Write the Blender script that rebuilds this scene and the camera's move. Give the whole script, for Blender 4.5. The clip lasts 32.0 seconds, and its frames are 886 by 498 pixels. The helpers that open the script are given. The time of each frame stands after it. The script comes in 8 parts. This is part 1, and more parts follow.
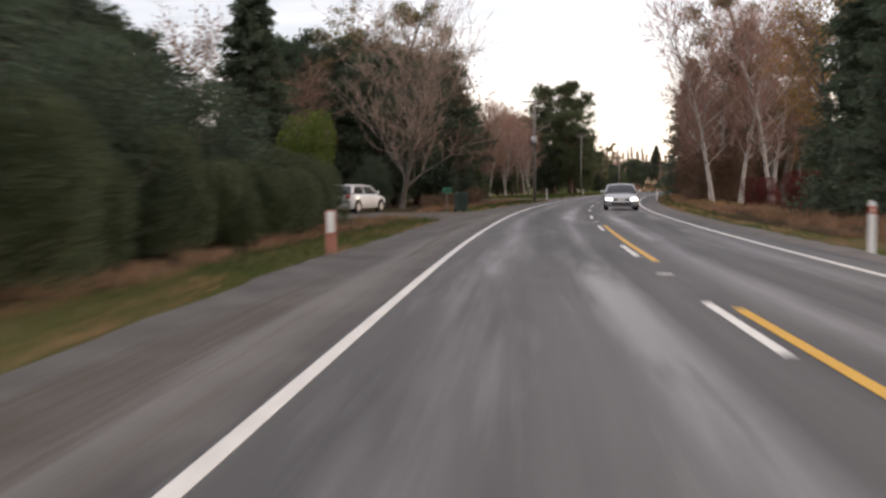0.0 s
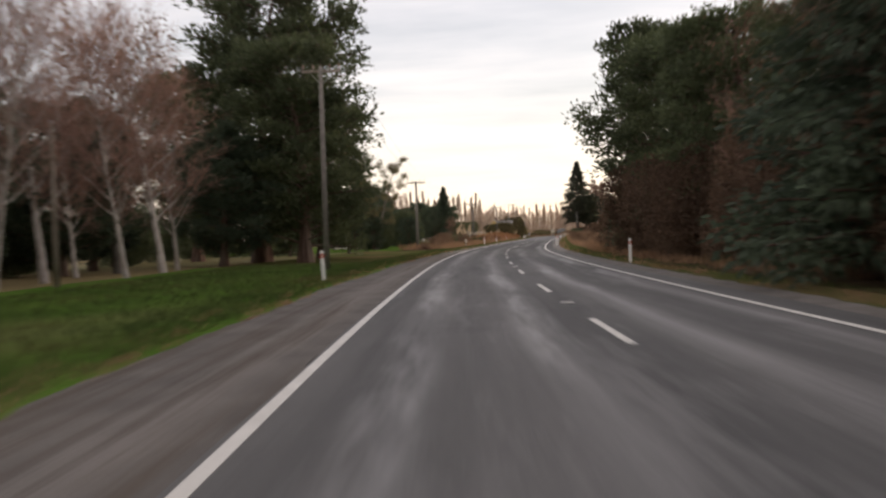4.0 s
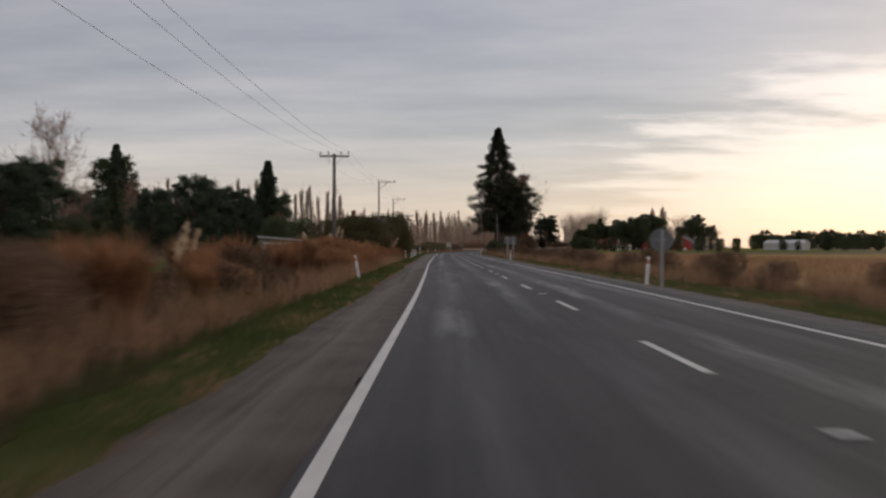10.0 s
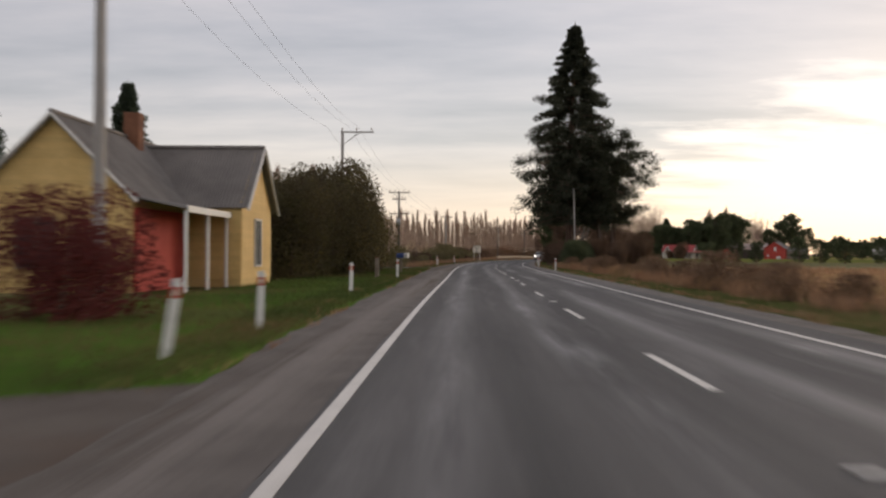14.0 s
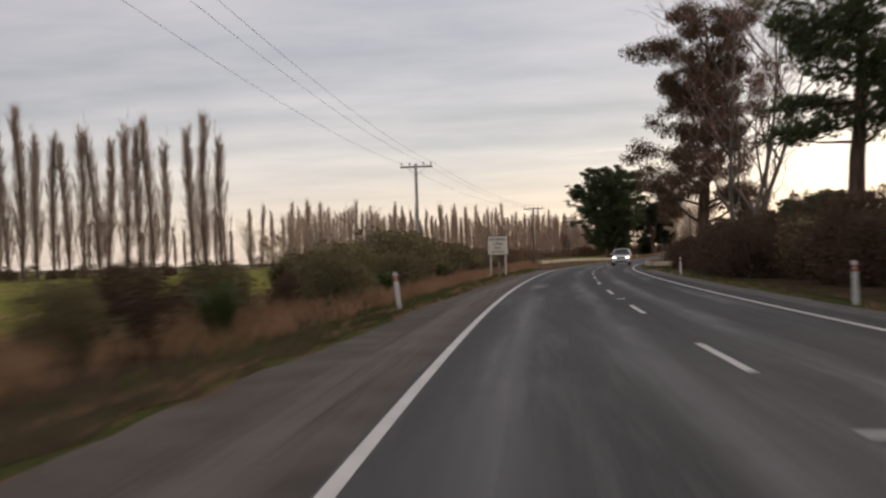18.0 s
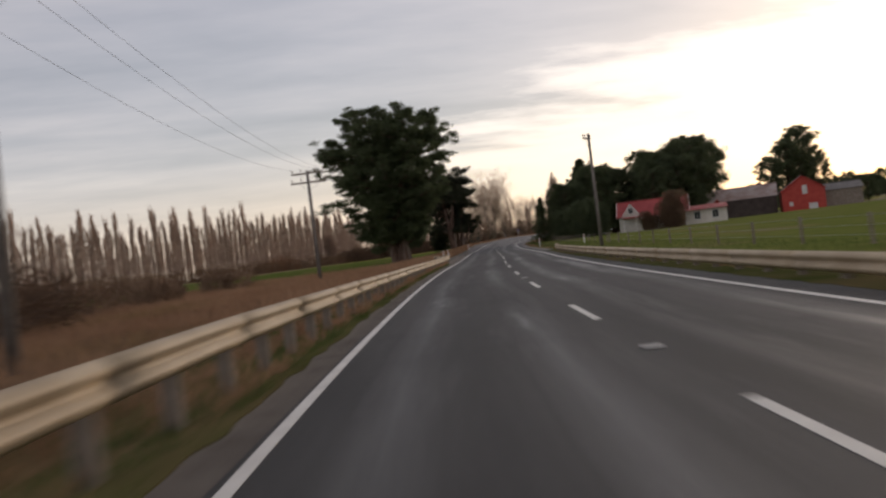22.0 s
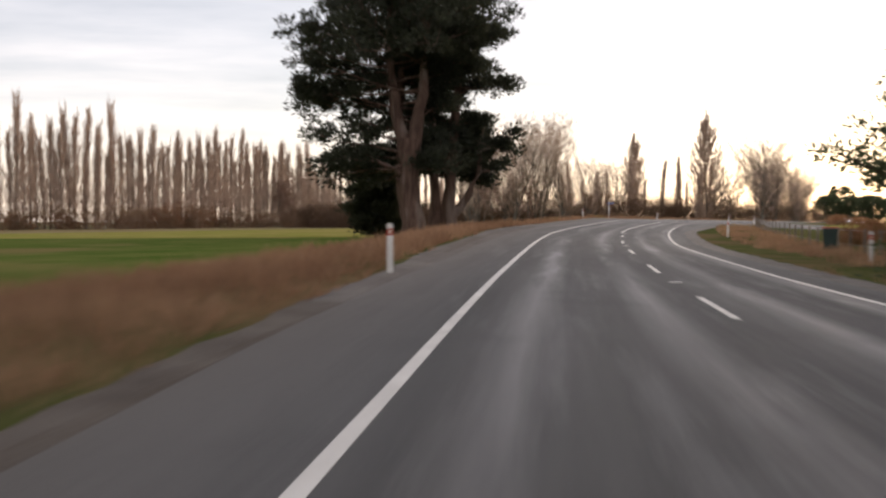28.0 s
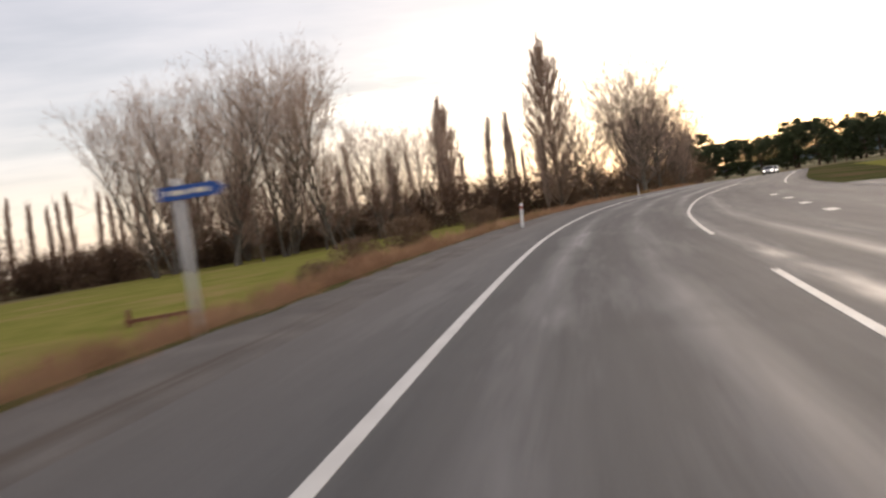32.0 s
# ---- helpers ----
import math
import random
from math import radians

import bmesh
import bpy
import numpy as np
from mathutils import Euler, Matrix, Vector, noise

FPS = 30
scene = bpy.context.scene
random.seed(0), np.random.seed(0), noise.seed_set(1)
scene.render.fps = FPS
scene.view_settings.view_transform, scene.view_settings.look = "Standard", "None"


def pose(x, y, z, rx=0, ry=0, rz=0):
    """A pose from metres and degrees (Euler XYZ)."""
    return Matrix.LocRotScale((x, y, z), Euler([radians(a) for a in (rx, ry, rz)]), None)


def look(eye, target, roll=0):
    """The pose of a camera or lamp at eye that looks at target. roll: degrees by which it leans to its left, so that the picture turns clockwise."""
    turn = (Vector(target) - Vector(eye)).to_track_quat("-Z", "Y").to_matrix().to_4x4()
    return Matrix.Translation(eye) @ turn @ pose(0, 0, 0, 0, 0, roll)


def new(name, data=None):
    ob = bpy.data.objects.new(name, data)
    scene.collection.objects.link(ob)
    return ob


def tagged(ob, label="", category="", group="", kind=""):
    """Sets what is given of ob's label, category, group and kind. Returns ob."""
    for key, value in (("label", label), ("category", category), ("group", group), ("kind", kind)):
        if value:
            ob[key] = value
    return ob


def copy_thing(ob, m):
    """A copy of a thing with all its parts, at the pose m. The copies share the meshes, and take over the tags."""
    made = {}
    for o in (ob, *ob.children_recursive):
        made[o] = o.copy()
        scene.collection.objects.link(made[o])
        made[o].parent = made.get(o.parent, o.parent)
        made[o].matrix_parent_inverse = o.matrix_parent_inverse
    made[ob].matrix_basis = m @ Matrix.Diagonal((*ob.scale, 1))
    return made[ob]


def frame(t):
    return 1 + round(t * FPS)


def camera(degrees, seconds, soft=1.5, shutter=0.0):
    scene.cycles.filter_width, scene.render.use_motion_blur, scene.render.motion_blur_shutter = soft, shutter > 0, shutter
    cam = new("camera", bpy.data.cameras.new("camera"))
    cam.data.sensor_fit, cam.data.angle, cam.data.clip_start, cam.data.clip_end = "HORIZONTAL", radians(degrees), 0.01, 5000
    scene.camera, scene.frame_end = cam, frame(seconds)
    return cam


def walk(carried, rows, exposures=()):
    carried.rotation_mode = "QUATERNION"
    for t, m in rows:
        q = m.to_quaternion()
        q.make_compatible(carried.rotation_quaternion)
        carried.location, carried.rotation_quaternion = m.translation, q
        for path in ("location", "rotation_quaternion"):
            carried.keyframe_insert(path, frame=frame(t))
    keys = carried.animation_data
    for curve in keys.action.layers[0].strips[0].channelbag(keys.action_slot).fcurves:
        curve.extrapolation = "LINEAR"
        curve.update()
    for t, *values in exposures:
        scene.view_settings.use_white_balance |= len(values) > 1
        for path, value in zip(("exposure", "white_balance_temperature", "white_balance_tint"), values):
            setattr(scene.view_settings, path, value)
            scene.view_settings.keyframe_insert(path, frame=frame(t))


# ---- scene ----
# camera and path: seconds, x, y, height, heading (clockwise from +y), pitch, lean
WALK = [
    (0.0, 24.66, -161.72, 1.309, -20.04, -3.75, -0.39),    (0.5, 21.46, -149.54, 1.309, -18.72, -1.93, -1.10),    (1.0, 18.44, -137.31, 1.309, -16.37, -1.50, -1.80),
    (1.5, 15.56, -125.05, 1.309, -14.88, -0.46, -2.28),    (2.0, 12.96, -112.74, 1.309, -13.11, -0.23, -2.22),    (2.5, 10.61, -100.39, 1.309, -11.33, -1.02, -2.22),
    (3.0, 8.58, -87.96, 1.309, -9.23, -1.61, -2.47),    (3.5, 6.84, -75.45, 1.309, -7.84, -1.36, -1.16),    (4.0, 5.36, -62.87, 1.309, -6.53, -0.77, -1.82),
    (4.5, 4.03, -50.32, 1.309, -5.15, -2.42, -1.57),    (5.0, 2.81, -37.77, 1.309, -3.85, -3.11, -1.49),    (5.5, 1.71, -25.21, 1.309, -2.63, -3.05, -1.91),
    (6.0, 0.76, -12.62, 1.309, -1.45, -2.48, -2.78),    (6.5, -0.00, 0.00, 1.309, -0.30, -1.60, -3.57),    (7.0, -0.54, 12.64, 1.309, 0.85, -0.66, -3.05),
    (7.5, -0.83, 25.23, 1.309, 1.65, 0.34, -2.46),    (8.0, -0.95, 37.82, 1.309, 1.36, 0.55, -1.19),    (8.5, -1.01, 50.39, 1.309, 1.98, 0.66, -1.26),
    (9.0, -1.03, 62.94, 1.309, 2.42, 1.03, -1.17),    (9.5, -0.93, 75.45, 1.309, 1.80, 0.59, -0.62),    (10.0, -0.76, 87.95, 1.309, 1.09, -0.11, 0.06),
    (10.5, -0.50, 100.45, 1.309, 1.11, -1.61, 0.23),    (11.0, -0.25, 113.01, 1.309, 1.47, -1.49, 0.02),    (11.5, 0.00, 125.63, 1.309, 1.04, -1.78, 0.05),
    (12.0, 0.18, 138.32, 1.309, 0.97, -1.38, -0.17),    (12.5, 0.32, 151.00, 1.309, 0.52, -0.57, 0.28),    (13.0, 0.52, 163.66, 1.309, 0.32, -0.54, 0.60),
    (13.5, 0.82, 176.32, 1.309, -0.12, -0.14, 0.41),    (14.0, 1.09, 188.99, 1.309, -0.36, 0.26, 0.42),    (14.5, 1.27, 201.66, 1.309, -0.50, 0.56, 0.61),
    (15.0, 1.43, 214.30, 1.309, -0.69, 0.71, 0.86),    (15.5, 1.64, 226.92, 1.309, -1.02, 0.62, 0.88),    (16.0, 1.92, 239.49, 1.309, -1.64, 0.20, 0.17),
    (16.5, 2.24, 252.07, 1.309, -1.89, 0.17, -0.23),    (17.0, 2.55, 264.65, 1.309, -1.86, 0.19, -0.59),    (17.5, 2.97, 277.23, 1.309, -1.65, 0.18, -0.81),
    (18.0, 3.62, 289.78, 1.309, -1.23, 0.56, -1.69),    (18.5, 4.51, 302.34, 1.309, -0.19, 0.60, -2.33),    (19.0, 5.65, 314.91, 1.309, 1.61, 1.04, -3.10),
    (19.5, 6.98, 327.50, 1.309, 3.90, 0.56, -4.13),    (20.0, 8.46, 340.05, 1.309, 6.11, 0.60, -5.48),    (20.5, 10.04, 352.52, 1.309, 7.32, 0.65, -6.86),
    (21.0, 11.85, 364.90, 1.309, 8.56, 0.53, -8.01),    (21.5, 13.91, 377.19, 1.309, 10.74, 0.59, -7.98),    (22.0, 16.33, 389.44, 1.309, 12.56, -0.08, -7.12),
    (22.5, 19.10, 401.69, 1.309, 14.75, -0.27, -6.48),    (23.0, 22.14, 414.01, 1.309, 16.21, -0.71, -5.10),    (23.5, 25.31, 426.37, 1.309, 17.03, -0.72, -3.70),
    (24.0, 28.60, 438.63, 1.309, 16.34, -0.15, -2.10),    (24.5, 31.93, 450.85, 1.309, 15.72, -1.19, -1.92),    (25.0, 35.26, 463.08, 1.309, 15.56, -1.22, -0.39),
    (25.5, 38.52, 475.33, 1.309, 14.03, -0.66, -0.20),    (26.0, 41.76, 487.58, 1.309, 12.82, -0.49, 0.12),    (26.5, 45.02, 499.79, 1.309, 11.87, -0.62, 0.53),
    (27.0, 48.39, 511.97, 1.318, 11.15, -0.90, 0.93),    (27.5, 51.94, 524.13, 1.382, 10.60, -1.24, 0.76),    (28.0, 55.64, 536.27, 1.460, 10.19, -1.65, -0.02),
    (28.5, 59.43, 548.38, 1.571, 9.93, -1.28, -0.75),    (29.0, 63.32, 560.39, 1.703, 9.45, -1.02, -1.55),    (29.5, 67.37, 572.27, 1.883, 10.06, -0.90, -2.53),
    (30.0, 71.78, 584.00, 2.065, 11.90, -0.89, -4.02),    (30.5, 76.55, 595.57, 2.227, 14.07, -0.62, -5.22),    (31.0, 81.64, 606.98, 2.418, 15.60, -1.83, -6.48),
    (31.5, 87.07, 618.24, 2.648, 17.89, -2.20, -7.95),    (32.0, 92.99, 629.33, 2.832, 20.42, -2.15, -8.63),
]
cam = camera(49.94, 32.0, soft=2.4, shutter=0.5)


def cam_pose(x, y, z, yaw, pitch, lean):
    a, p = radians(yaw), radians(pitch)
    aim = Vector((math.sin(a) * math.cos(p), math.cos(a) * math.cos(p), math.sin(p)))
    eye = Vector((x, y, z))
    return look(eye, eye + aim, lean)


walk(cam, [(t, cam_pose(*row)) for t, *row in WALK],
     [(t, e, float(np.interp(t, (0, 2, 4.5, 6.5, 10, 11, 12, 18, 20, 24.5, 26, 32), (6900, 7050, 7150, 6500, 6550, 6750, 6900, 6900, 6650, 6700, 6850, 6850))), 18) for t, e in ((0, 0.98), (1.2, 0.98), (2, 0.82), (3, 0.38), (4, 0.6), (4.5, 0.6), (6.5, -0.15), (8, -0.6), (9.2, -0.58), (10.5, -0.35), (12, -0.05), (13.5, 0.0),
                                    (16, 0.0), (18, -0.05), (20, -0.24), (22, -0.27), (24, -0.28), (25.5, 0.25), (27.5, 0.52), (29.2, 0.62), (30, 0.55), (31, 0.06), (32, 0.32))])

# ------------------------------------------------------------------ light
SUN_AZ, SUN_EL = 48.0, 11.0
SUN_DIR = Vector((math.sin(radians(SUN_AZ)) * math.cos(radians(SUN_EL)), math.cos(radians(SUN_AZ)) * math.cos(radians(SUN_EL)), math.sin(radians(SUN_EL))))
sun = new("sun", bpy.data.lights.new("sun", "SUN"))
sun.data.energy, sun.data.angle, sun.data.color = 0.7, radians(16), (1.0, 0.9, 0.76)
sun.matrix_world = look((0, 0, 60), Vector((0, 0, 60)) - SUN_DIR)


class Nodes:
    """Short calls to make nodes in one tree."""

    def __init__(self, tree):
        self.tree = tree
        tree.nodes.clear()

    def add(self, kind, *ins, **props):
        n = self.tree.nodes.new(kind)
        for k, v in props.items():
            setattr(n, k, v)
        for i, v in enumerate(ins):
            self.put(n.inputs[i], v)
        return n

    def put(self, socket, v):
        if v is None:
            return
        if isinstance(v, bpy.types.NodeSocket):
            self.tree.links.new(v, socket)
        else:
            socket.default_value = v

    def math(self, op, a, b=0.0, clamp=False):
        n = self.add("ShaderNodeMath", a, b, operation=op, use_clamp=clamp)
        return n.outputs[0]

    def ramp(self, fac, *stops):
        n = self.add("ShaderNodeValToRGB")
        while len(n.color_ramp.elements) < len(stops):
            n.color_ramp.elements.new(0.5)
        for e, (p, c) in zip(n.color_ramp.elements, stops):
            e.position, e.color = p, (*c, 1) if len(c) == 3 else c
        self.put(n.inputs[0], fac)
        return n.outputs[0]

    def mix(self, fac, a, b, blend="MIX"):
        n = self.add("ShaderNodeMix", data_type="RGBA", blend_type=blend)
        for i, v in ((0, fac), (6, a), (7, b)):
            if isinstance(v, tuple) and len(v) == 3:
                v = (*v, 1)
            self.put(n.inputs[i], v)
        return n.outputs[2]

    def noise(self, vec, scale, detail=4.0, rough=0.55, out=0):
        n = self.add("ShaderNodeTexNoise")
        self.put(n.inputs["Vector"], vec)
        n.inputs["Scale"].default_value, n.inputs["Detail"].default_value, n.inputs["Roughness"].default_value = scale, detail, rough
        return n.outputs[out]


def build_world():
    w = bpy.data.worlds.new("sky")
    scene.world = w
    w.use_nodes = True
    N = Nodes(w.node_tree)
    co = N.add("ShaderNodeTexCoord").outputs["Generated"]
    sep = N.add("ShaderNodeSeparateXYZ", co)
    x, y, z = sep.outputs
    zz = N.math("ADD", N.math("MAXIMUM", z, 0.0), 0.09)
    plane = N.add("ShaderNodeCombineXYZ", N.math("DIVIDE", x, zz), N.math("DIVIDE", y, zz), 0.0).outputs[0]
    # streaky layer cloud, stretched along one bearing
    turned = N.add("ShaderNodeMapping", plane)
    turned.inputs["Rotation"].default_value = (0, 0, radians(18))
    turned.inputs["Scale"].default_value = (0.5, 0.95, 1.0)
    big = N.noise(turned.outputs[0], 0.55, 5.0, 0.55)
    fine = N.noise(turned.outputs[0], 1.9, 6.0, 0.6)
    cloud = N.math("ADD", N.math("MULTIPLY", big, 0.68), N.math("MULTIPLY", fine, 0.32))
    grey = N.ramp(cloud, (0.36, (0.30, 0.315, 0.345)), (0.46, (0.42, 0.425, 0.45)), (0.54, (0.53, 0.52, 0.53)), (0.66, (0.70, 0.67, 0.645)))
    # bright break in the cloud towards the low sun
    dot = N.add("ShaderNodeVectorMath", co, tuple(SUN_DIR), operation="DOT_PRODUCT").outputs["Value"]
    # unseen sky opposite the sun brightened as added fill light on tree fronts
    back = N.math("ADD", N.math("MULTIPLY", N.math("MAXIMUM", N.math("MULTIPLY", dot, -1.0), 0.0), 0.75), 1.0)
    grey = N.mix(1.0, grey, N.add("ShaderNodeCombineXYZ", back, back, back).outputs[0], "MULTIPLY")
    near = N.math("MAXIMUM", N.math("DIVIDE", N.math("SUBTRACT", dot, 0.72), 0.28), 0.0)
    low = N.ramp(z, (0.0, (1, 1, 1)), (0.052, (1, 1, 1)), (0.13, (0.5, 0.5, 0.5)), (0.22, (0.25, 0.25, 0.25)), (0.36, (0, 0, 0)))
    edge = N.math("ADD", N.math("MULTIPLY", near, low), N.math("MULTIPLY", N.math("SUBTRACT", fine, 0.5), 0.85))
    glow = N.ramp(edge, (0.21, (0, 0, 0)), (0.37, (0.75, 0.75, 0.75)), (0.6, (1, 1, 1)))
    lit = N.mix(glow, grey, (1.10, 1.03, 0.93))
    # pale strip along the horizon
    strip = N.ramp(z, (0.0, (1, 1, 1)), (0.035, (0.75, 0.75, 0.75)), (0.11, (0, 0, 0)))
    ahead = N.math("MULTIPLY", N.math("MAXIMUM", N.math("ADD", N.math("MULTIPLY", dot, 0.6), 0.4), 0.0), strip)
    lit = N.mix(N.math("MULTIPLY", ahead, 0.85), lit, (0.90, 0.77, 0.65))
    sky = N.add("ShaderNodeTexSky", sky_type="NISHITA", sun_disc=False, sun_elevation=radians(SUN_EL), sun_rotation=radians(SUN_AZ))
    b1 = N.add("ShaderNodeBackground", sky.outputs[0], 0.05)
    b2 = N.add("ShaderNodeBackground", lit, 0.92)
    both = N.add("ShaderNodeAddShader", b1.outputs[0], b2.outputs[0])
    out = N.add("ShaderNodeOutputWorld")
    N.put(out.inputs[0], both.outputs[0])


build_world()


# ------------------------------------------------------------------ materials
MATS = {}


def material(name, a, b, rough=0.8, scale=2.0, fine=40.0, bump=0.3, metal=0.0, vary=0.25, third=None, spec=0.3, stretch=None, coat=0.0, thin=0.0):
    """A surface of two colours at a coarse scale, grain at a fine one, and a difference from piece to piece."""
    m = bpy.data.materials.new(name)
    m.use_nodes = True
    N = Nodes(m.node_tree)
    co = N.add("ShaderNodeTexCoord").outputs["Object"]
    if stretch:
        mp = N.add("ShaderNodeMapping", co)
        mp.inputs["Scale"].default_value = stretch
        co = mp.outputs[0]
    n1 = N.noise(co, scale, 4.0, 0.6)
    n2 = N.noise(co, fine, 3.0, 0.6)
    col = N.mix(N.ramp(n1, (0.35, (0, 0, 0)), (0.65, (1, 1, 1))), a, b)
    if third:
        n3 = N.noise(co, scale * 0.31 + 0.01, 3.0, 0.5)
        col = N.mix(N.ramp(n3, (0.52, (0, 0, 0)), (0.64, (1, 1, 1))), col, third)
    rnd = N.add("ShaderNodeObjectInfo").outputs["Random"]
    isl = N.add("ShaderNodeNewGeometry").outputs["Random Per Island"]
    k = N.math("ADD", N.math("MULTIPLY", N.math("ADD", rnd, isl), vary * 0.5), 1.0 - vary * 0.5)
    k = N.math("MULTIPLY", k, N.math("ADD", N.math("MULTIPLY", n2, 0.5), 0.75))
    hs = N.add("ShaderNodeHueSaturation")
    N.put(hs.inputs["Value"], k)
    N.put(hs.inputs["Color"], col)
    p = N.add("ShaderNodeBsdfPrincipled")
    N.put(p.inputs["Base Color"], hs.outputs[0])
    p.inputs["Roughness"].default_value, p.inputs["Metallic"].default_value = rough, metal
    p.inputs["Specular IOR Level"].default_value, p.inputs["Coat Weight"].default_value = spec, coat
    if bump:
        bp = N.add("ShaderNodeBump")
        bp.inputs["Strength"].default_value, bp.inputs["Distance"].default_value = bump, 0.02
        N.put(bp.inputs["Height"], n2)
        N.put(p.inputs["Normal"], bp.outputs[0])
    out = N.add("ShaderNodeOutputMaterial")
    surface = p.outputs[0]
    if thin:  # light passes through leaves and dry stalks
        tr = N.add("ShaderNodeBsdfTranslucent")
        N.put(tr.inputs[0], hs.outputs[0])
        mx = N.add("ShaderNodeMixShader", thin)
        N.put(mx.inputs[1], surface)
        N.put(mx.inputs[2], tr.outputs[0])
        surface = mx.outputs[0]
    N.put(out.inputs[0], surface)
    MATS[name] = m
    return m


def glass_material():
    m = bpy.data.materials.new("glass")
    m.use_nodes = True
    N = Nodes(m.node_tree)
    p = N.add("ShaderNodeBsdfPrincipled")
    p.inputs["Base Color"].default_value = (0.03, 0.035, 0.04, 1)
    p.inputs["Roughness"].default_value, p.inputs["Specular IOR Level"].default_value = 0.06, 0.6
    out = N.add("ShaderNodeOutputMaterial")
    N.put(out.inputs[0], p.outputs[0])
    MATS["glass"] = m


def lamp_material():
    m = bpy.data.materials.new("headlamp_glow")
    m.use_nodes = True
    N = Nodes(m.node_tree)
    e = N.add("ShaderNodeEmission", (1.0, 0.97, 0.9, 1), 5.0)
    out = N.add("ShaderNodeOutputMaterial")
    N.put(out.inputs[0], e.outputs[0])
    MATS["lamp"] = m


def chipseal():
    """Worn chip seal: paler polished wheel tracks run along the lanes (texture u is metres across the road)."""
    m = bpy.data.materials.new("chipseal")
    m.use_nodes = True
    N = Nodes(m.node_tree)
    tc = N.add("ShaderNodeTexCoord")
    sep = N.add("ShaderNodeSeparateXYZ", tc.outputs["UV"])
    u, v, _ = sep.outputs
    wob = N.math("MULTIPLY", N.math("SUBTRACT", N.noise(tc.outputs["Object"], 0.06, 2.0), 0.5), 0.5)
    uu = N.math("ADD", u, wob)
    tracks = None
    for c in (0.95, 2.6, 4.45, 6.0):
        d = N.math("ABSOLUTE", N.math("SUBTRACT", uu, c))
        t = N.math("SUBTRACT", 1.0, N.math("DIVIDE", d, 0.42), True)
        tracks = t if tracks is None else N.math("MAXIMUM", tracks, t)
    patch = N.noise(N.add("ShaderNodeCombineXYZ", N.math("MULTIPLY", u, 0.8), N.math("MULTIPLY", v, 0.035), 0.0).outputs[0], 1.0, 5.0, 0.6)
    blot = N.noise(tc.outputs["Object"], 0.45, 5.0, 0.6)
    grain = N.noise(tc.outputs["Object"], 55.0, 2.0, 0.7)
    base = N.mix(N.ramp(patch, (0.35, (0, 0, 0)), (0.68, (1, 1, 1))), (0.066, 0.065, 0.064), (0.132, 0.128, 0.124))
    pale = N.math("MULTIPLY", tracks, N.ramp(patch, (0.38, (0.1, 0.1, 0.1)), (0.62, (0.75, 0.75, 0.75))))
    base = N.mix(pale, base, (0.225, 0.22, 0.214))
    # paler polished streaks, their reflection of the sky put into the colour
    streak = N.noise(N.add("ShaderNodeCombineXYZ", N.math("MULTIPLY", u, 1.5), N.math("MULTIPLY", v, 0.13), 3.7).outputs[0], 1.0, 6.0, 0.65)
    base = N.mix(N.ramp(streak, (0.54, (0, 0, 0)), (0.7, (0.42, 0.42, 0.42))), base, (0.23, 0.225, 0.22))
    base = N.mix(N.ramp(streak, (0.3, (0.5, 0.5, 0.5)), (0.43, (0, 0, 0))), base, (0.055, 0.054, 0.054))
    base = N.mix(N.ramp(blot, (0.55, (0, 0, 0)), (0.75, (0.5, 0.5, 0.5))), base, (0.062, 0.06, 0.06))
    # bare polished patches where tyres wore the chips flush, sky sheen put into the colour
    worn = N.noise(N.add("ShaderNodeCombineXYZ", N.math("MULTIPLY", u, 0.9), N.math("MULTIPLY", v, 0.1), 8.3).outputs[0], 1.0, 4.0, 0.6)
    worn = N.math("MULTIPLY", N.ramp(worn, (0.52, (0, 0, 0)), (0.64, (1, 1, 1))), N.math("MULTIPLY", tracks, 1.5, True))
    base = N.mix(N.math("MULTIPLY", worn, 0.42), base, (0.27, 0.265, 0.26))
    # brown gravel dust off the seal's left edge
    dust = N.math("SUBTRACT", 1.0, N.math("DIVIDE", N.math("ADD", u, 1.5), 1.3), True)
    base = N.mix(N.math("MULTIPLY", dust, 0.55), base, (0.155, 0.138, 0.122))
    # younger, darker seal on two stretches
    age = N.ramp(N.math("DIVIDE", v, 1100.0), (0.0, (1, 1, 1)), (0.14, (1, 1, 1)), (0.175, (0.36, 0.36, 0.36)), (0.23, (0.4, 0.4, 0.4)), (0.265, (0.85, 0.85, 0.85)), (0.42, (0.75, 0.75, 0.75)),
                 (0.455, (0.42, 0.42, 0.42)), (0.60, (0.46, 0.46, 0.46)), (0.66, (0.85, 0.85, 0.85)), (1.0, (0.9, 0.9, 0.9)))
    hs = N.add("ShaderNodeHueSaturation")
    N.put(hs.inputs["Value"], N.math("MULTIPLY", age, N.math("ADD", N.math("MULTIPLY", grain, 0.7), 0.65)))
    N.put(hs.inputs["Color"], base)
    p = N.add("ShaderNodeBsdfPrincipled")
    N.put(p.inputs["Base Color"], hs.outputs[0])
    N.put(p.inputs["Roughness"], N.ramp(N.math("MAXIMUM", pale, worn), (0.0, (0.75, 0.75, 0.75)), (1.0, (0.5, 0.5, 0.5))))
    p.inputs["Specular IOR Level"].default_value = 0.22
    bp = N.add("ShaderNodeBump")
    bp.inputs["Strength"].default_value, bp.inputs["Distance"].default_value = 0.5, 0.008
    N.put(bp.inputs["Height"], grain)
    N.put(p.inputs["Normal"], bp.outputs[0])
    out = N.add("ShaderNodeOutputMaterial")
    N.put(out.inputs[0], p.outputs[0])
    MATS["chipseal"] = m


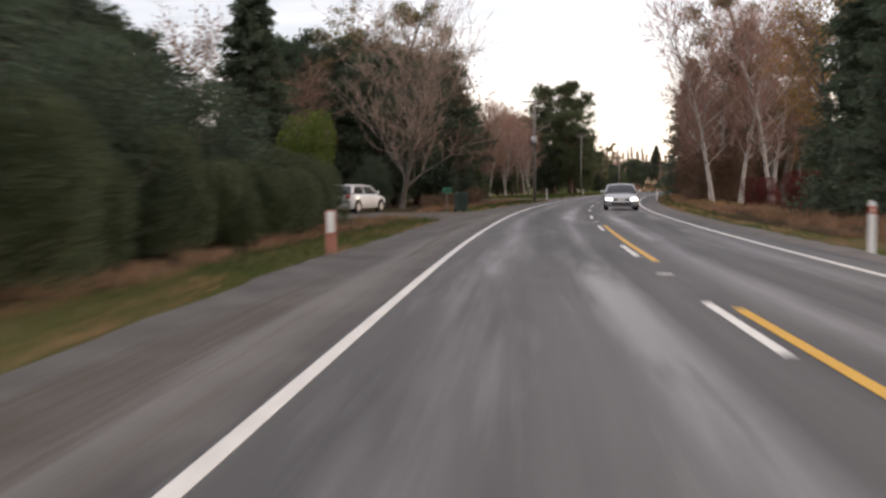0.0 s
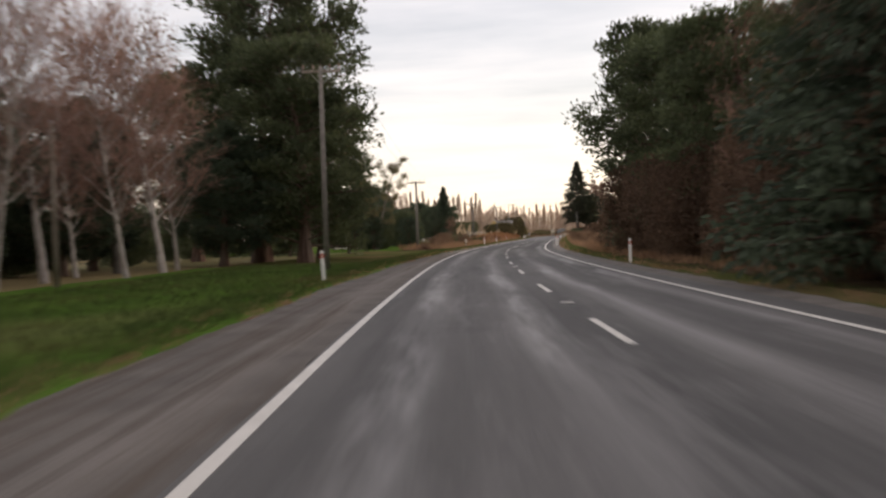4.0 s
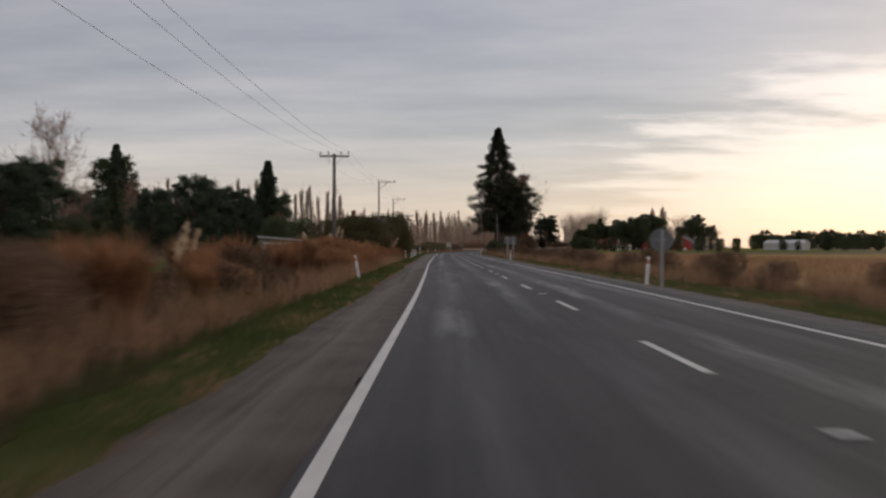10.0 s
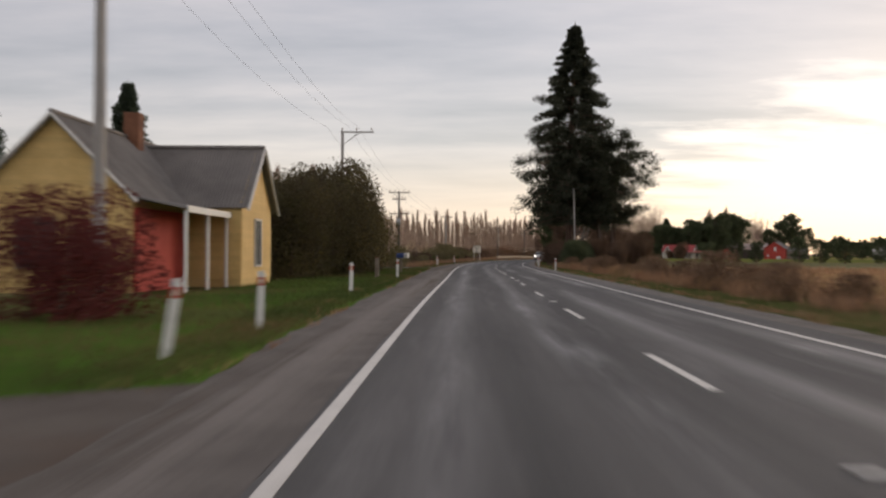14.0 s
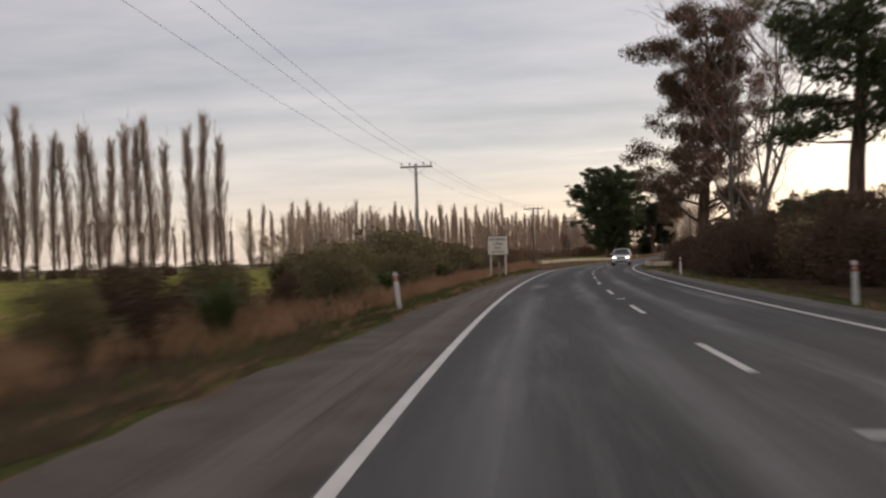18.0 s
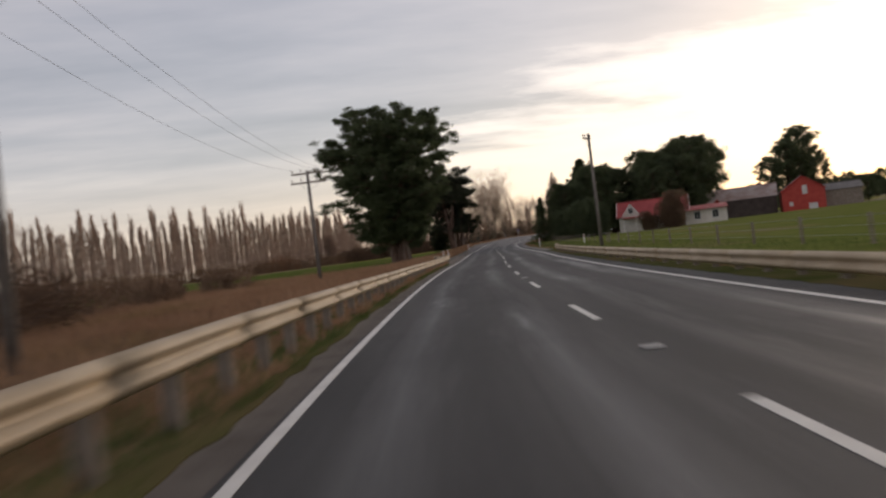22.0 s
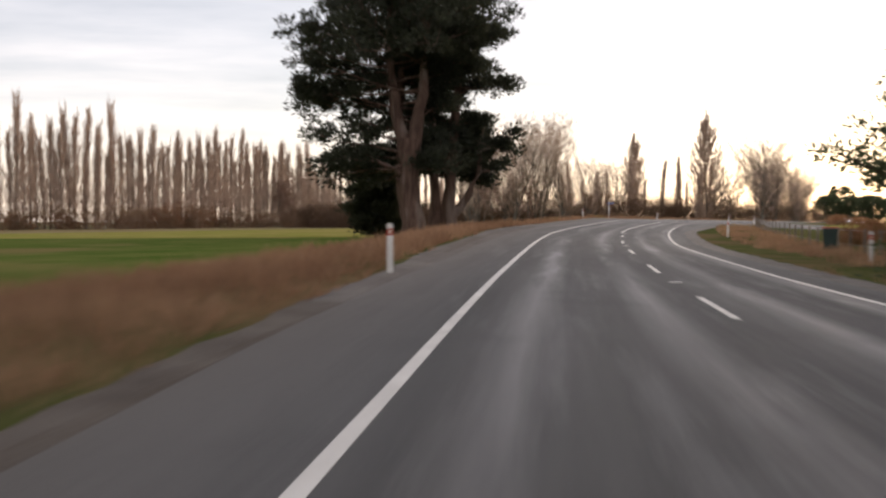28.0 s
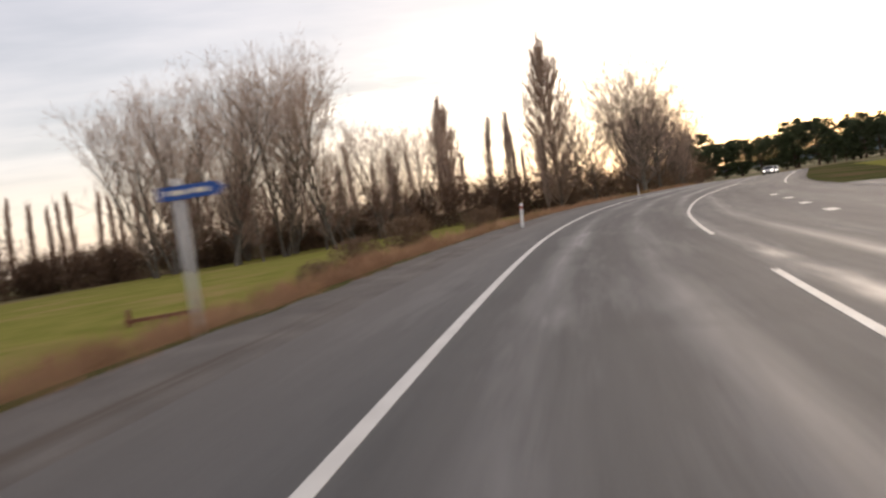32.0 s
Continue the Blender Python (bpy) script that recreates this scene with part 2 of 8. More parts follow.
def swept_gravel(name, a, b, c):
    """Shoulder gravel: streaks swept along the road, a paler band that tyres keep clean beside the line, darker silt further out."""
    m = bpy.data.materials.new(name)
    m.use_nodes = True
    N = Nodes(m.node_tree)
    tc = N.add("ShaderNodeTexCoord")
    u, v, _ = N.add("ShaderNodeSeparateXYZ", tc.outputs["UV"]).outputs
    streak = N.noise(N.add("ShaderNodeCombineXYZ", N.math("MULTIPLY", u, 2.6), N.math("MULTIPLY", v, 0.06), 1.7).outputs[0], 1.0, 6.0, 0.65)
    blot = N.noise(tc.outputs["Object"], 0.8, 5.0, 0.65)
    grain = N.noise(tc.outputs["Object"], 60.0, 3.0, 0.7)
    stones = N.noise(tc.outputs["Object"], 14.0, 3.0, 0.7)
    col = N.mix(N.ramp(blot, (0.36, (0, 0, 0)), (0.64, (1, 1, 1))), a, b)
    swept = N.math("SUBTRACT", 1.0, N.math("ABSOLUTE", N.math("DIVIDE", N.math("ADD", N.math("ADD", u, 0.75), N.math("MULTIPLY", N.math("SUBTRACT", streak, 0.5), 1.6)), 0.5)), True)
    col = N.mix(N.math("MULTIPLY", swept, 0.6), col, tuple(1.45 * k for k in b))
    col = N.mix(N.ramp(streak, (0.34, (0.75, 0.75, 0.75)), (0.5, (0, 0, 0))), col, c)
    hs = N.add("ShaderNodeHueSaturation")
    N.put(hs.inputs["Value"], N.math("MULTIPLY", N.math("ADD", N.math("MULTIPLY", grain, 0.7), 0.65), N.math("ADD", N.math("MULTIPLY", stones, 0.6), 0.7)))
    N.put(hs.inputs["Color"], col)
    p = N.add("ShaderNodeBsdfPrincipled")
    N.put(p.inputs["Base Color"], hs.outputs[0])
    p.inputs["Roughness"].default_value, p.inputs["Specular IOR Level"].default_value = 0.92, 0.2
    bp = N.add("ShaderNodeBump")
    bp.inputs["Strength"].default_value, bp.inputs["Distance"].default_value = 0.9, 0.012
    N.put(bp.inputs["Height"], N.math("ADD", grain, stones))
    N.put(p.inputs["Normal"], bp.outputs[0])
    N.put(N.add("ShaderNodeOutputMaterial").inputs[0], p.outputs[0])
    MATS[name] = m


glass_material()
lamp_material()
chipseal()
swept_gravel("gravel_grey", (0.085, 0.08, 0.075), (0.135, 0.128, 0.12), (0.085, 0.068, 0.052))
swept_gravel("gravel_dust", (0.105, 0.094, 0.085), (0.155, 0.14, 0.127), (0.085, 0.066, 0.05))
swept_gravel("gravel_brown", (0.08, 0.067, 0.056), (0.13, 0.112, 0.095), (0.062, 0.048, 0.034))
for row in (
    ("gravel", (0.115, 0.103, 0.093), (0.17, 0.154, 0.14), 0.9, 1.2, 60.0, 0.8),
    ("drive_gravel", (0.07, 0.057, 0.047), (0.115, 0.098, 0.083), 0.92, 0.7, 40.0, 0.9, 0.0, 0.2, (0.09, 0.055, 0.035)),
    ("line_paint", (0.52, 0.5, 0.46), (0.66, 0.64, 0.59), 0.6, 3.0, 45.0, 0.3),
    ("yellow_paint", (0.55, 0.29, 0.03), (0.62, 0.35, 0.05), 0.6, 3.0, 45.0, 0.3),
    ("white_paint", (0.68, 0.67, 0.63), (0.76, 0.75, 0.71), 0.5, 3.0, 30.0, 0.1),
    ("dull_white", (0.5, 0.49, 0.46), (0.62, 0.6, 0.56), 0.6, 2.0, 25.0, 0.15),
    ("black", (0.012, 0.012, 0.012), (0.02, 0.02, 0.02), 0.5, 4.0, 40.0, 0.1),
    ("red_band", (0.35, 0.03, 0.02), (0.4, 0.05, 0.03), 0.5, 4.0, 30.0, 0.1),
    ("pole_wood", (0.13, 0.115, 0.10), (0.19, 0.17, 0.15), 0.85, 3.0, 25.0, 0.5),
    ("concrete", (0.28, 0.265, 0.245), (0.36, 0.34, 0.315), 0.85, 1.5, 30.0, 0.3),
    ("old_timber", (0.16, 0.13, 0.1), (0.24, 0.2, 0.165), 0.85, 3.0, 25.0, 0.4),
    ("metal_grey", (0.28, 0.28, 0.28), (0.36, 0.36, 0.35), 0.45, 2.0, 30.0, 0.1, 0.7),
    ("rail_steel", (0.37, 0.285, 0.185), (0.48, 0.385, 0.265), 0.6, 0.8, 25.0, 0.15, 0.1),
    ("insulator", (0.12, 0.07, 0.05), (0.16, 0.1, 0.07), 0.3, 4.0, 30.0, 0.05),
    ("bark_grey", (0.10, 0.085, 0.07), (0.17, 0.15, 0.125), 0.9, 2.0, 14.0, 0.8),
    ("bark_brown", (0.06, 0.036, 0.027), (0.135, 0.085, 0.064), 0.92, 1.6, 7.0, 1.0, 0.0, 0.25, (0.17, 0.13, 0.105), 0.15, (3.0, 3.0, 0.45)),
    ("bark_pale", (0.3, 0.26, 0.23), (0.42, 0.38, 0.34), 0.8, 2.5, 14.0, 0.5, 0.0, 0.2, (0.09, 0.07, 0.06)),
    ("twig_brown", (0.31, 0.225, 0.18), (0.43, 0.325, 0.26), 0.85, 0.5, 10.0, 0.0),
    ("twig_red", (0.23, 0.13, 0.105), (0.34, 0.21, 0.165), 0.85, 0.5, 10.0, 0.0),
    ("twig_pale", (0.42, 0.305, 0.235), (0.56, 0.425, 0.335), 0.85, 0.5, 10.0, 0.0),
    ("twig_gold", (0.25, 0.14, 0.055), (0.34, 0.2, 0.085), 0.85, 0.5, 10.0, 0.0),
    ("leaf_dark", (0.055, 0.07, 0.035), (0.1, 0.12, 0.058), 0.65, 0.5, 12.0, 0.0, 0.0, 0.7),
    ("leaf_cypress", (0.03, 0.035, 0.022), (0.06, 0.066, 0.04), 0.65, 0.5, 12.0, 0.0, 0.0, 0.7),
    ("leaf_copper", (0.085, 0.052, 0.034), (0.15, 0.095, 0.06), 0.6, 0.5, 12.0, 0.0, 0.0, 0.7),
    ("leaf_hedge", (0.055, 0.04, 0.022), (0.1, 0.09, 0.036), 0.65, 0.9, 12.0, 0.0, 0.0, 0.8, (0.13, 0.105, 0.045)),
    ("leaf_blue", (0.045, 0.064, 0.042), (0.082, 0.108, 0.066), 0.65, 0.5, 12.0, 0.0, 0.0, 0.7),
    ("leaf_green", (0.05, 0.072, 0.024), (0.095, 0.118, 0.04), 0.6, 0.5, 12.0, 0.0, 0.0, 0.7),
    ("leaf_lime", (0.075, 0.11, 0.018), (0.125, 0.155, 0.032), 0.6, 0.5, 12.0, 0.0, 0.0, 0.6),
    ("leaf_olive", (0.11, 0.096, 0.048), (0.19, 0.16, 0.075), 0.6, 0.5, 12.0, 0.0, 0.0, 0.7),
    ("leaf_brown", (0.13, 0.08, 0.052), (0.21, 0.14, 0.09), 0.8, 0.5, 12.0, 0.0, 0.0, 0.7),
    ("leaf_dusk", (0.075, 0.048, 0.033), (0.13, 0.082, 0.054), 0.8, 0.5, 12.0, 0.0, 0.0, 0.7),
    ("leaf_umber", (0.1, 0.063, 0.042), (0.17, 0.108, 0.07), 0.8, 0.6, 12.0, 0.0, 0.0, 0.7),
    ("leaf_rust", (0.18, 0.08, 0.042), (0.27, 0.135, 0.07), 0.8, 0.5, 12.0, 0.0, 0.0, 0.6),
    ("leaf_red", (0.085, 0.018, 0.016), (0.15, 0.035, 0.03), 0.7, 0.5, 12.0, 0.0, 0.0, 0.6),
    ("leaf_gold", (0.2, 0.12, 0.035), (0.29, 0.18, 0.06), 0.75, 0.5, 12.0, 0.0, 0.0, 0.6),
    ("reed", (0.27, 0.13, 0.065), (0.38, 0.205, 0.105), 0.85, 0.4, 12.0, 0.0, 0.0, 0.5),
    ("plume", (0.52, 0.4, 0.27), (0.66, 0.53, 0.38), 0.9, 0.6, 12.0, 0.0, 0.0, 0.4),
    ("dry_grass", (0.26, 0.145, 0.085), (0.39, 0.24, 0.145), 0.9, 0.25, 12.0, 0.0, 0.0, 0.6, (0.24, 0.16, 0.075)),
    ("green_grass", (0.05, 0.08, 0.02), (0.1, 0.125, 0.035), 0.9, 0.3, 12.0, 0.0, 0.0, 0.6, (0.15, 0.12, 0.05)),
    ("car_white", (0.62, 0.62, 0.61), (0.68, 0.68, 0.67), 0.3, 0.8, 40.0, 0.0, 0.0, 0.05, None, 0.5, None, 0.6),
    ("car_silver", (0.4, 0.4, 0.4), (0.47, 0.47, 0.47), 0.32, 0.8, 40.0, 0.0, 0.6, 0.05, None, 0.5, None, 0.6),
    ("rubber", (0.015, 0.015, 0.015), (0.025, 0.025, 0.025), 0.8, 4.0, 40.0, 0.2),
    ("tail_red", (0.3, 0.02, 0.02), (0.36, 0.03, 0.03), 0.25, 4.0, 40.0, 0.0),
    ("board_yellow", (0.55, 0.37, 0.14), (0.63, 0.44, 0.18), 0.7, 1.0, 20.0, 0.1),
    ("board_cream", (0.5, 0.46, 0.4), (0.6, 0.56, 0.5), 0.7, 1.0, 20.0, 0.1),
    ("board_red", (0.36, 0.045, 0.035), (0.45, 0.07, 0.05), 0.75, 1.0, 20.0, 0.1),
    ("roof_grey", (0.13, 0.12, 0.11), (0.19, 0.175, 0.16), 0.6, 0.6, 12.0, 0.15, 0.2),
    ("roof_red", (0.24, 0.035, 0.035), (0.32, 0.06, 0.055), 0.6, 0.6, 12.0, 0.15),
    ("roof_rust", (0.26, 0.17, 0.14), (0.42, 0.36, 0.33), 0.6, 0.35, 12.0, 0.15, 0.2),
    ("shed_dark", (0.06, 0.045, 0.04), (0.1, 0.08, 0.07), 0.85, 1.0, 15.0, 0.2),
    ("box_green", (0.02, 0.13, 0.075), (0.03, 0.17, 0.1), 0.45, 2.0, 30.0, 0.05),
    ("bin_green", (0.02, 0.035, 0.03), (0.035, 0.05, 0.042), 0.5, 2.0, 30.0, 0.05),
    ("bin_red_lid", (0.3, 0.05, 0.03), (0.36, 0.07, 0.04), 0.5, 2.0, 30.0, 0.05),
    ("box_blue", (0.04, 0.07, 0.2), (0.05, 0.09, 0.26), 0.45, 2.0, 30.0, 0.05),
    ("sign_white", (0.66, 0.6, 0.49), (0.74, 0.68, 0.56), 0.5, 2.0, 30.0, 0.02),
    ("sign_blue", (0.03, 0.09, 0.3), (0.04, 0.11, 0.36), 0.4, 2.0, 30.0, 0.02),
    ("sign_back", (0.13, 0.135, 0.135), (0.18, 0.185, 0.185), 0.55, 1.5, 30.0, 0.05, 0.3),
    ("post_red", (0.35, 0.14, 0.1), (0.42, 0.19, 0.14), 0.7, 2.0, 30.0, 0.05),
    ("stone", (0.3, 0.29, 0.27), (0.42, 0.4, 0.37), 0.85, 2.0, 20.0, 0.5),
    ("rust", (0.12, 0.05, 0.03), (0.2, 0.09, 0.05), 0.85, 2.0, 20.0, 0.4),
    ("hill_far", (0.1, 0.14, 0.15), (0.14, 0.18, 0.19), 0.9, 0.01, 0.2, 0.0),
):
    material(*row, thin=0.4 if row[0].startswith(("leaf_", "twig_", "dry_grass", "green_grass", "plume", "reed")) else 0.0)


# ------------------------------------------------------------------ mesh helpers
def mesh_of(name, verts, faces, mat, uvs=None, smooth=False):
    me = bpy.data.meshes.new(name)
    me.from_pydata([tuple(v) for v in verts], [], [tuple(f) for f in faces])
    if mat:
        me.materials.append(MATS[mat])
    if uvs is not None:
        lay = me.uv_layers.new(name="UVMap")
        idx = np.empty(len(me.loops), dtype=np.int32)
        me.loops.foreach_get("vertex_index", idx)
        lay.data.foreach_set("uv", np.asarray(uvs, dtype=np.float32)[idx].ravel())
    if smooth:
        me.polygons.foreach_set("use_smooth", [True] * len(me.polygons))
    me.update()
    return me


def quick_mesh(name, verts, quads, mat, smooth=False):
    """A mesh of quads from arrays, for foliage and grass; fast."""
    verts, quads = np.asarray(verts, dtype=np.float32), np.asarray(quads, dtype=np.int32)
    n = quads.shape[1]
    me = bpy.data.meshes.new(name)
    me.vertices.add(len(verts))
    me.vertices.foreach_set("co", verts.ravel())
    me.loops.add(quads.size)
    me.loops.foreach_set("vertex_index", quads.ravel())
    me.polygons.add(len(quads))
    me.polygons.foreach_set("loop_start", np.arange(0, quads.size, n, dtype=np.int32))
    me.polygons.foreach_set("loop_total", np.full(len(quads), n, dtype=np.int32))
    if smooth:
        me.polygons.foreach_set("use_smooth", np.ones(len(quads), dtype=bool))
    me.materials.append(MATS[mat])
    me.update(calc_edges=True)
    return me


def put(name, me, parent=None, label="", m=None):
    ob = new(name, me)
    if parent:
        ob.parent = parent
    if m is not None:
        ob.matrix_basis = m
    if label:
        ob["label"] = label
    return ob


def part(name, bm, mat, parent, label="", m=None, smooth=False):
    me = bpy.data.meshes.new(name)
    bm.normal_update()
    bm.to_mesh(me)
    bm.free()
    me.materials.append(MATS[mat])
    if smooth:
        me.polygons.foreach_set("use_smooth", [True] * len(me.polygons))
    return put(name, me, parent, label, m)


def thing(name, m, label, category, group="", kind=""):
    ob = new(name)
    ob.empty_display_size = 0.2
    ob.matrix_basis = m
    return tagged(ob, label, category, group, kind)


def box(sx, sy, sz, at=(0, 0, 0), bevel=0.0, bm=None, rot=None):
    """A box with its base centre at `at`."""
    own = bm or bmesh.new()
    r = bmesh.ops.create_cube(own, size=1.0)
    M = Matrix.Translation((at[0], at[1], at[2] + sz / 2)) @ (rot or Matrix()) @ Matrix.Diagonal((sx, sy, sz, 1))
    bmesh.ops.transform(own, matrix=M, verts=r["verts"])
    if bevel:
        es = list({e for v in r["verts"] for e in v.link_edges})
        bmesh.ops.bevel(own, geom=es, offset=bevel, segments=2, affect="EDGES", profile=0.6)
    return own


def rod(p, q, r0, r1=None, sides=8, bm=None):
    """A tapered round bar from p to q."""
    own = bm or bmesh.new()
    p, q = Vector(p), Vector(q)
    d = q - p
    r = bmesh.ops.create_cone(own, cap_ends=True, segments=sides, radius1=r0, radius2=r0 if r1 is None else r1, depth=d.length)
    M = Matrix.Translation((p + q) / 2) @ d.to_track_quat("Z", "Y").to_matrix().to_4x4()
    bmesh.ops.transform(own, matrix=M, verts=r["verts"])
    return own


def prism(outline, depth, bm=None):
    """An outline in x, z pushed along y from 0 to depth."""
    own = bm or bmesh.new()
    a = [own.verts.new((x, 0, z)) for x, z in outline]
    b = [own.verts.new((x, depth, z)) for x, z in outline]
    n = len(outline)
    own.faces.new(a)
    own.faces.new(b[::-1])
    for i in range(n):
        own.faces.new((a[i], b[i], b[(i + 1) % n], a[(i + 1) % n]))
    bmesh.ops.recalc_face_normals(own, faces=own.faces)
    return own


# ------------------------------------------------------------------ the road's line: its left edge line
EDGE = [(61.00, -255.60), (42.00, -210.50), (29.84, -186.64), (23.19, -162.11), (16.83, -137.70), (11.39, -113.06), (7.18,
        -88.17), (3.94, -63.03), (1.43, -37.90), (-0.47, -12.70), (-1.62, 12.60), (-1.83, 37.81), (-1.73, 62.94), (-1.48, 87.96), (-1.01,
        113.03), (-0.70, 138.33), (-0.45, 163.68), (0.02, 189.01), (0.42, 214.32), (1.00, 239.51), (1.53, 264.68), (2.50, 289.85), (4.35,
        315.04), (7.01, 340.22), (10.37, 365.13), (14.91, 389.74), (20.69, 414.37), (27.16, 439.02), (34.02, 463.41), (40.65, 487.87),
        (47.35, 512.27), (54.53, 536.63), (62.01, 560.85), (70.29, 584.61), (80.19, 607.68), (91.74, 630.02), (106.30, 655.60),
        (120.60, 676.90), (136.40, 697.00), (169.80, 734.20), (203.20, 771.40), (236.60, 808.60), (270.00, 845.80), (303.40, 883.00), (336.80, 920.20), (370.20, 957.40), (403.60, 994.60)]


def spline(pts, step=25):
    pts = np.array(pts, float)
    out = []
    for i in range(1, len(pts) - 2):
        p0, p1, p2, p3 = pts[i - 1:i + 3]
        for k in range(step):
            t = k / step
            out.append(0.5 * (2 * p1 + (p2 - p0) * t + (2 * p0 - 5 * p1 + 4 * p2 - p3) * t * t + (3 * p1 - p0 - 3 * p2 + p3) * t ** 3))
    out.append(pts[-2])
    return np.array(out)


LINE = spline(EDGE)
ARC = np.concatenate([[0], np.cumsum(np.linalg.norm(np.diff(LINE, axis=0), axis=1))])
ARC -= ARC[50]  # zero where the drive begins
TAN = np.gradient(LINE, axis=0)
TAN /= np.linalg.norm(TAN, axis=1)[:, None]


def at(s, off=0.0):
    """Place on the ground: s metres along the road, off metres right of the left edge line."""
    x, y = np.interp(s, ARC, LINE[:, 0]), np.interp(s, ARC, LINE[:, 1])
    tx, ty = np.interp(s, ARC, TAN[:, 0]), np.interp(s, ARC, TAN[:, 1])
    n = math.hypot(tx, ty)
    return x + off * ty / n, y - off * tx / n


def heading(s):
    """Degrees about z that turn +y onto the road's direction."""
    tx, ty = np.interp(s, ARC, TAN[:, 0]), np.interp(s, ARC, TAN[:, 1])
    return math.degrees(math.atan2(-tx, ty))



def ease(t):
    t = max(0.0, min(1.0, t))
    return t * t * (3 - 2 * t)


def lift(s, off):
    """Height of the land: past the farm the road climbs a low embankment and banks into its right-hand bend."""
    if s < 680:
        return 0.0
    rise = float(np.interp(s, (680, 705, 730, 755, 780, 806, 830, 860, 950, 1080), (0, 0.1, 0.12, 0.265, 0.686, 1.08, 1.19, 1.34, 1.34, 0)))
    bank_ = float(np.interp(s, (680, 705, 730, 755, 780, 806, 850, 900, 980), (0, 0.005, 0.04, 0.08, 0.066, 0.075, 0.05, 0.04, 0.0)))
    z = rise + bank_ * (7.3 - max(-3.0, min(7.3, off)))
    if off < -3.0:
        z *= 1 - ease((-3.0 - off) / 7.0)
    elif off > 9.0:
        z *= 1 - ease((off - 9.0) / 26.0)
    return z


def lift_xy(x, y):
    if y < 500:
        return 0.0
    k = int(np.argmin((LINE[:, 0] - x) ** 2 + (LINE[:, 1] - y) ** 2))
    return lift(float(ARC[k]), float((x - LINE[k, 0]) * TAN[k, 1] - (y - LINE[k, 1]) * TAN[k, 0]))


def spot(s, off, z=0.0, turn=0.0):
    x, y = at(s, off)
    return pose(x, y, z + lift(s, off), 0, 0, heading(s) + turn)


def strip(name, s0, s1, o0, o1, z, mat, label, category, step=4.0, thick=0.0, rough_edge=0.0, seed=1, kind="structure", cols=1):
    """A sheet that follows the road from s0 to s1 between two offsets (numbers or functions of s), with skirts down its long edges."""
    thick = thick or 0.04
    rng = random.Random(seed)
    n = max(2, int((s1 - s0) / step) + 1)
    verts, uvs, faces = [], [], []
    for i in range(n):
        s = s0 + (s1 - s0) * i / (n - 1)
        a = o0(s) if callable(o0) else o0
        b = o1(s) if callable(o1) else o1
        if rough_edge:
            a += rng.uniform(-rough_edge, rough_edge)
            b += rng.uniform(-rough_edge, rough_edge)
        for k in range(cols + 1):
            o = a + (b - a) * k / cols
            x, y = at(s, o)
            verts.append((x, y, (z(s, o) if callable(z) else z) + lift(s, o)))
            uvs.append((o, s))
    w = cols + 1
    for i in range(n - 1):
        for k in range(cols):
            faces.append((i * w + k, i * w + k + 1, (i + 1) * w + k + 1, (i + 1) * w + k))
    m = len(verts)
    verts += [(x, y, zz - thick) for x, y, zz in verts]
    for i in range(n - 1):
        for k in (0, cols):
            p, q = i * w + k, (i + 1) * w + k
            faces.append((p, q, q + m, p + m) if k == 0 else (q, p, p + m, q + m))
    uvs += uvs
    ob = new(name, mesh_of(name, verts, faces, mat, uvs))
    return tagged(ob, label, category, kind=kind)


S0, S1 = -60.0, 1090.0


def right_edge(s):
    return 7.3 + max(0.0, min(1.0, (s - 780) / 60)) * 4.6


# ground: one sheet to the horizon, in paddocks
def ground_material():
    m = bpy.data.materials.new("paddock")
    m.use_nodes = True
    N = Nodes(m.node_tree)
    co = N.add("ShaderNodeTexCoord").outputs["Object"]
    big, mid, fine = N.noise(co, 0.011, 2.0), N.noise(co, 0.16, 5.0, 0.6), N.noise(co, 6.0, 4.0, 0.7)
    col = N.mix(N.ramp(mid, (0.36, (0, 0, 0)), (0.64, (1, 1, 1))), (0.075, 0.085, 0.026), (0.13, 0.115, 0.045))
    col = N.mix(N.ramp(big, (0.46, (0, 0, 0)), (0.58, (1, 1, 1))), col, (0.19, 0.145, 0.07))
    hs = N.add("ShaderNodeHueSaturation")
    N.put(hs.inputs["Value"], N.math("ADD", N.math("MULTIPLY", fine, 0.9), 0.55))
    N.put(hs.inputs["Color"], col)
    p = N.add("ShaderNodeBsdfPrincipled")
    N.put(p.inputs["Base Color"], hs.outputs[0])
    p.inputs["Roughness"].default_value, p.inputs["Specular IOR Level"].default_value = 0.95, 0.1
    bp = N.add("ShaderNodeBump")
    bp.inputs["Strength"].default_value, bp.inputs["Distance"].default_value = 0.6, 0.06
    N.put(bp.inputs["Height"], fine)
    N.put(p.inputs["Normal"], bp.outputs[0])
    out = N.add("ShaderNodeOutputMaterial")
    N.put(out.inputs[0], p.outputs[0])
    MATS["paddock"] = m


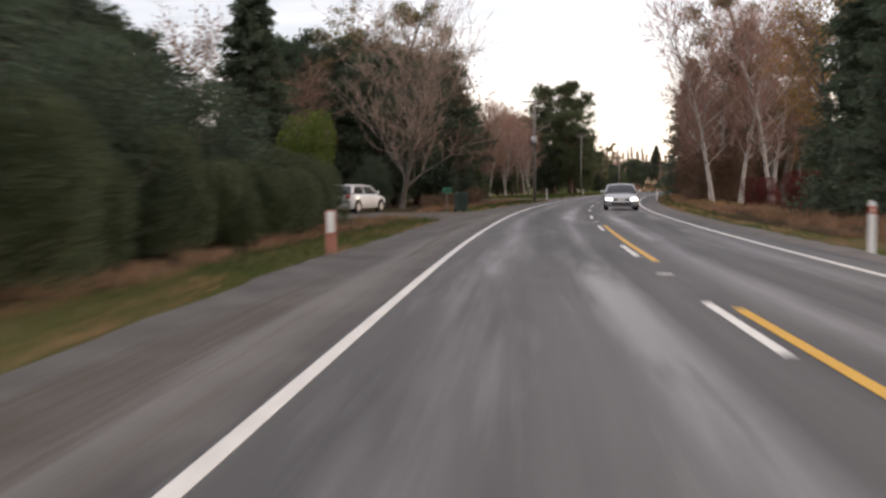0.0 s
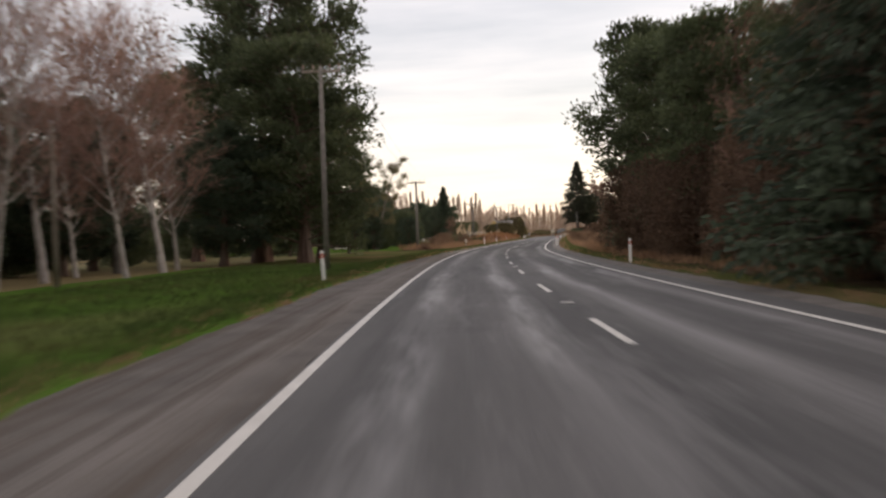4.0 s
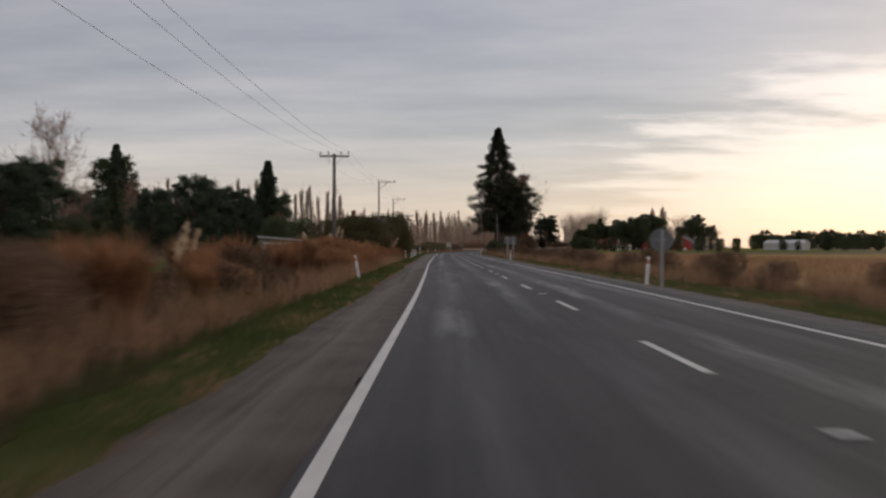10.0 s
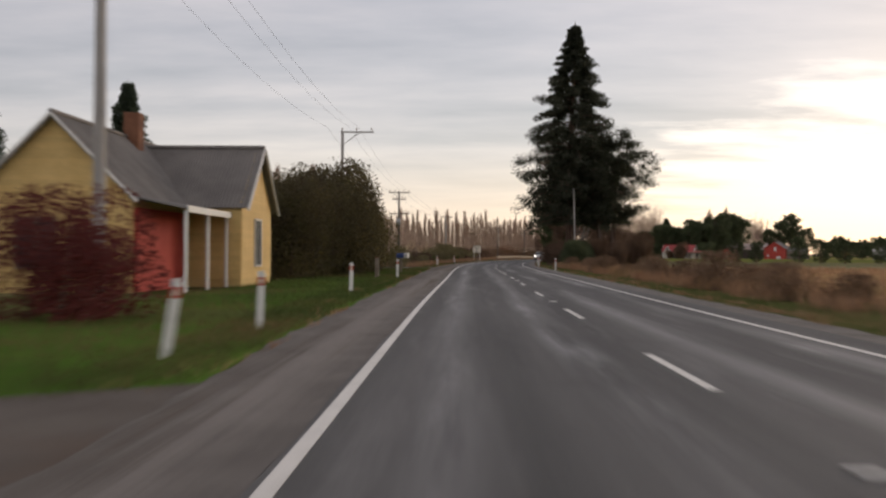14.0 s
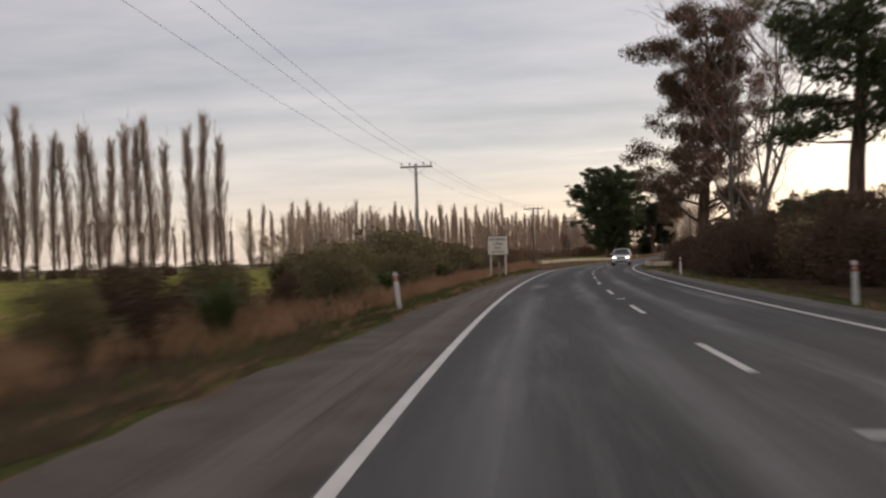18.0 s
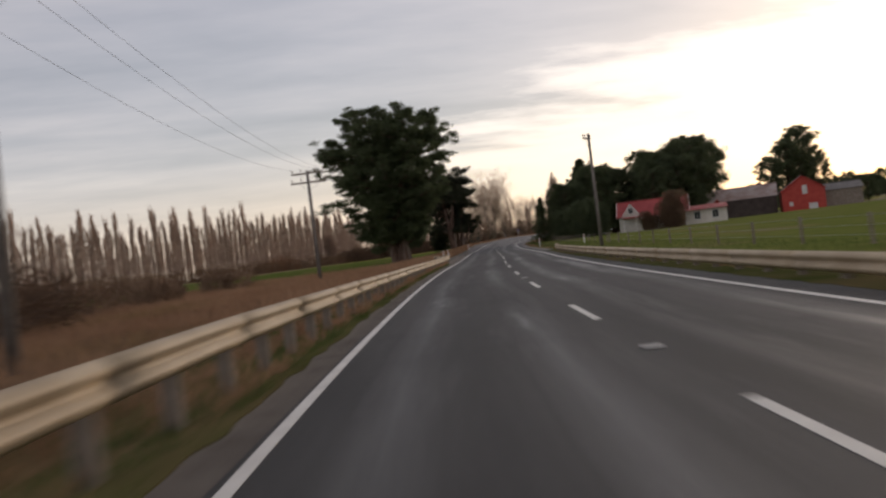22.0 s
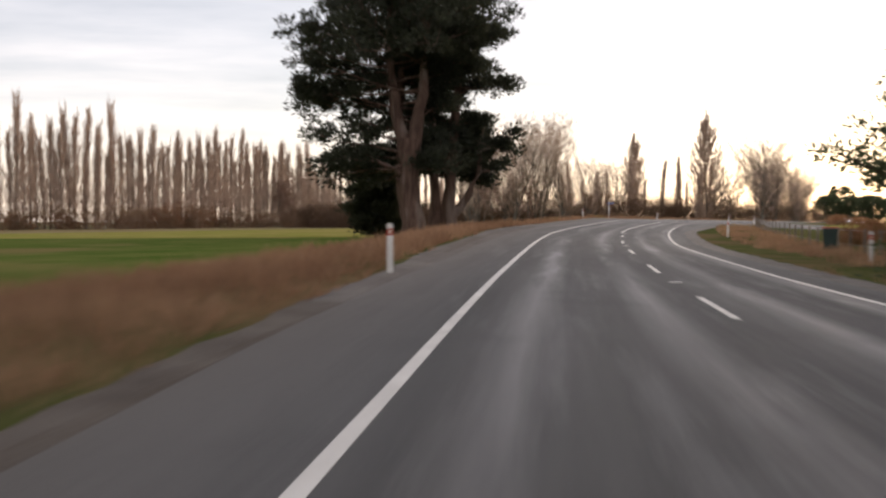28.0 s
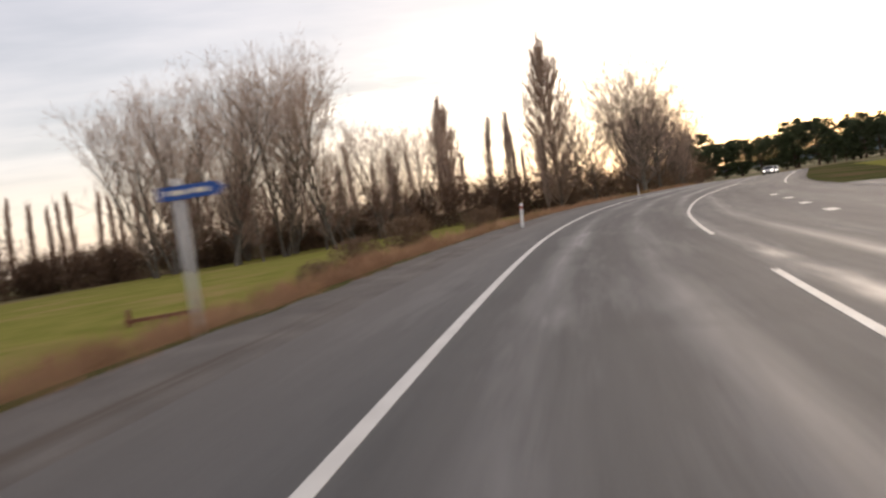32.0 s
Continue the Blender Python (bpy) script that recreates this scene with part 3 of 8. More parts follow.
ground_material()
for nm, a, b, c in (("lawn", (0.05, 0.105, 0.018), (0.085, 0.145, 0.028), (0.10, 0.12, 0.04)),
                    ("pasture", (0.16, 0.165, 0.038), (0.23, 0.21, 0.06), (0.25, 0.2, 0.075)),
                    ("farm_grass", (0.1, 0.122, 0.03), (0.145, 0.155, 0.045), (0.17, 0.15, 0.065)),
                    ("meadow", (0.06, 0.095, 0.02), (0.105, 0.12, 0.034), (0.15, 0.125, 0.05)),
                    ("crop", (0.29, 0.19, 0.09), (0.38, 0.26, 0.13), (0.32, 0.22, 0.09)),
                    ("verge", (0.055, 0.065, 0.022), (0.10, 0.095, 0.04), (0.13, 0.095, 0.05)),
                    ("dry_bank", (0.10, 0.062, 0.036), (0.16, 0.10, 0.06), (0.08, 0.055, 0.032)),
                    ("litter", (0.05, 0.036, 0.024), (0.085, 0.06, 0.038), (0.045, 0.04, 0.02))):
    material(nm, a, b, 0.95, 0.35, 7.0, 0.8, 0.0, 0.1, c, 0.0)


def ground():
    n, half = 60, 2600.0
    verts, faces = [], []
    for j in range(n + 1):
        for i in range(n + 1):
            x, y = -half + 2 * half * i / n, 350 - half + 2 * half * j / n
            verts.append((x, y, -0.05))
    for j in range(n):
        for i in range(n):
            a = j * (n + 1) + i
            faces.append((a, a + 1, a + n + 2, a + n + 1))
    tagged(new("ground", mesh_of("ground", verts, faces, "paddock")), "flat farmland of green and dry winter grass", "ground", kind="structure")


ground()


def bank(s, o):
    """Verge level: a shallow ditch between the shoulder and the paddock."""
    d = -o - 1.6 if o < 3 else o - right_edge(s) - 0.6
    return -0.012 - 0.022 * max(0.0, min(1.0, d / 1.6)) + 0.02 * max(0.0, min(1.0, (d - 2.6) / 2.0))


def shoulder(s):
    """Width of the gravel left of the edge line."""
    return float(np.interp(s, (-60, 0, 40, 60, 76, 92, 110, 140, 165, 190, 215, 240, 265, 300, 345, 395, 440, 465, 490, 540, 640, 690, 712, 742, 770, 900),
                           (2.3, 2.3, 2.4, 2.2, 1.3, 1.5, 2.2, 2.0, 1.6, 1.2, 1.0, 1.05, 1.45, 1.5, 1.45, 1.9, 2.2, 2.1, 1.7, 1.6, 2.3, 2.1, 2.1, 2.8, 3.0, 3.0)))


def seal_left(s):
    """Where the seal ends left of the edge line."""
    return -0.11 - 1.6 * ease((s - 680) / 40)


strip("verge_left", S0, S1, -12.0, -0.7, bank, "verge", "rough grass verge with dead leaves beside the road", "verge", 4.0, cols=14)
strip("verge_right", S0, S1, lambda s: right_edge(s) + 0.5, lambda s: right_edge(s) + 12.0, bank, "verge", "rough grass verge with dry patches beside the road", "verge", 4.0, cols=10)
for g0, g1, gmat in ((S0, 85, "gravel_grey"), (85, 150, "gravel_dust"), (150, 310, "gravel_brown"), (310, 425, "gravel_dust"), (425, 720, "gravel_brown"), (720, S1, "gravel_dust")):
    strip("shoulder_left", g0, g1, lambda s: -shoulder(s) + 0.12 * math.sin(s * 0.31) * math.sin(s * 0.083), -0.06, -0.004, gmat, "grey-brown gravel road shoulder", "shoulder", 0.7, 0.05, 0.07, 3, cols=3)
strip("shoulder_right", S0, S1, lambda s: right_edge(s) - 0.2, lambda s: right_edge(s) + 0.75, -0.004, "gravel", "grey gravel road shoulder", "shoulder", 0.7, 0.05, 0.09, 4)
strip("road", S0, S1, seal_left, right_edge, 0.004, "chipseal", "grey worn chip-seal road with paler wheel tracks", "road", 2.5, 0.03, 0.03, 5, cols=6)

strip("verge_rail_left", 541, 626, -1.9, -0.55, 0.011, "verge", "mossy silt and short grass under the guard rail", "verge", 0.7, 0, 0.07, 21)
strip("verge_rail_right", 527, 637, 7.25, 8.6, 0.011, "verge", "mossy silt and short grass under the guard rail", "verge", 0.7, 0, 0.06, 22)

# fields and lawns
strip("lawn_roadside", 103, 152, -13.0, -1.6, -0.008, "lawn", "mown green grass beside the drive", "lawn", 4.0, 0, 0.25, 6)
strip("lawn_garden", 196, 345, -34.0, -8.4, 0.0, "lawn", "green garden lawn behind roadside scrub", "lawn", 5.0, 0, 0.3, 7)
strip("lawn_house", 360, 431, -7.5, -1.6, -0.008, "lawn", "green lawn in front of the cottage", "lawn", 3.0, 0, 0.15, 8)
strip("field_poplars", 425, 560, -60.0, -7.5, 0.0, "pasture", "yellow-green winter pasture", "field", 6.0, 0, 0.3, 9)
strip("field_dry", 543, 652, -26.0, -3.4, -0.006, "dry_bank", "brown dry grass field beside the guard rail", "field", 4.0, 0, 0.3, 19)
strip("field_river", 560, 660, -110.0, -25.0, -0.002, "pasture", "yellow-green winter pasture", "field", 6.0, 0, 0.3, 10)
strip("field_green", 645, 760, -95.0, -6.5, 0.0, "meadow", "bright green paddock behind dry roadside grass", "field", 6.0, 0, 0.3, 11)
strip("field_left_end", 760, 1010, -75.0, -7.0, 0.0, "pasture", "yellow-green paddock behind dry roadside grass", "field", 6.0, 0, 0.3, 12)
strip("field_crop", 172, 440, 12.5, 190.0, 0.0, "crop", "pale dry crop field", "field", 6.0, 0, 0.3, 13)
strip("field_farm", 560, 735, 10.5, 120.0, 0.0, "farm_grass", "olive-green farm paddock", "field", 6.0, 0, 0.2, 14)
strip("field_right_end", 830, 1000, 20.0, 90.0, 0.0, "pasture", "green paddock on a low bank", "field", 6.0, 0, 0.2, 15)
strip("forest_floor_right", 25, 172, 9.2, 30.0, -0.007, "litter", "bare earth and leaf litter under trees", "ground", 4.0, 0, 0.3, 16)
strip("scrub_floor", 446, 548, -7.6, lambda s: -shoulder(s) - 0.25, lambda s, o: bank(s, o) + 0.012, "litter", "dark earth and leaf litter under scrub", "ground", 0.8, 0, 0.25, 28, cols=8)
strip("scrub_floor", 194, 352, -8.5, lambda s: -shoulder(s) - 1.1, lambda s, o: bank(s, o) + 0.012, "litter", "dark earth and leaf litter under scrub", "ground", 0.8, 0, 0.25, 18, cols=8)
strip("forest_floor_left", -40, 92, -26.0, -4.2, -0.007, "litter", "bare earth and leaf litter under trees", "ground", 4.0, 0, 0.3, 17)


def drive(name, s, o_far, w0, w1, seed):
    """A gravel driveway that leaves the road square and flares where it meets it."""
    rng = random.Random(seed)
    verts, faces = [], []
    n = 10
    for i in range(n + 1):
        o = -1.2 + (o_far + 1.2) * i / n
        w = w1 + (w0 - w1) * math.exp(-i * 0.55)
        for sg in (-1, 1):
            x, y = at(s + sg * (w / 2 + rng.uniform(-0.15, 0.15)), o)
            verts.append((x, y, -0.0055))
    for i in range(n):
        faces.append((2 * i, 2 * i + 1, 2 * i + 3, 2 * i + 2))
    tagged(new(name, mesh_of(name, verts, faces, "drive_gravel")), "grey-brown gravel driveway off the road", "driveway", kind="structure")


DRIVES = (("driveway_house", 44, -16.0, 16, 8), ("driveway_trees", 93, -34.0, 17, 9), ("driveway_cottage", 357, -25.0, 12, 4.5), ("driveway_field", 438.5, -14.0, 11, 5))
for k, row in enumerate(DRIVES):
    drive(*row, k + 1)


# ------------------------------------------------------------------ markings
def line_mark(name, s0, s1, off, width, mat, label, step=2.0):
    f = off if callable(off) else (lambda s: off)
    return strip(name, s0, s1, lambda s: f(s) - width / 2, lambda s: f(s) + width / 2, 0.009, mat, label, "road marking", step)


def median(s):
    return float(np.interp(s, (767, 779, 795, 815, 822, 831, 846, 884, 940), (3.32, 3.3, 3.52, 3.62, 3.96, 4.24, 4.6, 6.2, 7.6)))


line_mark("edge_line_left", S0, S1 - 20, 0.0, 0.12, "line_paint", "solid white edge line")
line_mark("edge_line_right", S0, 792, lambda s: float(np.interp(s, (700, 730, 750, 790), (6.56, 6.28, 6.06, 6.28))), 0.12, "line_paint", "solid white edge line")
line_mark("edge_line_far", 880, S1 - 20, lambda s: right_edge(s) - 0.9, 0.12, "line_paint", "solid white edge line")
line_mark("centre_line_solid", 767.2, 821.5, median, 0.12, "line_paint", "solid white centre line")
line_mark("centre_line_far", 831, 905, median, 0.12, "line_paint", "solid white centre line")
line_mark("no_passing_line", S0, 10.2, 3.74, 0.12, "yellow_paint", "solid yellow no-passing line")
line_mark("no_passing_line", 16.5, 31.6, 3.70, 0.12, "yellow_paint", "solid yellow no-passing line")
KS, KV = [-13, -7, -4, 0, 10, 20, 25, 33, 43, 45, 50, 55, 63, 68], [-55, 7.4, 38.2, 81.7, 182.8, 282, 332.2, 413.2, 516, 537.5, 589.6, 640.1, 719.6, 769]
for k in range(-12, 68):
    s = float(np.interp(k, KS, KV))
    if s + 3.2 < 766:
        line_mark("centre_dash", s, s + 3.3, 3.5, 0.11, "line_paint", "white centre-line dash", 1.7)
    if k % 2 and s < 766:  # raised marker in the gap
        bm = box(0.22, 0.12, 0.022, bevel=0.008)
        for v in bm.verts:
            v.co.z += 0.008
        ob = part("road_stud", bm, "dull_white", None, "", spot(s + 6.6, 3.5))
        tagged(ob, "low white raised pavement marker on the centre line", "road stud", "road studs")
for k in range(9):
    s = 806 + 6.2 * k
    o = float(np.interp(s, (806, 831, 849, 863), (7.0, 8.0, 8.8, 8.85)))
    line_mark("side_road_dash", s, s + 1.3, lambda q, o=o: o, 0.3, "line_paint", "short white give-way dash at the side road", 0.7)

for s, o, w, n in ((351.0, 1.55, 0.5, 3.2), (429.0, 1.6, 0.45, 2.4), (434.5, 1.2, 0.4, 3.0)):
    strip("seal_patch", s, s + n, o - w / 2, o + w / 2, 0.0075, "gravel", "small pale repair patch in the seal", "road patch", 0.8, 0, 0.06, int(s))

# tapering island nose of the right-hand turn and its side road
strip("side_road", 800, 862, lambda s: right_edge(s) - 0.5, lambda s: right_edge(s) + 24.0, 0.001, "chipseal", "side road leaving to the right", "road", 3.0, cols=10)


# ------------------------------------------------------------------ plants
def tubes(polys, sides=5, flute=0.0):
    """Arrays of a set of tapered limbs; each is (points, radii). Flute furrows them lengthwise."""
    vs, fs, base = [], [], 0
    ang = np.linspace(0, 2 * math.pi, sides, endpoint=False)
    for pts, rad in polys:
        pts, rad = np.asarray(pts, float), np.asarray(rad, float)
        n = len(pts)
        tan = np.gradient(pts, axis=0)
        tan /= np.linalg.norm(tan, axis=1)[:, None] + 1e-9
        ref = np.where(np.abs(tan[:, 2:3]) > 0.9, [[1.0, 0, 0]], [[0, 0, 1.0]])
        u = np.cross(tan, ref)
        u /= np.linalg.norm(u, axis=1)[:, None] + 1e-9
        w = np.cross(tan, u)
        fold = 1.0 + flute * (np.sin(ang[None] * 5 + np.arange(n)[:, None] * 0.35) + 0.6 * np.sin(ang[None] * 9 - np.arange(n)[:, None] * 0.5))
        ring = pts[:, None] + (rad[:, None] * fold)[:, :, None] * (np.cos(ang)[None, :, None] * u[:, None] + np.sin(ang)[None, :, None] * w[:, None])
        vs.append(ring.reshape(-1, 3))
        i, k = np.meshgrid(np.arange(n - 1), np.arange(sides), indexing="ij")
        a, b = base + i * sides + k, base + i * sides + (k + 1) % sides
        fs.append(np.stack([a, b, b + sides, a + sides], -1).reshape(-1, 4))
        base += n * sides
    return np.concatenate(vs), np.concatenate(fs)


def cards(centres, along, length, width, rng, droop=0.0):
    """Pointed leaf shapes at centres, lying along the given directions."""
    n = len(centres)
    d = along / (np.linalg.norm(along, axis=1)[:, None] + 1e-9)
    side = np.cross(d, rng.normal(size=(n, 3)))
    side /= np.linalg.norm(side, axis=1)[:, None] + 1e-9
    L = (length * rng.uniform(0.6, 1.3, n))[:, None]
    Wd = (width * rng.uniform(0.6, 1.3, n))[:, None]
    c = np.asarray(centres)
    tip = c + d * L
    tip[:, 2] -= droop * L[:, 0]
    mid = c + d * L * 0.45
    v = np.stack([c, mid + side * Wd, tip, mid - side * Wd], 1).reshape(-1, 3)
    return v, np.arange(4 * n).reshape(n, 4)


def wander(rng, start, direction, length, steps, bend, lift=0.0):
    p, d = np.array(start, float), np.array(direction, float)
    d /= np.linalg.norm(d)
    out = [p.copy()]
    for _ in range(steps):
        d = d + rng.normal(size=3) * bend + np.array([0, 0, lift])
        d /= np.linalg.norm(d)
        p = p + d * length / steps
        out.append(p.copy())
    return np.array(out)


def join(a, b):
    return np.concatenate([a[0], b[0]]), np.concatenate([a[1], b[1] + len(a[0])])


def plant(name, label, category, parts, m, group=""):
    """A plant as one thing of a few meshes."""
    top = thing(name, m, label, category, group)
    for nm, arr, mat, smooth in parts:
        if isinstance(arr, list):  # one mesh for each stem
            for stem in arr:
                thick = max(stem[1]) > 0.5
                put(nm, quick_mesh(nm, *tubes([stem], 28 if thick else 10, 0.09 if thick else 0.0), mat, smooth), top)
            continue
        v, f = arr
        ob = put(nm, quick_mesh(nm, v, f, mat, smooth), top)
        if nm != "trunk":
            ob["kind"] = "stuff"
    return top


def sprinkle(proto, places, seed=0, lo=0.85, hi=1.15):
    """Copies of a plant at (x, y, size) places, turned at random."""
    rng = random.Random(seed)
    for x, y, k in places:
        q = k * rng.uniform(lo, hi)
        z = q * rng.uniform(0.92, 1.1)
        copy_thing(proto, Matrix.LocRotScale((x, y, lift_xy(x, y) - 0.06), Euler((0, 0, rng.uniform(0, 6.28))), (q, q, z)))


def bare_tree(name, label, m, h, spread, seed, bark="bark_grey", twig="twig_brown", stems=1, limbs=26, twigs=5, fork=0.22, up=0.5, twig_len=0.9, r0=None, leafy=None, leaf_n=0, group="", droop=0.0, hair=2, hair_w=0.014):
    rng = np.random.default_rng(seed)
    r0 = r0 or h * 0.016
    stem, big, thin, hairs, haird = [], [], [], [], []
    for sidx in range(stems):
        a = rng.uniform(0, 6.28)
        lean = np.array([math.cos(a), math.sin(a), 0]) * (0.10 if stems == 1 else 0.30)
        trunk = wander(rng, (lean[0] * 0.8, lean[1] * 0.8, -0.1), np.array([0, 0, 1.0]) + lean, h * (0.93 if stems == 1 else rng.uniform(0.78, 0.95)), 9, 0.05, 0.02)
        rad = r0 * np.linspace(1.0, 0.12, 10) ** 1.15 * (1 if stems == 1 else 0.75)
        rad[0] *= 1.35
        stem.append((trunk, rad))
        for i in range(limbs // stems):
            t = fork + (1 - fork) * (i + rng.random()) / (limbs // stems)
            k = t * 9
            i0 = min(int(k), 8)
            p = trunk[i0] + (trunk[i0 + 1] - trunk[i0]) * (k - i0)
            az = i * 2.4 + rng.uniform(-0.6, 0.6)
            reach = spread * (0.55 + 0.75 * math.sin(math.pi * min(1, (t - fork) / (1 - fork) * 0.85 + 0.12))) * rng.uniform(0.7, 1.15)
            lim = wander(rng, p, (math.cos(az), math.sin(az), up * rng.uniform(0.6, 1.8)), reach, 6, 0.16, 0.07 - droop)
            r = np.interp(t, [0, 1], [r0 * 0.42, r0 * 0.12])
            big.append((lim, r * np.linspace(1, 0.16, 7)))
            for j in range(twigs):
                q = lim[rng.integers(1, 7)]
                d = (lim[-1] - lim[0]) / reach + rng.normal(size=3) * 0.55 + np.array([0, 0, 0.35 - droop * 4])
                tw = wander(rng, q, d, reach * rng.uniform(0.3, 0.6), 4, 0.2, 0.05 - droop * 1.5)
                thin.append((tw, r * 0.28 * np.linspace(1, 0.2, 5) + 0.004))
                for e in range(hair * 3):
                    c = tw[rng.integers(1, 5)]
                    hairs.append(c)
                    haird.append((tw[-1] - tw[0]) / reach * 2 + rng.normal(size=3) * 0.5 + np.array([0, 0, 0.25 - droop * 6]))
    parts = [("trunk", stem, bark, True), ("branchwork", tubes(big, 5), bark, True)]
    hv = cards(np.array(hairs), np.array(haird), twig_len, hair_w, rng)
    parts.append(("twig_crown", join(tubes(thin, 3), hv), twig, False))
    if leafy:
        pick = rng.integers(0, len(hairs), leaf_n)
        c = np.array(hairs)[pick] + rng.normal(size=(leaf_n, 3)) * 0.35
        parts.append(("crown", cards(c, rng.normal(size=(leaf_n, 3)), 0.17, 0.07, rng), leafy, False))
    return plant(name, label, "tree", parts, m, group)


def poplar(m, h, seed, group, width=1.0, twig="twig_brown", label="tall narrow leafless poplar with upright branches", name="poplar", splay=0.25, hairs_per=26, hair_w=0.03, lines=60):
    rng = np.random.default_rng(seed)
    trunk = wander(rng, (0, 0, -0.1), (0, 0, 1), h * 0.97, 8, 0.02, 0.05)
    big, hairs, haird = [], [], []
    for i in range(lines):
        t = 0.03 + 0.86 * i / lines
        k = t * 8
        p = trunk[int(k)] + (trunk[int(k) + 1] - trunk[int(k)]) * (k - int(k))
        a = i * 2.4 + rng.uniform(-0.5, 0.5)
        L = h * width * rng.uniform(0.16, 0.32) * (1.16 - 0.74 * t)
        b = wander(rng, p, (splay * (1.15 - 0.6 * t) * math.cos(a), splay * (1.15 - 0.6 * t) * math.sin(a), 1.0), L, 4, 0.05, 0.1)
        big.append((b, h * 0.0024 * np.linspace(1, 0.3, 5)))
        for j in range(hairs_per):
            q = rng.random() * 3.99
            hairs.append(b[int(q)] + (b[int(q) + 1] - b[int(q)]) * (q - int(q)) + rng.normal(size=3) * 0.1)
            haird.append(np.array([0.15 * math.cos(a), 0.15 * math.sin(a), 1.0]) + rng.normal(size=3) * 0.14)
    hv = cards(np.array(hairs), np.array(haird), h * 0.085, hair_w, rng)
    return plant(name, label, "tree", [("trunk", tubes([(trunk, h * 0.0095 * np.linspace(1, 0.1, 9))], 6), "bark_grey", True), ("branchwork", tubes(big, 3), twig, True), ("twig_crown", hv, twig, False)], m, group)


def column_poplar(m, h, radius, seed, label, twig="twig_pale"):
    """A spindle-shaped poplar: many upright branches within a pointed outline, thick with twigs."""
    rng = np.random.default_rng(seed)
    trunk = wander(rng, (0, 0, -0.1), (0, 0, 1), h * 0.98, 8, 0.012, 0.06)
    big, hairs, haird = [], [], []
    for i in range(190):
        t0 = 0.03 + 0.8 * (i + rng.random()) / 190
        t1 = t0 + rng.uniform(0.1, 0.2)
        k = t0 * 8
        p = trunk[int(k)] + (trunk[int(k) + 1] - trunk[int(k)]) * (k - int(k))
        a = i * 2.4 + rng.uniform(-0.5, 0.5)
        out = radius * math.sin(math.pi * min(1.0, t1) ** 0.85) ** 0.75 * math.sqrt(rng.uniform(0.15, 1.0))
        q = np.array([p[0] * 0.4 + out * math.cos(a), p[1] * 0.4 + out * math.sin(a), h * t1])
        mid = p * 0.5 + q * 0.5 + np.array([math.cos(a), math.sin(a), -0.6]) * out * 0.18
        u = np.linspace(0, 1, 5)[:, None]
        b = p * (1 - u) ** 2 + mid * 2 * u * (1 - u) + q * u ** 2
        big.append((b, h * 0.0024 * np.linspace(1, 0.3, 5)))
        for j in range(46):
            f = rng.uniform(0.8, 3.99)
            hairs.append(b[int(f)] + (b[int(f) + 1] - b[int(f)]) * (f - int(f)) + rng.normal(size=3) * 0.12)
            haird.append(np.array([0.2 * math.cos(a), 0.2 * math.sin(a), 1.0]) + rng.normal(size=3) * 0.15)
    hv = cards(np.array(hairs), np.array(haird), h * 0.05, 0.05, rng)
    return plant("poplar", label, "tree", [("trunk", tubes([(trunk, h * 0.0095 * np.linspace(1, 0.1, 9))], 6), "bark_grey", True), ("branchwork", tubes(big, 3), twig, True), ("twig_crown", hv, twig, False)], m)


def tuft_crown(rng, tips, dirs, per, spread, length, width, flat=0.6, droop=0.0):
    """Leaves in loose tufts round branch tips; spread may differ from tip to tip."""
    n = len(tips)
    spread = np.repeat(np.broadcast_to(np.asarray(spread, float), (n,)), per)[:, None]
    tips, dirs = np.repeat(np.asarray(tips), per, 0), np.repeat(np.asarray(dirs), per, 0)
    u = rng.normal(size=tips.shape)
    u *= (rng.random(len(u)) ** 0.6 / (np.linalg.norm(u, axis=1) + 1e-6) * 1.25)[:, None]
    off = u * np.array([1, 1, flat]) * spread
    d = dirs + u * 0.8 + rng.normal(size=tips.shape) * 0.3
    return cards(tips + off, d, length, width, rng, droop)


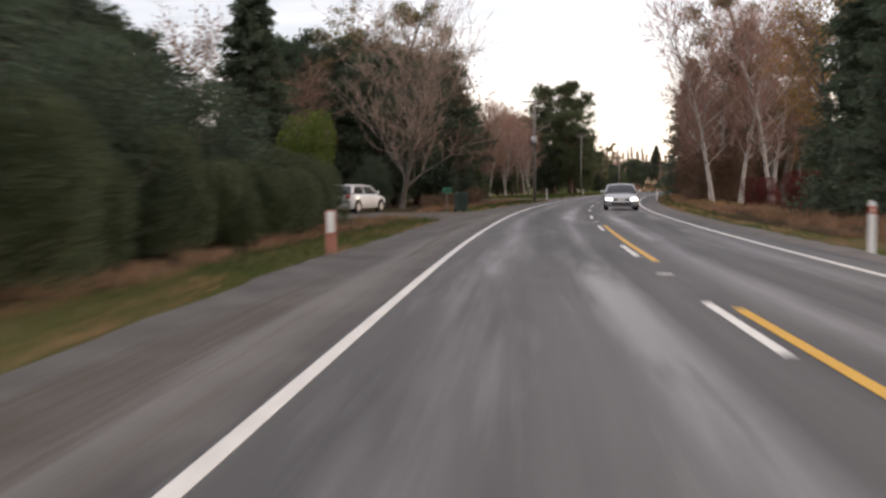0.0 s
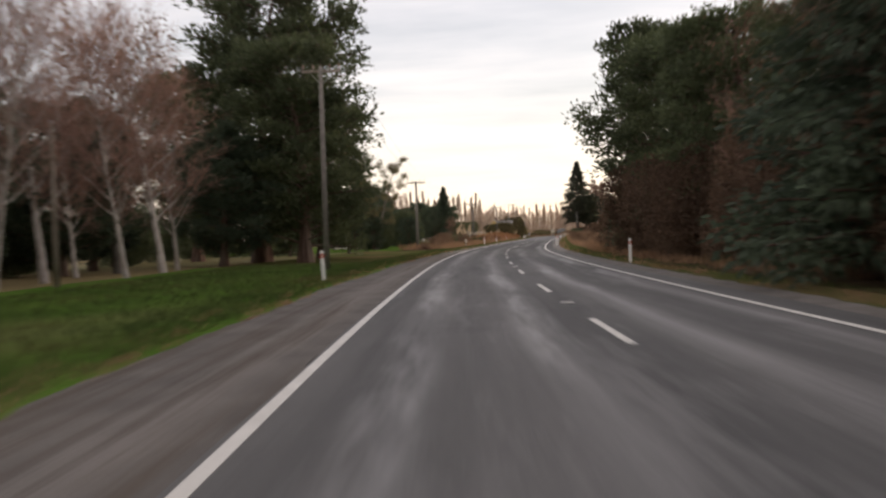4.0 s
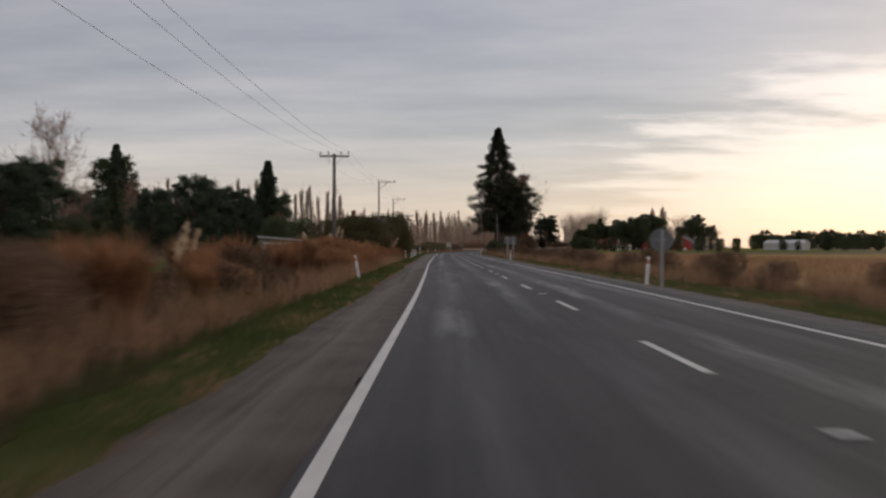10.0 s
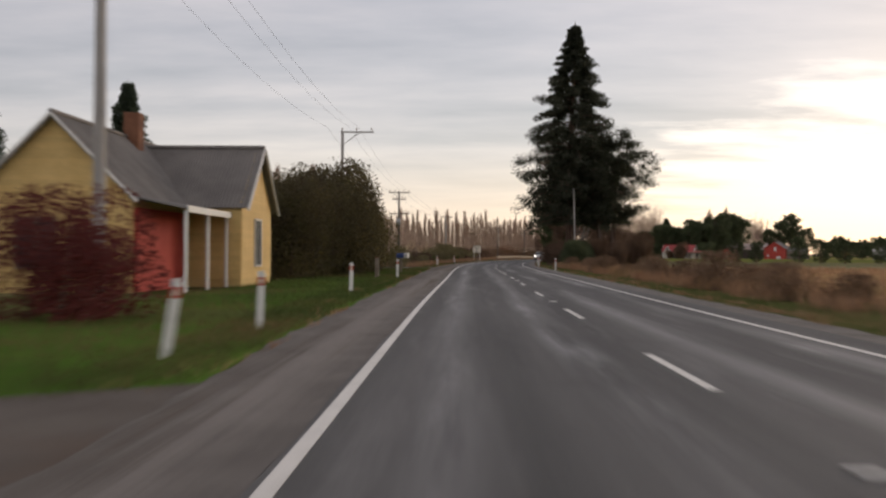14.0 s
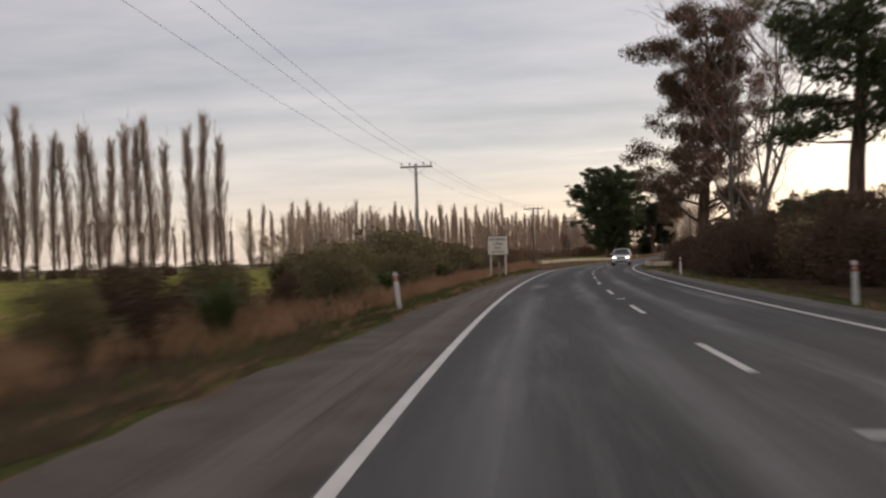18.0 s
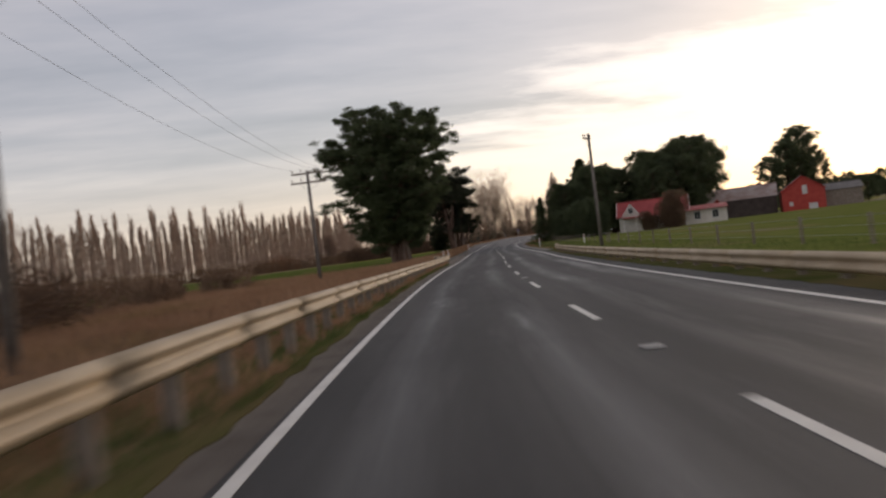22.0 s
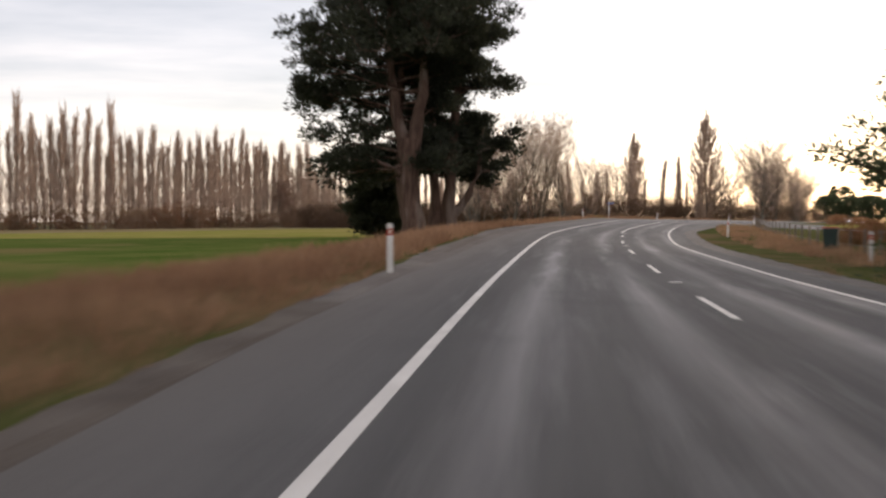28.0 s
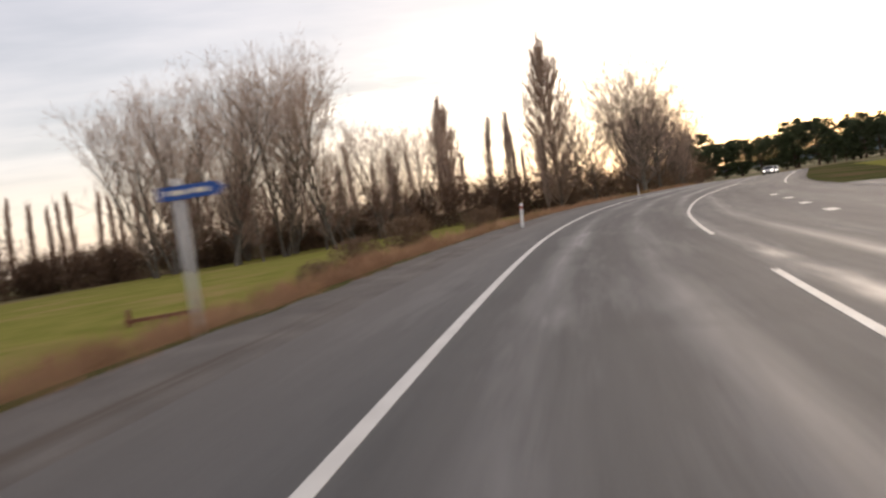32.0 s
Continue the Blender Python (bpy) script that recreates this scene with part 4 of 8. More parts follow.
def macrocarpa(name, label, m, h, wide, seed, base=0.16, stems=3, limbs=90, per=46, leaf="leaf_dark", bark="bark_brown", r0=0.55, group="", length=0.27, width=0.058, flat=0.5, top=0.55, sub=8, puff=0.5, rise=0.3, bare=False, clear=None, lop=None, frame_=None, dip=0.0):
    """A broad old cypress: several stems, level limbs, flat sprays of foliage with gaps between. frame_ gives the stems as (points, thick, thin)."""
    rng = np.random.default_rng(seed)
    stem, big, tips, dirs, sp = [], [], [], [], []
    if frame_:
        stems = len(frame_)
    for sidx in range(stems):
        a = sidx * 6.28 / stems + rng.uniform(-0.4, 0.4)
        foot = 0.84 * r0 * (stems > 1)
        tr = wander(rng, (foot * math.cos(a), foot * math.sin(a), -0.15), (0.13 * math.cos(a) * (stems > 1), 0.13 * math.sin(a) * (stems > 1), 1), h * rng.uniform(0.82, 0.94), 9, 0.1 if r0 > 0.5 else 0.04, 0.05)
        rad = r0 * np.linspace(1, 0.1, 10) / (1.0 if stems == 1 else 1.25)
        rad[0] *= 1.5
        if frame_:
            pts, ra, rb = frame_[sidx]
            pts = np.array(pts, float)
            u = np.linspace(0, len(pts) - 1, 10)
            tr = np.stack([np.interp(u, np.arange(len(pts)), pts[:, c]) for c in range(3)], 1)
            tr[1:-1] = tr[1:-1] * 0.5 + (tr[:-2] + tr[2:]) * 0.25
            tr[1:] += rng.normal(size=(9, 3)) * 0.07
            rad = np.interp(np.arange(10), (0, 9), (ra, rb)) * rng.uniform(0.9, 1.12, 10)
            if pts[0][2] < 0.3:
                rad[:2] *= (1.55, 1.12)
        stem.append((tr, rad))
        for i in range(limbs // stems):
            t = base + (0.98 - base) * ((i + rng.random()) / (limbs // stems)) ** 0.9
            k = min(t * 9, 8.99)
            p = tr[int(k)] + (tr[int(k) + 1] - tr[int(k)]) * (k - int(k))
            if frame_:
                t = max(0.0, p[2]) / h
                if t < base:
                    continue
            az = i * 2.4 + sidx * 1.1 + rng.uniform(-0.5, 0.5)
            if clear and t < clear[2] and math.cos(az) * clear[0] + math.sin(az) * clear[1] > clear[3]:  # limbs lost on one side
                continue
            u = (t - base) / (1 - base)
            prof = (min(1.0, 0.62 + u * 1.1) if u < top else math.sqrt(max(0.03, 1 - ((u - top) / (1.06 - top)) ** 2)))
            L = wide * prof * rng.uniform(0.6, 1.1)
            if lop:  # the crown reaches further to one side
                L *= 1 + lop[2] * (math.cos(az) * lop[0] + math.sin(az) * lop[1])
            lim = wander(rng, p, (math.cos(az), math.sin(az), rng.uniform(-dip, rise)), L, 6, 0.10, 0.04 - dip * 0.12)
            big.append((lim, r0 * 0.22 * (1 - 0.6 * t) * np.linspace(1, 0.12, 7)))
            for j in range(sub):
                q = lim[min(6, 2 + int(rng.integers(0, 5)))]
                side = wander(rng, q, (math.cos(az + rng.normal() * 0.8), math.sin(az + rng.normal() * 0.8), rng.uniform(-0.1, 0.6)), L * rng.uniform(0.1, 0.3), 3, 0.15, 0.06)
                if not bare:
                    big.append((side, 0.03 * np.linspace(1, 0.3, 4)))
                tips.append(side[-1])
                dirs.append(side[-1] - side[0] + np.array([0, 0, 0.3]))
                sp.append(puff * rng.uniform(0.6, 1.3))
            tips.append(lim[-1])
            dirs.append(lim[-1] - lim[-3])
            sp.append(puff)
    crown = tuft_crown(rng, tips, np.array(dirs) / (np.linalg.norm(dirs, axis=1)[:, None] + 1e-6), per, np.array(sp), length, width, flat)
    return plant(name, label, "tree", [("trunk", stem, bark, True), ("branchwork", tubes(big, 4), bark, True), ("crown", crown, leaf, False)], m, group)


def cone_tree(name, label, m, h, wide, seed, per=26, tiers=44, leaf="leaf_dark", skirt=0.05, group="", length=0.26, width=0.055, power=0.85, droop=0.15, r0=None, ragged=0.3, outline=None):
    """A conifer with whorls of branches that shorten to a pointed top."""
    rng = np.random.default_rng(seed)
    tr = wander(rng, (0, 0, -0.1), (0, 0, 1), h, 8, 0.008, 0.05)
    big, tips, dirs, sp = [], [], [], []
    for i in range(tiers):
        t = skirt + (0.99 - skirt) * i / tiers
        k = min(t * 8, 7.99)
        p = tr[int(k)] + (tr[int(k) + 1] - tr[int(k)]) * (k - int(k))
        lump = rng.uniform(0.82, 1.1)
        for j in range(6):
            az = j * 1.047 + i * 0.9 + rng.uniform(-0.35, 0.35)
            L = wide * (outline(t) if outline else (1 - t) ** power) * lump * rng.uniform(1 - ragged, 1 + ragged * 0.6) + 0.08
            b = wander(rng, p, (math.cos(az), math.sin(az), 0.10), L, 5, 0.07, 0.02 - droop * 0.4)
            big.append((b, 0.02 + 0.008 * L * np.linspace(1, 0.15, 6)))
            for q in range(2, 6):
                tips.append(b[q])
                dirs.append(b[q] - b[q - 1] + np.array([0, 0, -droop]))
                sp.append(0.10 + 0.11 * L)
    d = np.array(dirs)
    crown = tuft_crown(rng, tips, d / (np.linalg.norm(d, axis=1)[:, None] + 1e-6), per, np.array(sp), length, width, 0.6, droop)
    return plant(name, label, "tree", [("trunk", tubes([(tr, (r0 or h * 0.018) * np.linspace(1, 0.06, 9))], 8), "bark_brown", True), ("branchwork", tubes(big, 3), "bark_brown", True), ("crown", crown, leaf, False)], m, group)


def gum_tree(name, label, m, h, wide, seed, leaf="leaf_olive", group="", limbs=24, per=150, base=0.2, r0=0.45, bark="bark_pale", stems=3, twigs=6, clump=0.115, leaf_l=0.22, leaf_w=0.042):
    """A eucalypt: smooth rising stems and limbs with hanging domes of leaves at their ends."""
    rng = np.random.default_rng(seed)
    stem, big, tips, dirs = [], [], [], []
    for k0 in range(stems):
        a0 = k0 * 6.28 / stems + rng.uniform(-0.5, 0.5)
        tr = wander(rng, (0.3 * r0 * math.cos(a0), 0.3 * r0 * math.sin(a0), -0.15), (0.2 * math.cos(a0), 0.2 * math.sin(a0), 1), h * rng.uniform(0.72, 0.92), 9, 0.06, 0.03)
        stem.append((tr, r0 * (0.8 if stems > 1 else 1) * np.linspace(1, 0.12, 10)))
        for i in range(limbs):
            t = base + (0.97 - base) * (i + rng.random()) / limbs
            k = min(t * 9, 8.99)
            p = tr[int(k)] + (tr[int(k) + 1] - tr[int(k)]) * (k - int(k))
            az = i * 2.4 + rng.uniform(-0.5, 0.5)
            L = wide * rng.uniform(0.5, 1.05) * (1.0 - 0.45 * (t - base))
            lim = wander(rng, p, (math.cos(az), math.sin(az), rng.uniform(0.3, 1.0)), L, 7, 0.16, 0.03)
            big.append((lim, r0 * 0.26 * (1 - 0.5 * t) * np.linspace(1, 0.12, 8)))
            for j in range(twigs):
                q = lim[int(rng.integers(2, 8))]
                tw = wander(rng, q, (math.cos(az + rng.normal()), math.sin(az + rng.normal()), rng.uniform(-0.2, 0.7)), L * rng.uniform(0.15, 0.4), 4, 0.2, -0.02)
                big.append((tw, 0.03 * np.linspace(1, 0.2, 5)))
                tips.append(tw[-1])
                dirs.append((0.0, 0.0, -0.6))
    crown = tuft_crown(rng, tips, np.array(dirs), per, wide * clump, leaf_l, leaf_w, 0.7, 0.2)
    return plant(name, label, "tree", [("trunk", stem, bark, True), ("branchwork", tubes(big, 4), bark, True), ("crown", crown, leaf, False)], m, group)


def shrub(name, label, m, h, wide, seed, leaf="leaf_green", n=2600, length=0.16, width=0.055, category="shrub", group="", twig="twig_brown", lobes=9):
    """A dense bush of uneven lobes: stems inside, leaves on a broken surface."""
    rng = np.random.default_rng(seed)
    L = []
    for i in range(lobes):
        a, r = rng.uniform(0, 6.28), wide * 0.5 * math.sqrt(rng.random()) * 0.75
        z = h * rng.uniform(0.25, 0.72)
        L.append((r * math.cos(a), r * math.sin(a), z, wide * rng.uniform(0.2, 0.36), min(h - z, z) * rng.uniform(0.75, 1.05) + 0.1))
    L.append((0, 0, h * 0.5, wide * 0.38, h * 0.5))
    stems = [(wander(rng, (rng.normal() * wide * 0.08, rng.normal() * wide * 0.08, -0.05), (x, y, z + 0.1), math.sqrt(x * x + y * y + z * z), 4, 0.12), (0.012 + 0.008 * h) * np.linspace(1, 0.3, 5)) for x, y, z, r, q in L]
    c, d = [], []
    per = n // len(L)
    for x, y, z, r, q in L:
        u = rng.normal(size=(per, 3))
        u /= np.linalg.norm(u, axis=1)[:, None]
        k = (1.05 - 0.42 * rng.random(per) ** 1.6)[:, None]
        c.append(np.array([x, y, z]) + u * k * np.array([r, r, q]))
        d.append(u + rng.normal(size=(per, 3)) * 0.6 + np.array([0, 0, 0.3]))
    c, d = np.concatenate(c), np.concatenate(d)
    c[:, 2] = np.maximum(c[:, 2], rng.uniform(0.02, 0.25, len(c)))
    return plant(name, label, category, [("stemwork", tubes(stems, 4), "bark_brown", True), ("foliage", cards(c, d, length, width, rng), leaf, False)], m, group)


def thicket(name, label, places, seed, leaf, per=520, length=0.34, width=0.075):
    """Uncountable undergrowth: leaves round a row of low mounds, in one mesh."""
    rng = np.random.default_rng(seed)
    c, d = [], []
    for x, y, k in places:
        for _ in range(3):
            u = rng.normal(size=(per // 3, 3))
            u /= np.linalg.norm(u, axis=1)[:, None]
            r = k * rng.uniform(0.6, 1.0)
            p = np.array([x + rng.normal() * k * 0.6, y + rng.normal() * k * 0.6, r * 0.75]) + u * rng.uniform(0.5, 1.15, (len(u), 1)) * np.array([r, r, r * 0.85])
            p[:, 2] = np.maximum(p[:, 2], 0.03)
            c.append(p)
            d.append(u + rng.normal(size=u.shape) * 0.5 + np.array([0, 0, 0.5]))
    v, f = cards(np.concatenate(c), np.concatenate(d), length, width, rng)
    return tagged(new(name, quick_mesh(name, v, f, leaf)), label, "undergrowth", kind="stuff")


def tussock(name, label, m, h, wide, seed, leaf, n=420, plumes=0, group="", category="grass clump"):
    """A clump of arching blades, with feathery plumes on stalks where there are any."""
    rng = np.random.default_rng(seed)
    a = rng.uniform(0, 6.28, n)
    lean = rng.uniform(0.1, 0.75, n)
    L = h * rng.uniform(0.55, 1.1, n)
    w = 0.012 + 0.012 * h
    root = np.stack([np.cos(a), np.sin(a), 0 * a], 1) * (rng.random(n) * wide * 0.12)[:, None]
    out = np.stack([np.cos(a), np.sin(a), 0 * a], 1)
    side = np.stack([-np.sin(a), np.cos(a), 0 * a], 1) * w
    p1 = root + out * (L * lean * 0.35)[:, None] + np.array([0, 0, 1.0]) * (L * 0.62)[:, None]
    p2 = root + out * (L * lean * 0.95 * wide / max(h, 0.1))[:, None] + np.array([0, 0, 1.0]) * (L * (0.98 - lean * 0.5))[:, None]
    v = np.stack([root - side, root + side, p1 + side * 0.8, p1 - side * 0.8, p2], 1).reshape(-1, 3)
    i = np.arange(n)[:, None] * 5
    q = np.concatenate([i + np.array([[0, 1, 2, 3]])])
    tri = (np.stack([p1 - side * 0.8, p1 + side * 0.8, p2, p2 - side * 0.1], 1).reshape(-1, 3), np.arange(4 * n).reshape(n, 4))
    parts = [("foliage", join((v, q), tri), leaf, False)]
    if plumes:
        st, pc, pd = [], [], []
        for k in range(plumes):
            b = rng.uniform(0, 6.28)
            s = wander(rng, (0, 0, 0.05), (0.22 * math.cos(b), 0.22 * math.sin(b), 1), h * rng.uniform(1.15, 1.6), 4, 0.05, 0.0)
            st.append((s, 0.012 * np.linspace(1, 0.5, 5)))
            for e in range(60):
                t = rng.random()
                pc.append(s[3] + (s[4] - s[3]) * (0.2 + t * 1.35) + rng.normal(size=3) * 0.06 * (1 - abs(t - 0.4)))
                pd.append((s[4] - s[3]) + rng.normal(size=3) * 0.25)
        parts.append(("stalkwork", tubes(st, 3), "plume", False))
        parts.append(("plumage", cards(np.array(pc), np.array(pd), 0.24, 0.03, rng), "plume", False))
    return plant(name, label, category, parts, m, group)


def grass_belt(name, label, s0, s1, o0, o1, n, h, leaf, seed, z=-0.06, bunch=0.0, lean=0.35, w=0.014):
    """A strip of standing grass: single blades, uncountable, in one mesh."""
    rng = np.random.default_rng(seed)
    if bunch:
        k = max(8, n // 30)
        cs, co = rng.uniform(s0, s1, k), rng.uniform(0, 1, k)
        pick = rng.integers(0, k, n)
        s, o = cs[pick] + rng.normal(size=n) * bunch, co[pick] + rng.normal(size=n) * 0.05
        hh = (h * rng.uniform(0.6, 1.25, k))[pick] * rng.uniform(0.6, 1.1, n)
    else:
        s, o, hh = rng.uniform(s0, s1, n), rng.uniform(0, 1, n), h * rng.uniform(0.45, 1.15, n)
    f0 = o0 if callable(o0) else (lambda q: o0)
    f1 = o1 if callable(o1) else (lambda q: o1)
    a0, a1 = np.array([f0(q) for q in s]), np.array([f1(q) for q in s])
    off = a0 + (a1 - a0) * np.clip(o, 0, 1)
    on = np.ones(n, bool)
    for _, ds, far, w0, w1 in DRIVES:  # none grows on the drives
        half = 0.5 * (w1 + (w0 - w1) * np.exp(-5.5 * np.clip((off + 1.2) / (far + 1.2), 0, 1)))
        on &= ~((off < -1.0) & (off > far) & (np.abs(s - ds) < half + rng.normal(size=n) * 0.25))
    s, off, hh, n = s[on], off[on], hh[on], int(on.sum())
    x, y = np.interp(s, ARC, LINE[:, 0]), np.interp(s, ARC, LINE[:, 1])
    tx, ty = np.interp(s, ARC, TAN[:, 0]), np.interp(s, ARC, TAN[:, 1])
    root = np.stack([x + off * ty, y - off * tx, z + np.array([lift(float(a), float(b)) for a, b in zip(s, off)])], 1)
    az = rng.uniform(0, 6.28, n)
    side = np.stack([np.cos(az), np.sin(az), 0 * az], 1) * w
    d = np.stack([rng.normal(size=n) * lean, rng.normal(size=n) * lean, np.ones(n)], 1)
    d /= np.linalg.norm(d, axis=1)[:, None]
    mid = root + d * (hh * 0.6)[:, None]
    tip = root + d * hh[:, None] + np.stack([rng.normal(size=n), rng.normal(size=n), 0 * az], 1) * (hh * 0.16)[:, None]
    v = np.stack([root - side, mid + side * 0.9, tip, mid - side * 0.9], 1).reshape(-1, 3)
    ob = new(name, quick_mesh(name, v, np.arange(4 * n).reshape(n, 4), leaf))
    return tagged(ob, label, "grass", kind="stuff")


# ================================================================== roadside furniture
def edge_post(s, off, tilt=0.0, group="edge marker posts", band="red_band"):
    top = thing("edge_marker_post", spot(s, off, 0, 0) @ pose(0, 0, 0, 0, tilt, 0), "white plastic edge marker post with a coloured reflector band", "marker post", group)
    bm = prism([(-0.06, -0.1), (0.06, -0.1), (0.06, 0.94), (0.0, 1.0), (-0.06, 0.97)], 0.03)
    part("post", bm, "white_paint", top, m=pose(0, -0.015, 0))
    part("band", box(0.126, 0.036, 0.14, (0, 0, 0.74)), band, top, "red reflector band")
    part("reflector", box(0.05, 0.044, 0.09, (0, 0, 0.765), 0.004), "sign_white", top, "small pale reflector")
    return top


for s, o, t in ((18.8, 8.0, 0), (85.2, 8.0, 2), (140.5, 8.3, 0), (130.7, -2.8, -3), (92.9, -2.4, -3), (210.4, 7.9, 0), (201.3, 7.7, 0), (223.2, -1.45, 0), (286, 8.0, 4),
                (254, -2.0, 0), (291.5, -2.65, -9), (349, 8.0, 0), (351.3, -2.75, 0), (365, -2.6, 9), (369.5, -2.4, 2), (384, -2.6, 1), (402, -2.5, 0), (430, 8.1, 0),
                (453.6, -2.6, 0), (452.5, 8.0, 0), (479.5, -2.5, -6), (476.7, 8.4, 0), (509, 8.3, 0), (649.5, -2.0, -4),
                (672.8, -2.4, -12), (655, 12.5, 0), (670.3, 8.7, 0), (726, -2.15, 0), (738, 10.6, 0), (770, 9.8, 0), (803, -3.6, 0), (847, -2.0, 5), (900, -2.2, 0), (815, 12.6, 0)):
    edge_post(s, o, t)


def insulators(top, y, z, xs):
    for x in xs:
        bm = rod((x, y, z), (x, y, z + 0.16), 0.018, 0.018, 6)
        rod((x, y, z + 0.1), (x, y, z + 0.24), 0.06, 0.035, 8, bm)
        part("insulator", bm, "insulator", top)


def pole_body(top, h, r, mat="pole_wood"):
    bm = rod((0, 0, -0.3), (0, 0, h), r, r * 0.66, 12)
    part("pole", bm, mat, top, smooth=True)


def cross_pole(s, off, h, arms, turn=0.0, r=0.15, tilt=0.0, transformer=False, mat="pole_wood", label="weathered timber power pole with a crossarm"):
    """arms: (height below the top, width)."""
    top = thing("power_pole", spot(s, off, 0, turn) @ pose(0, 0, 0, 0, tilt, 0), label, "power pole", "power poles")
    pole_body(top, h, r, mat)
    for d, w in arms:
        part("crossarm", box(w, 0.10, 0.12, (0, 0.16, h - d), 0.01), "old_timber", top, "timber crossarm")
        bm = rod((-w * 0.28, 0.2, h - d), (0, 0.12, h - d - 0.55), 0.014, 0.014, 5)
        rod((w * 0.28, 0.2, h - d), (0, 0.12, h - d - 0.55), 0.014, 0.014, 5, bm)
        part("brace", bm, "metal_grey", top, "thin metal brace")
        insulators(top, 0.16, h - d + 0.12, (-w * 0.46, -w * 0.2, w * 0.22, w * 0.46))
    if transformer:
        bm = rod((0, -0.32, h - 3.9), (0, -0.32, h - 3.1), 0.24, 0.24, 14)
        part("transformer", bm, "metal_grey", top, "grey drum transformer", smooth=True)
    return top


def arm_pole(s, off, h, side=1.0, low=None):
    """A pole whose long arm reaches out to one side only, held by a strut."""
    top = thing("power_pole", spot(s, off), "slender grey concrete power pole with a one-sided arm", "power pole", "power poles")
    bm = box(0.26, 0.22, h, (0, 0, -0.2), 0.02)
    for v in bm.verts:
        k = 1 - 0.35 * max(0, v.co.z) / h
        v.co.x *= k
        v.co.y *= k
    part("pole", bm, "concrete", top)
    part("crossarm", box(2.3 * abs(side), 0.1, 0.1, (1.0 * side, 0.14, h - 0.3), 0.01), "concrete", top)
    part("brace", rod((0.0, 0.14, h - 1.15), (1.15 * side, 0.14, h - 0.28), 0.03, 0.03, 6), "metal_grey", top, "slanting metal strut")
    insulators(top, 0.14, h - 0.2, (-0.05 * side, 0.95 * side, 2.0 * side))
    if low:
        part("crossarm", box(1.5, 0.1, 0.1, (0, 0.14, low), 0.01), "old_timber", top, "lower timber crossarm")
        insulators(top, 0.14, low + 0.1, (-0.65, 0.65))
    return top


POLES = [(81.6, -2.2, 8.6), (142.0, -4.5, 8.8), (188.1, -11.5, 13.7), (200.5, -6.8, 7.2), (256.6, -5.9, 6.5), (315.5, -6.2, 7.5), (374.2, -7.0, 9.9), (418.8, -7.6, 9.9), (460.5, -7.5, 8.3), (518.1, -8.2, 7.8), (572.0, -6.6, 7.3), (621.5, -9.5, 7.9)]
cross_pole(81.6, -2.2, 8.6, ((0.2, 2.2), (0.95, 1.5), (2.3, 2.7)), transformer=True, label="tall timber power pole with three crossarms and a transformer")
cross_pole(142.0, -4.5, 8.8, ((0.25, 1.7),), r=0.13)
cross_pole(188.1, -11.5, 13.7, ((0.3, 2.4),), r=0.19)
cross_pole(200.5, -6.8, 7.2, ((0.25, 1.9),))
cross_pole(256.6, -5.9, 6.5, ((0.2, 1.8),))
cross_pole(315.5, -6.2, 7.5, ((0.2, 2.0),))
arm_pole(374.2, -7.0, 9.9)
arm_pole(418.8, -7.6, 9.9, 1.0, 6.4)
cross_pole(460.5, -7.5, 8.3, ((0.2, 2.4), (0.95, 1.5), (2.6, 2.4)), transformer=True, label="tall timber power pole with three crossarms and a transformer")
cross_pole(518.1, -8.2, 7.8, ((0.25, 2.2),), mat="concrete", label="pale concrete power pole with a crossarm")
cross_pole(572.0, -6.6, 7.3, ((0.25, 2.4),), tilt=1)
cross_pole(621.5, -9.5, 7.9, ((0.25, 2.4), (0.9, 2.6)))
cross_pole(625.5, 10.75, 8.3, ((0.4, 1.3),), r=0.14, turn=60)
cross_pole(760.0, -118.0, 8.0, ((0.3, 2.2),), turn=30)
for s, o, h in ((112.2, -7.1, 4.3), (133, -12.3, 5.6)):
    top = thing("wooden_post", spot(s, o), "tall bare weathered timber post", "post", "bare posts")
    pole_body(top, h, 0.11, "old_timber")
    part("cap", rod((0, 0, h - 0.02), (0, 0, h + 0.05), 0.09, 0.06, 10), "metal_grey", top, "small metal cap")
top = thing("flag_pole", spot(459.7, 12.3) @ pose(0, 0, 0, 0, -1.5, 0), "slim pale leaning pole before the big conifer", "pole")
part("pole", rod((0, 0, -0.2), (0, 0, 8.5), 0.09, 0.06, 10), "concrete", top, smooth=True)
part("cap", rod((0, 0, 8.48), (0, 0, 8.58), 0.075, 0.04, 10), "metal_grey", top)


def wire(p, q, sag):
    cu = bpy.data.curves.new("power_line", "CURVE")
    cu.dimensions, cu.bevel_depth, cu.bevel_resolution = "3D", 0.007, 0
    sp = cu.splines.new("POLY")
    sp.points.add(12)
    for i in range(13):
        t = i / 12
        v = Vector(p).lerp(Vector(q), t)
        sp.points[i].co = (v.x, v.y, v.z - sag * 4 * t * (1 - t), 1)
    cu.materials.append(MATS["black"])
    tagged(new("power_line", cu), "thin dark overhead power line between poles", "cable", "power lines")


seq = [p for p in POLES if p[0] != 188.1]
for (s0, o0, h0), (s1, o1, h1) in zip(seq, seq[1:]):
    if s1 - s0 > 80:
        continue
    for dx in (-1.1, 0.45, 1.1):
        a, b = at(s0, o0 + dx), at(s1, o1 + dx)
        wire((*a, h0 + 0.1), (*b, h1 + 0.1), 0.75)


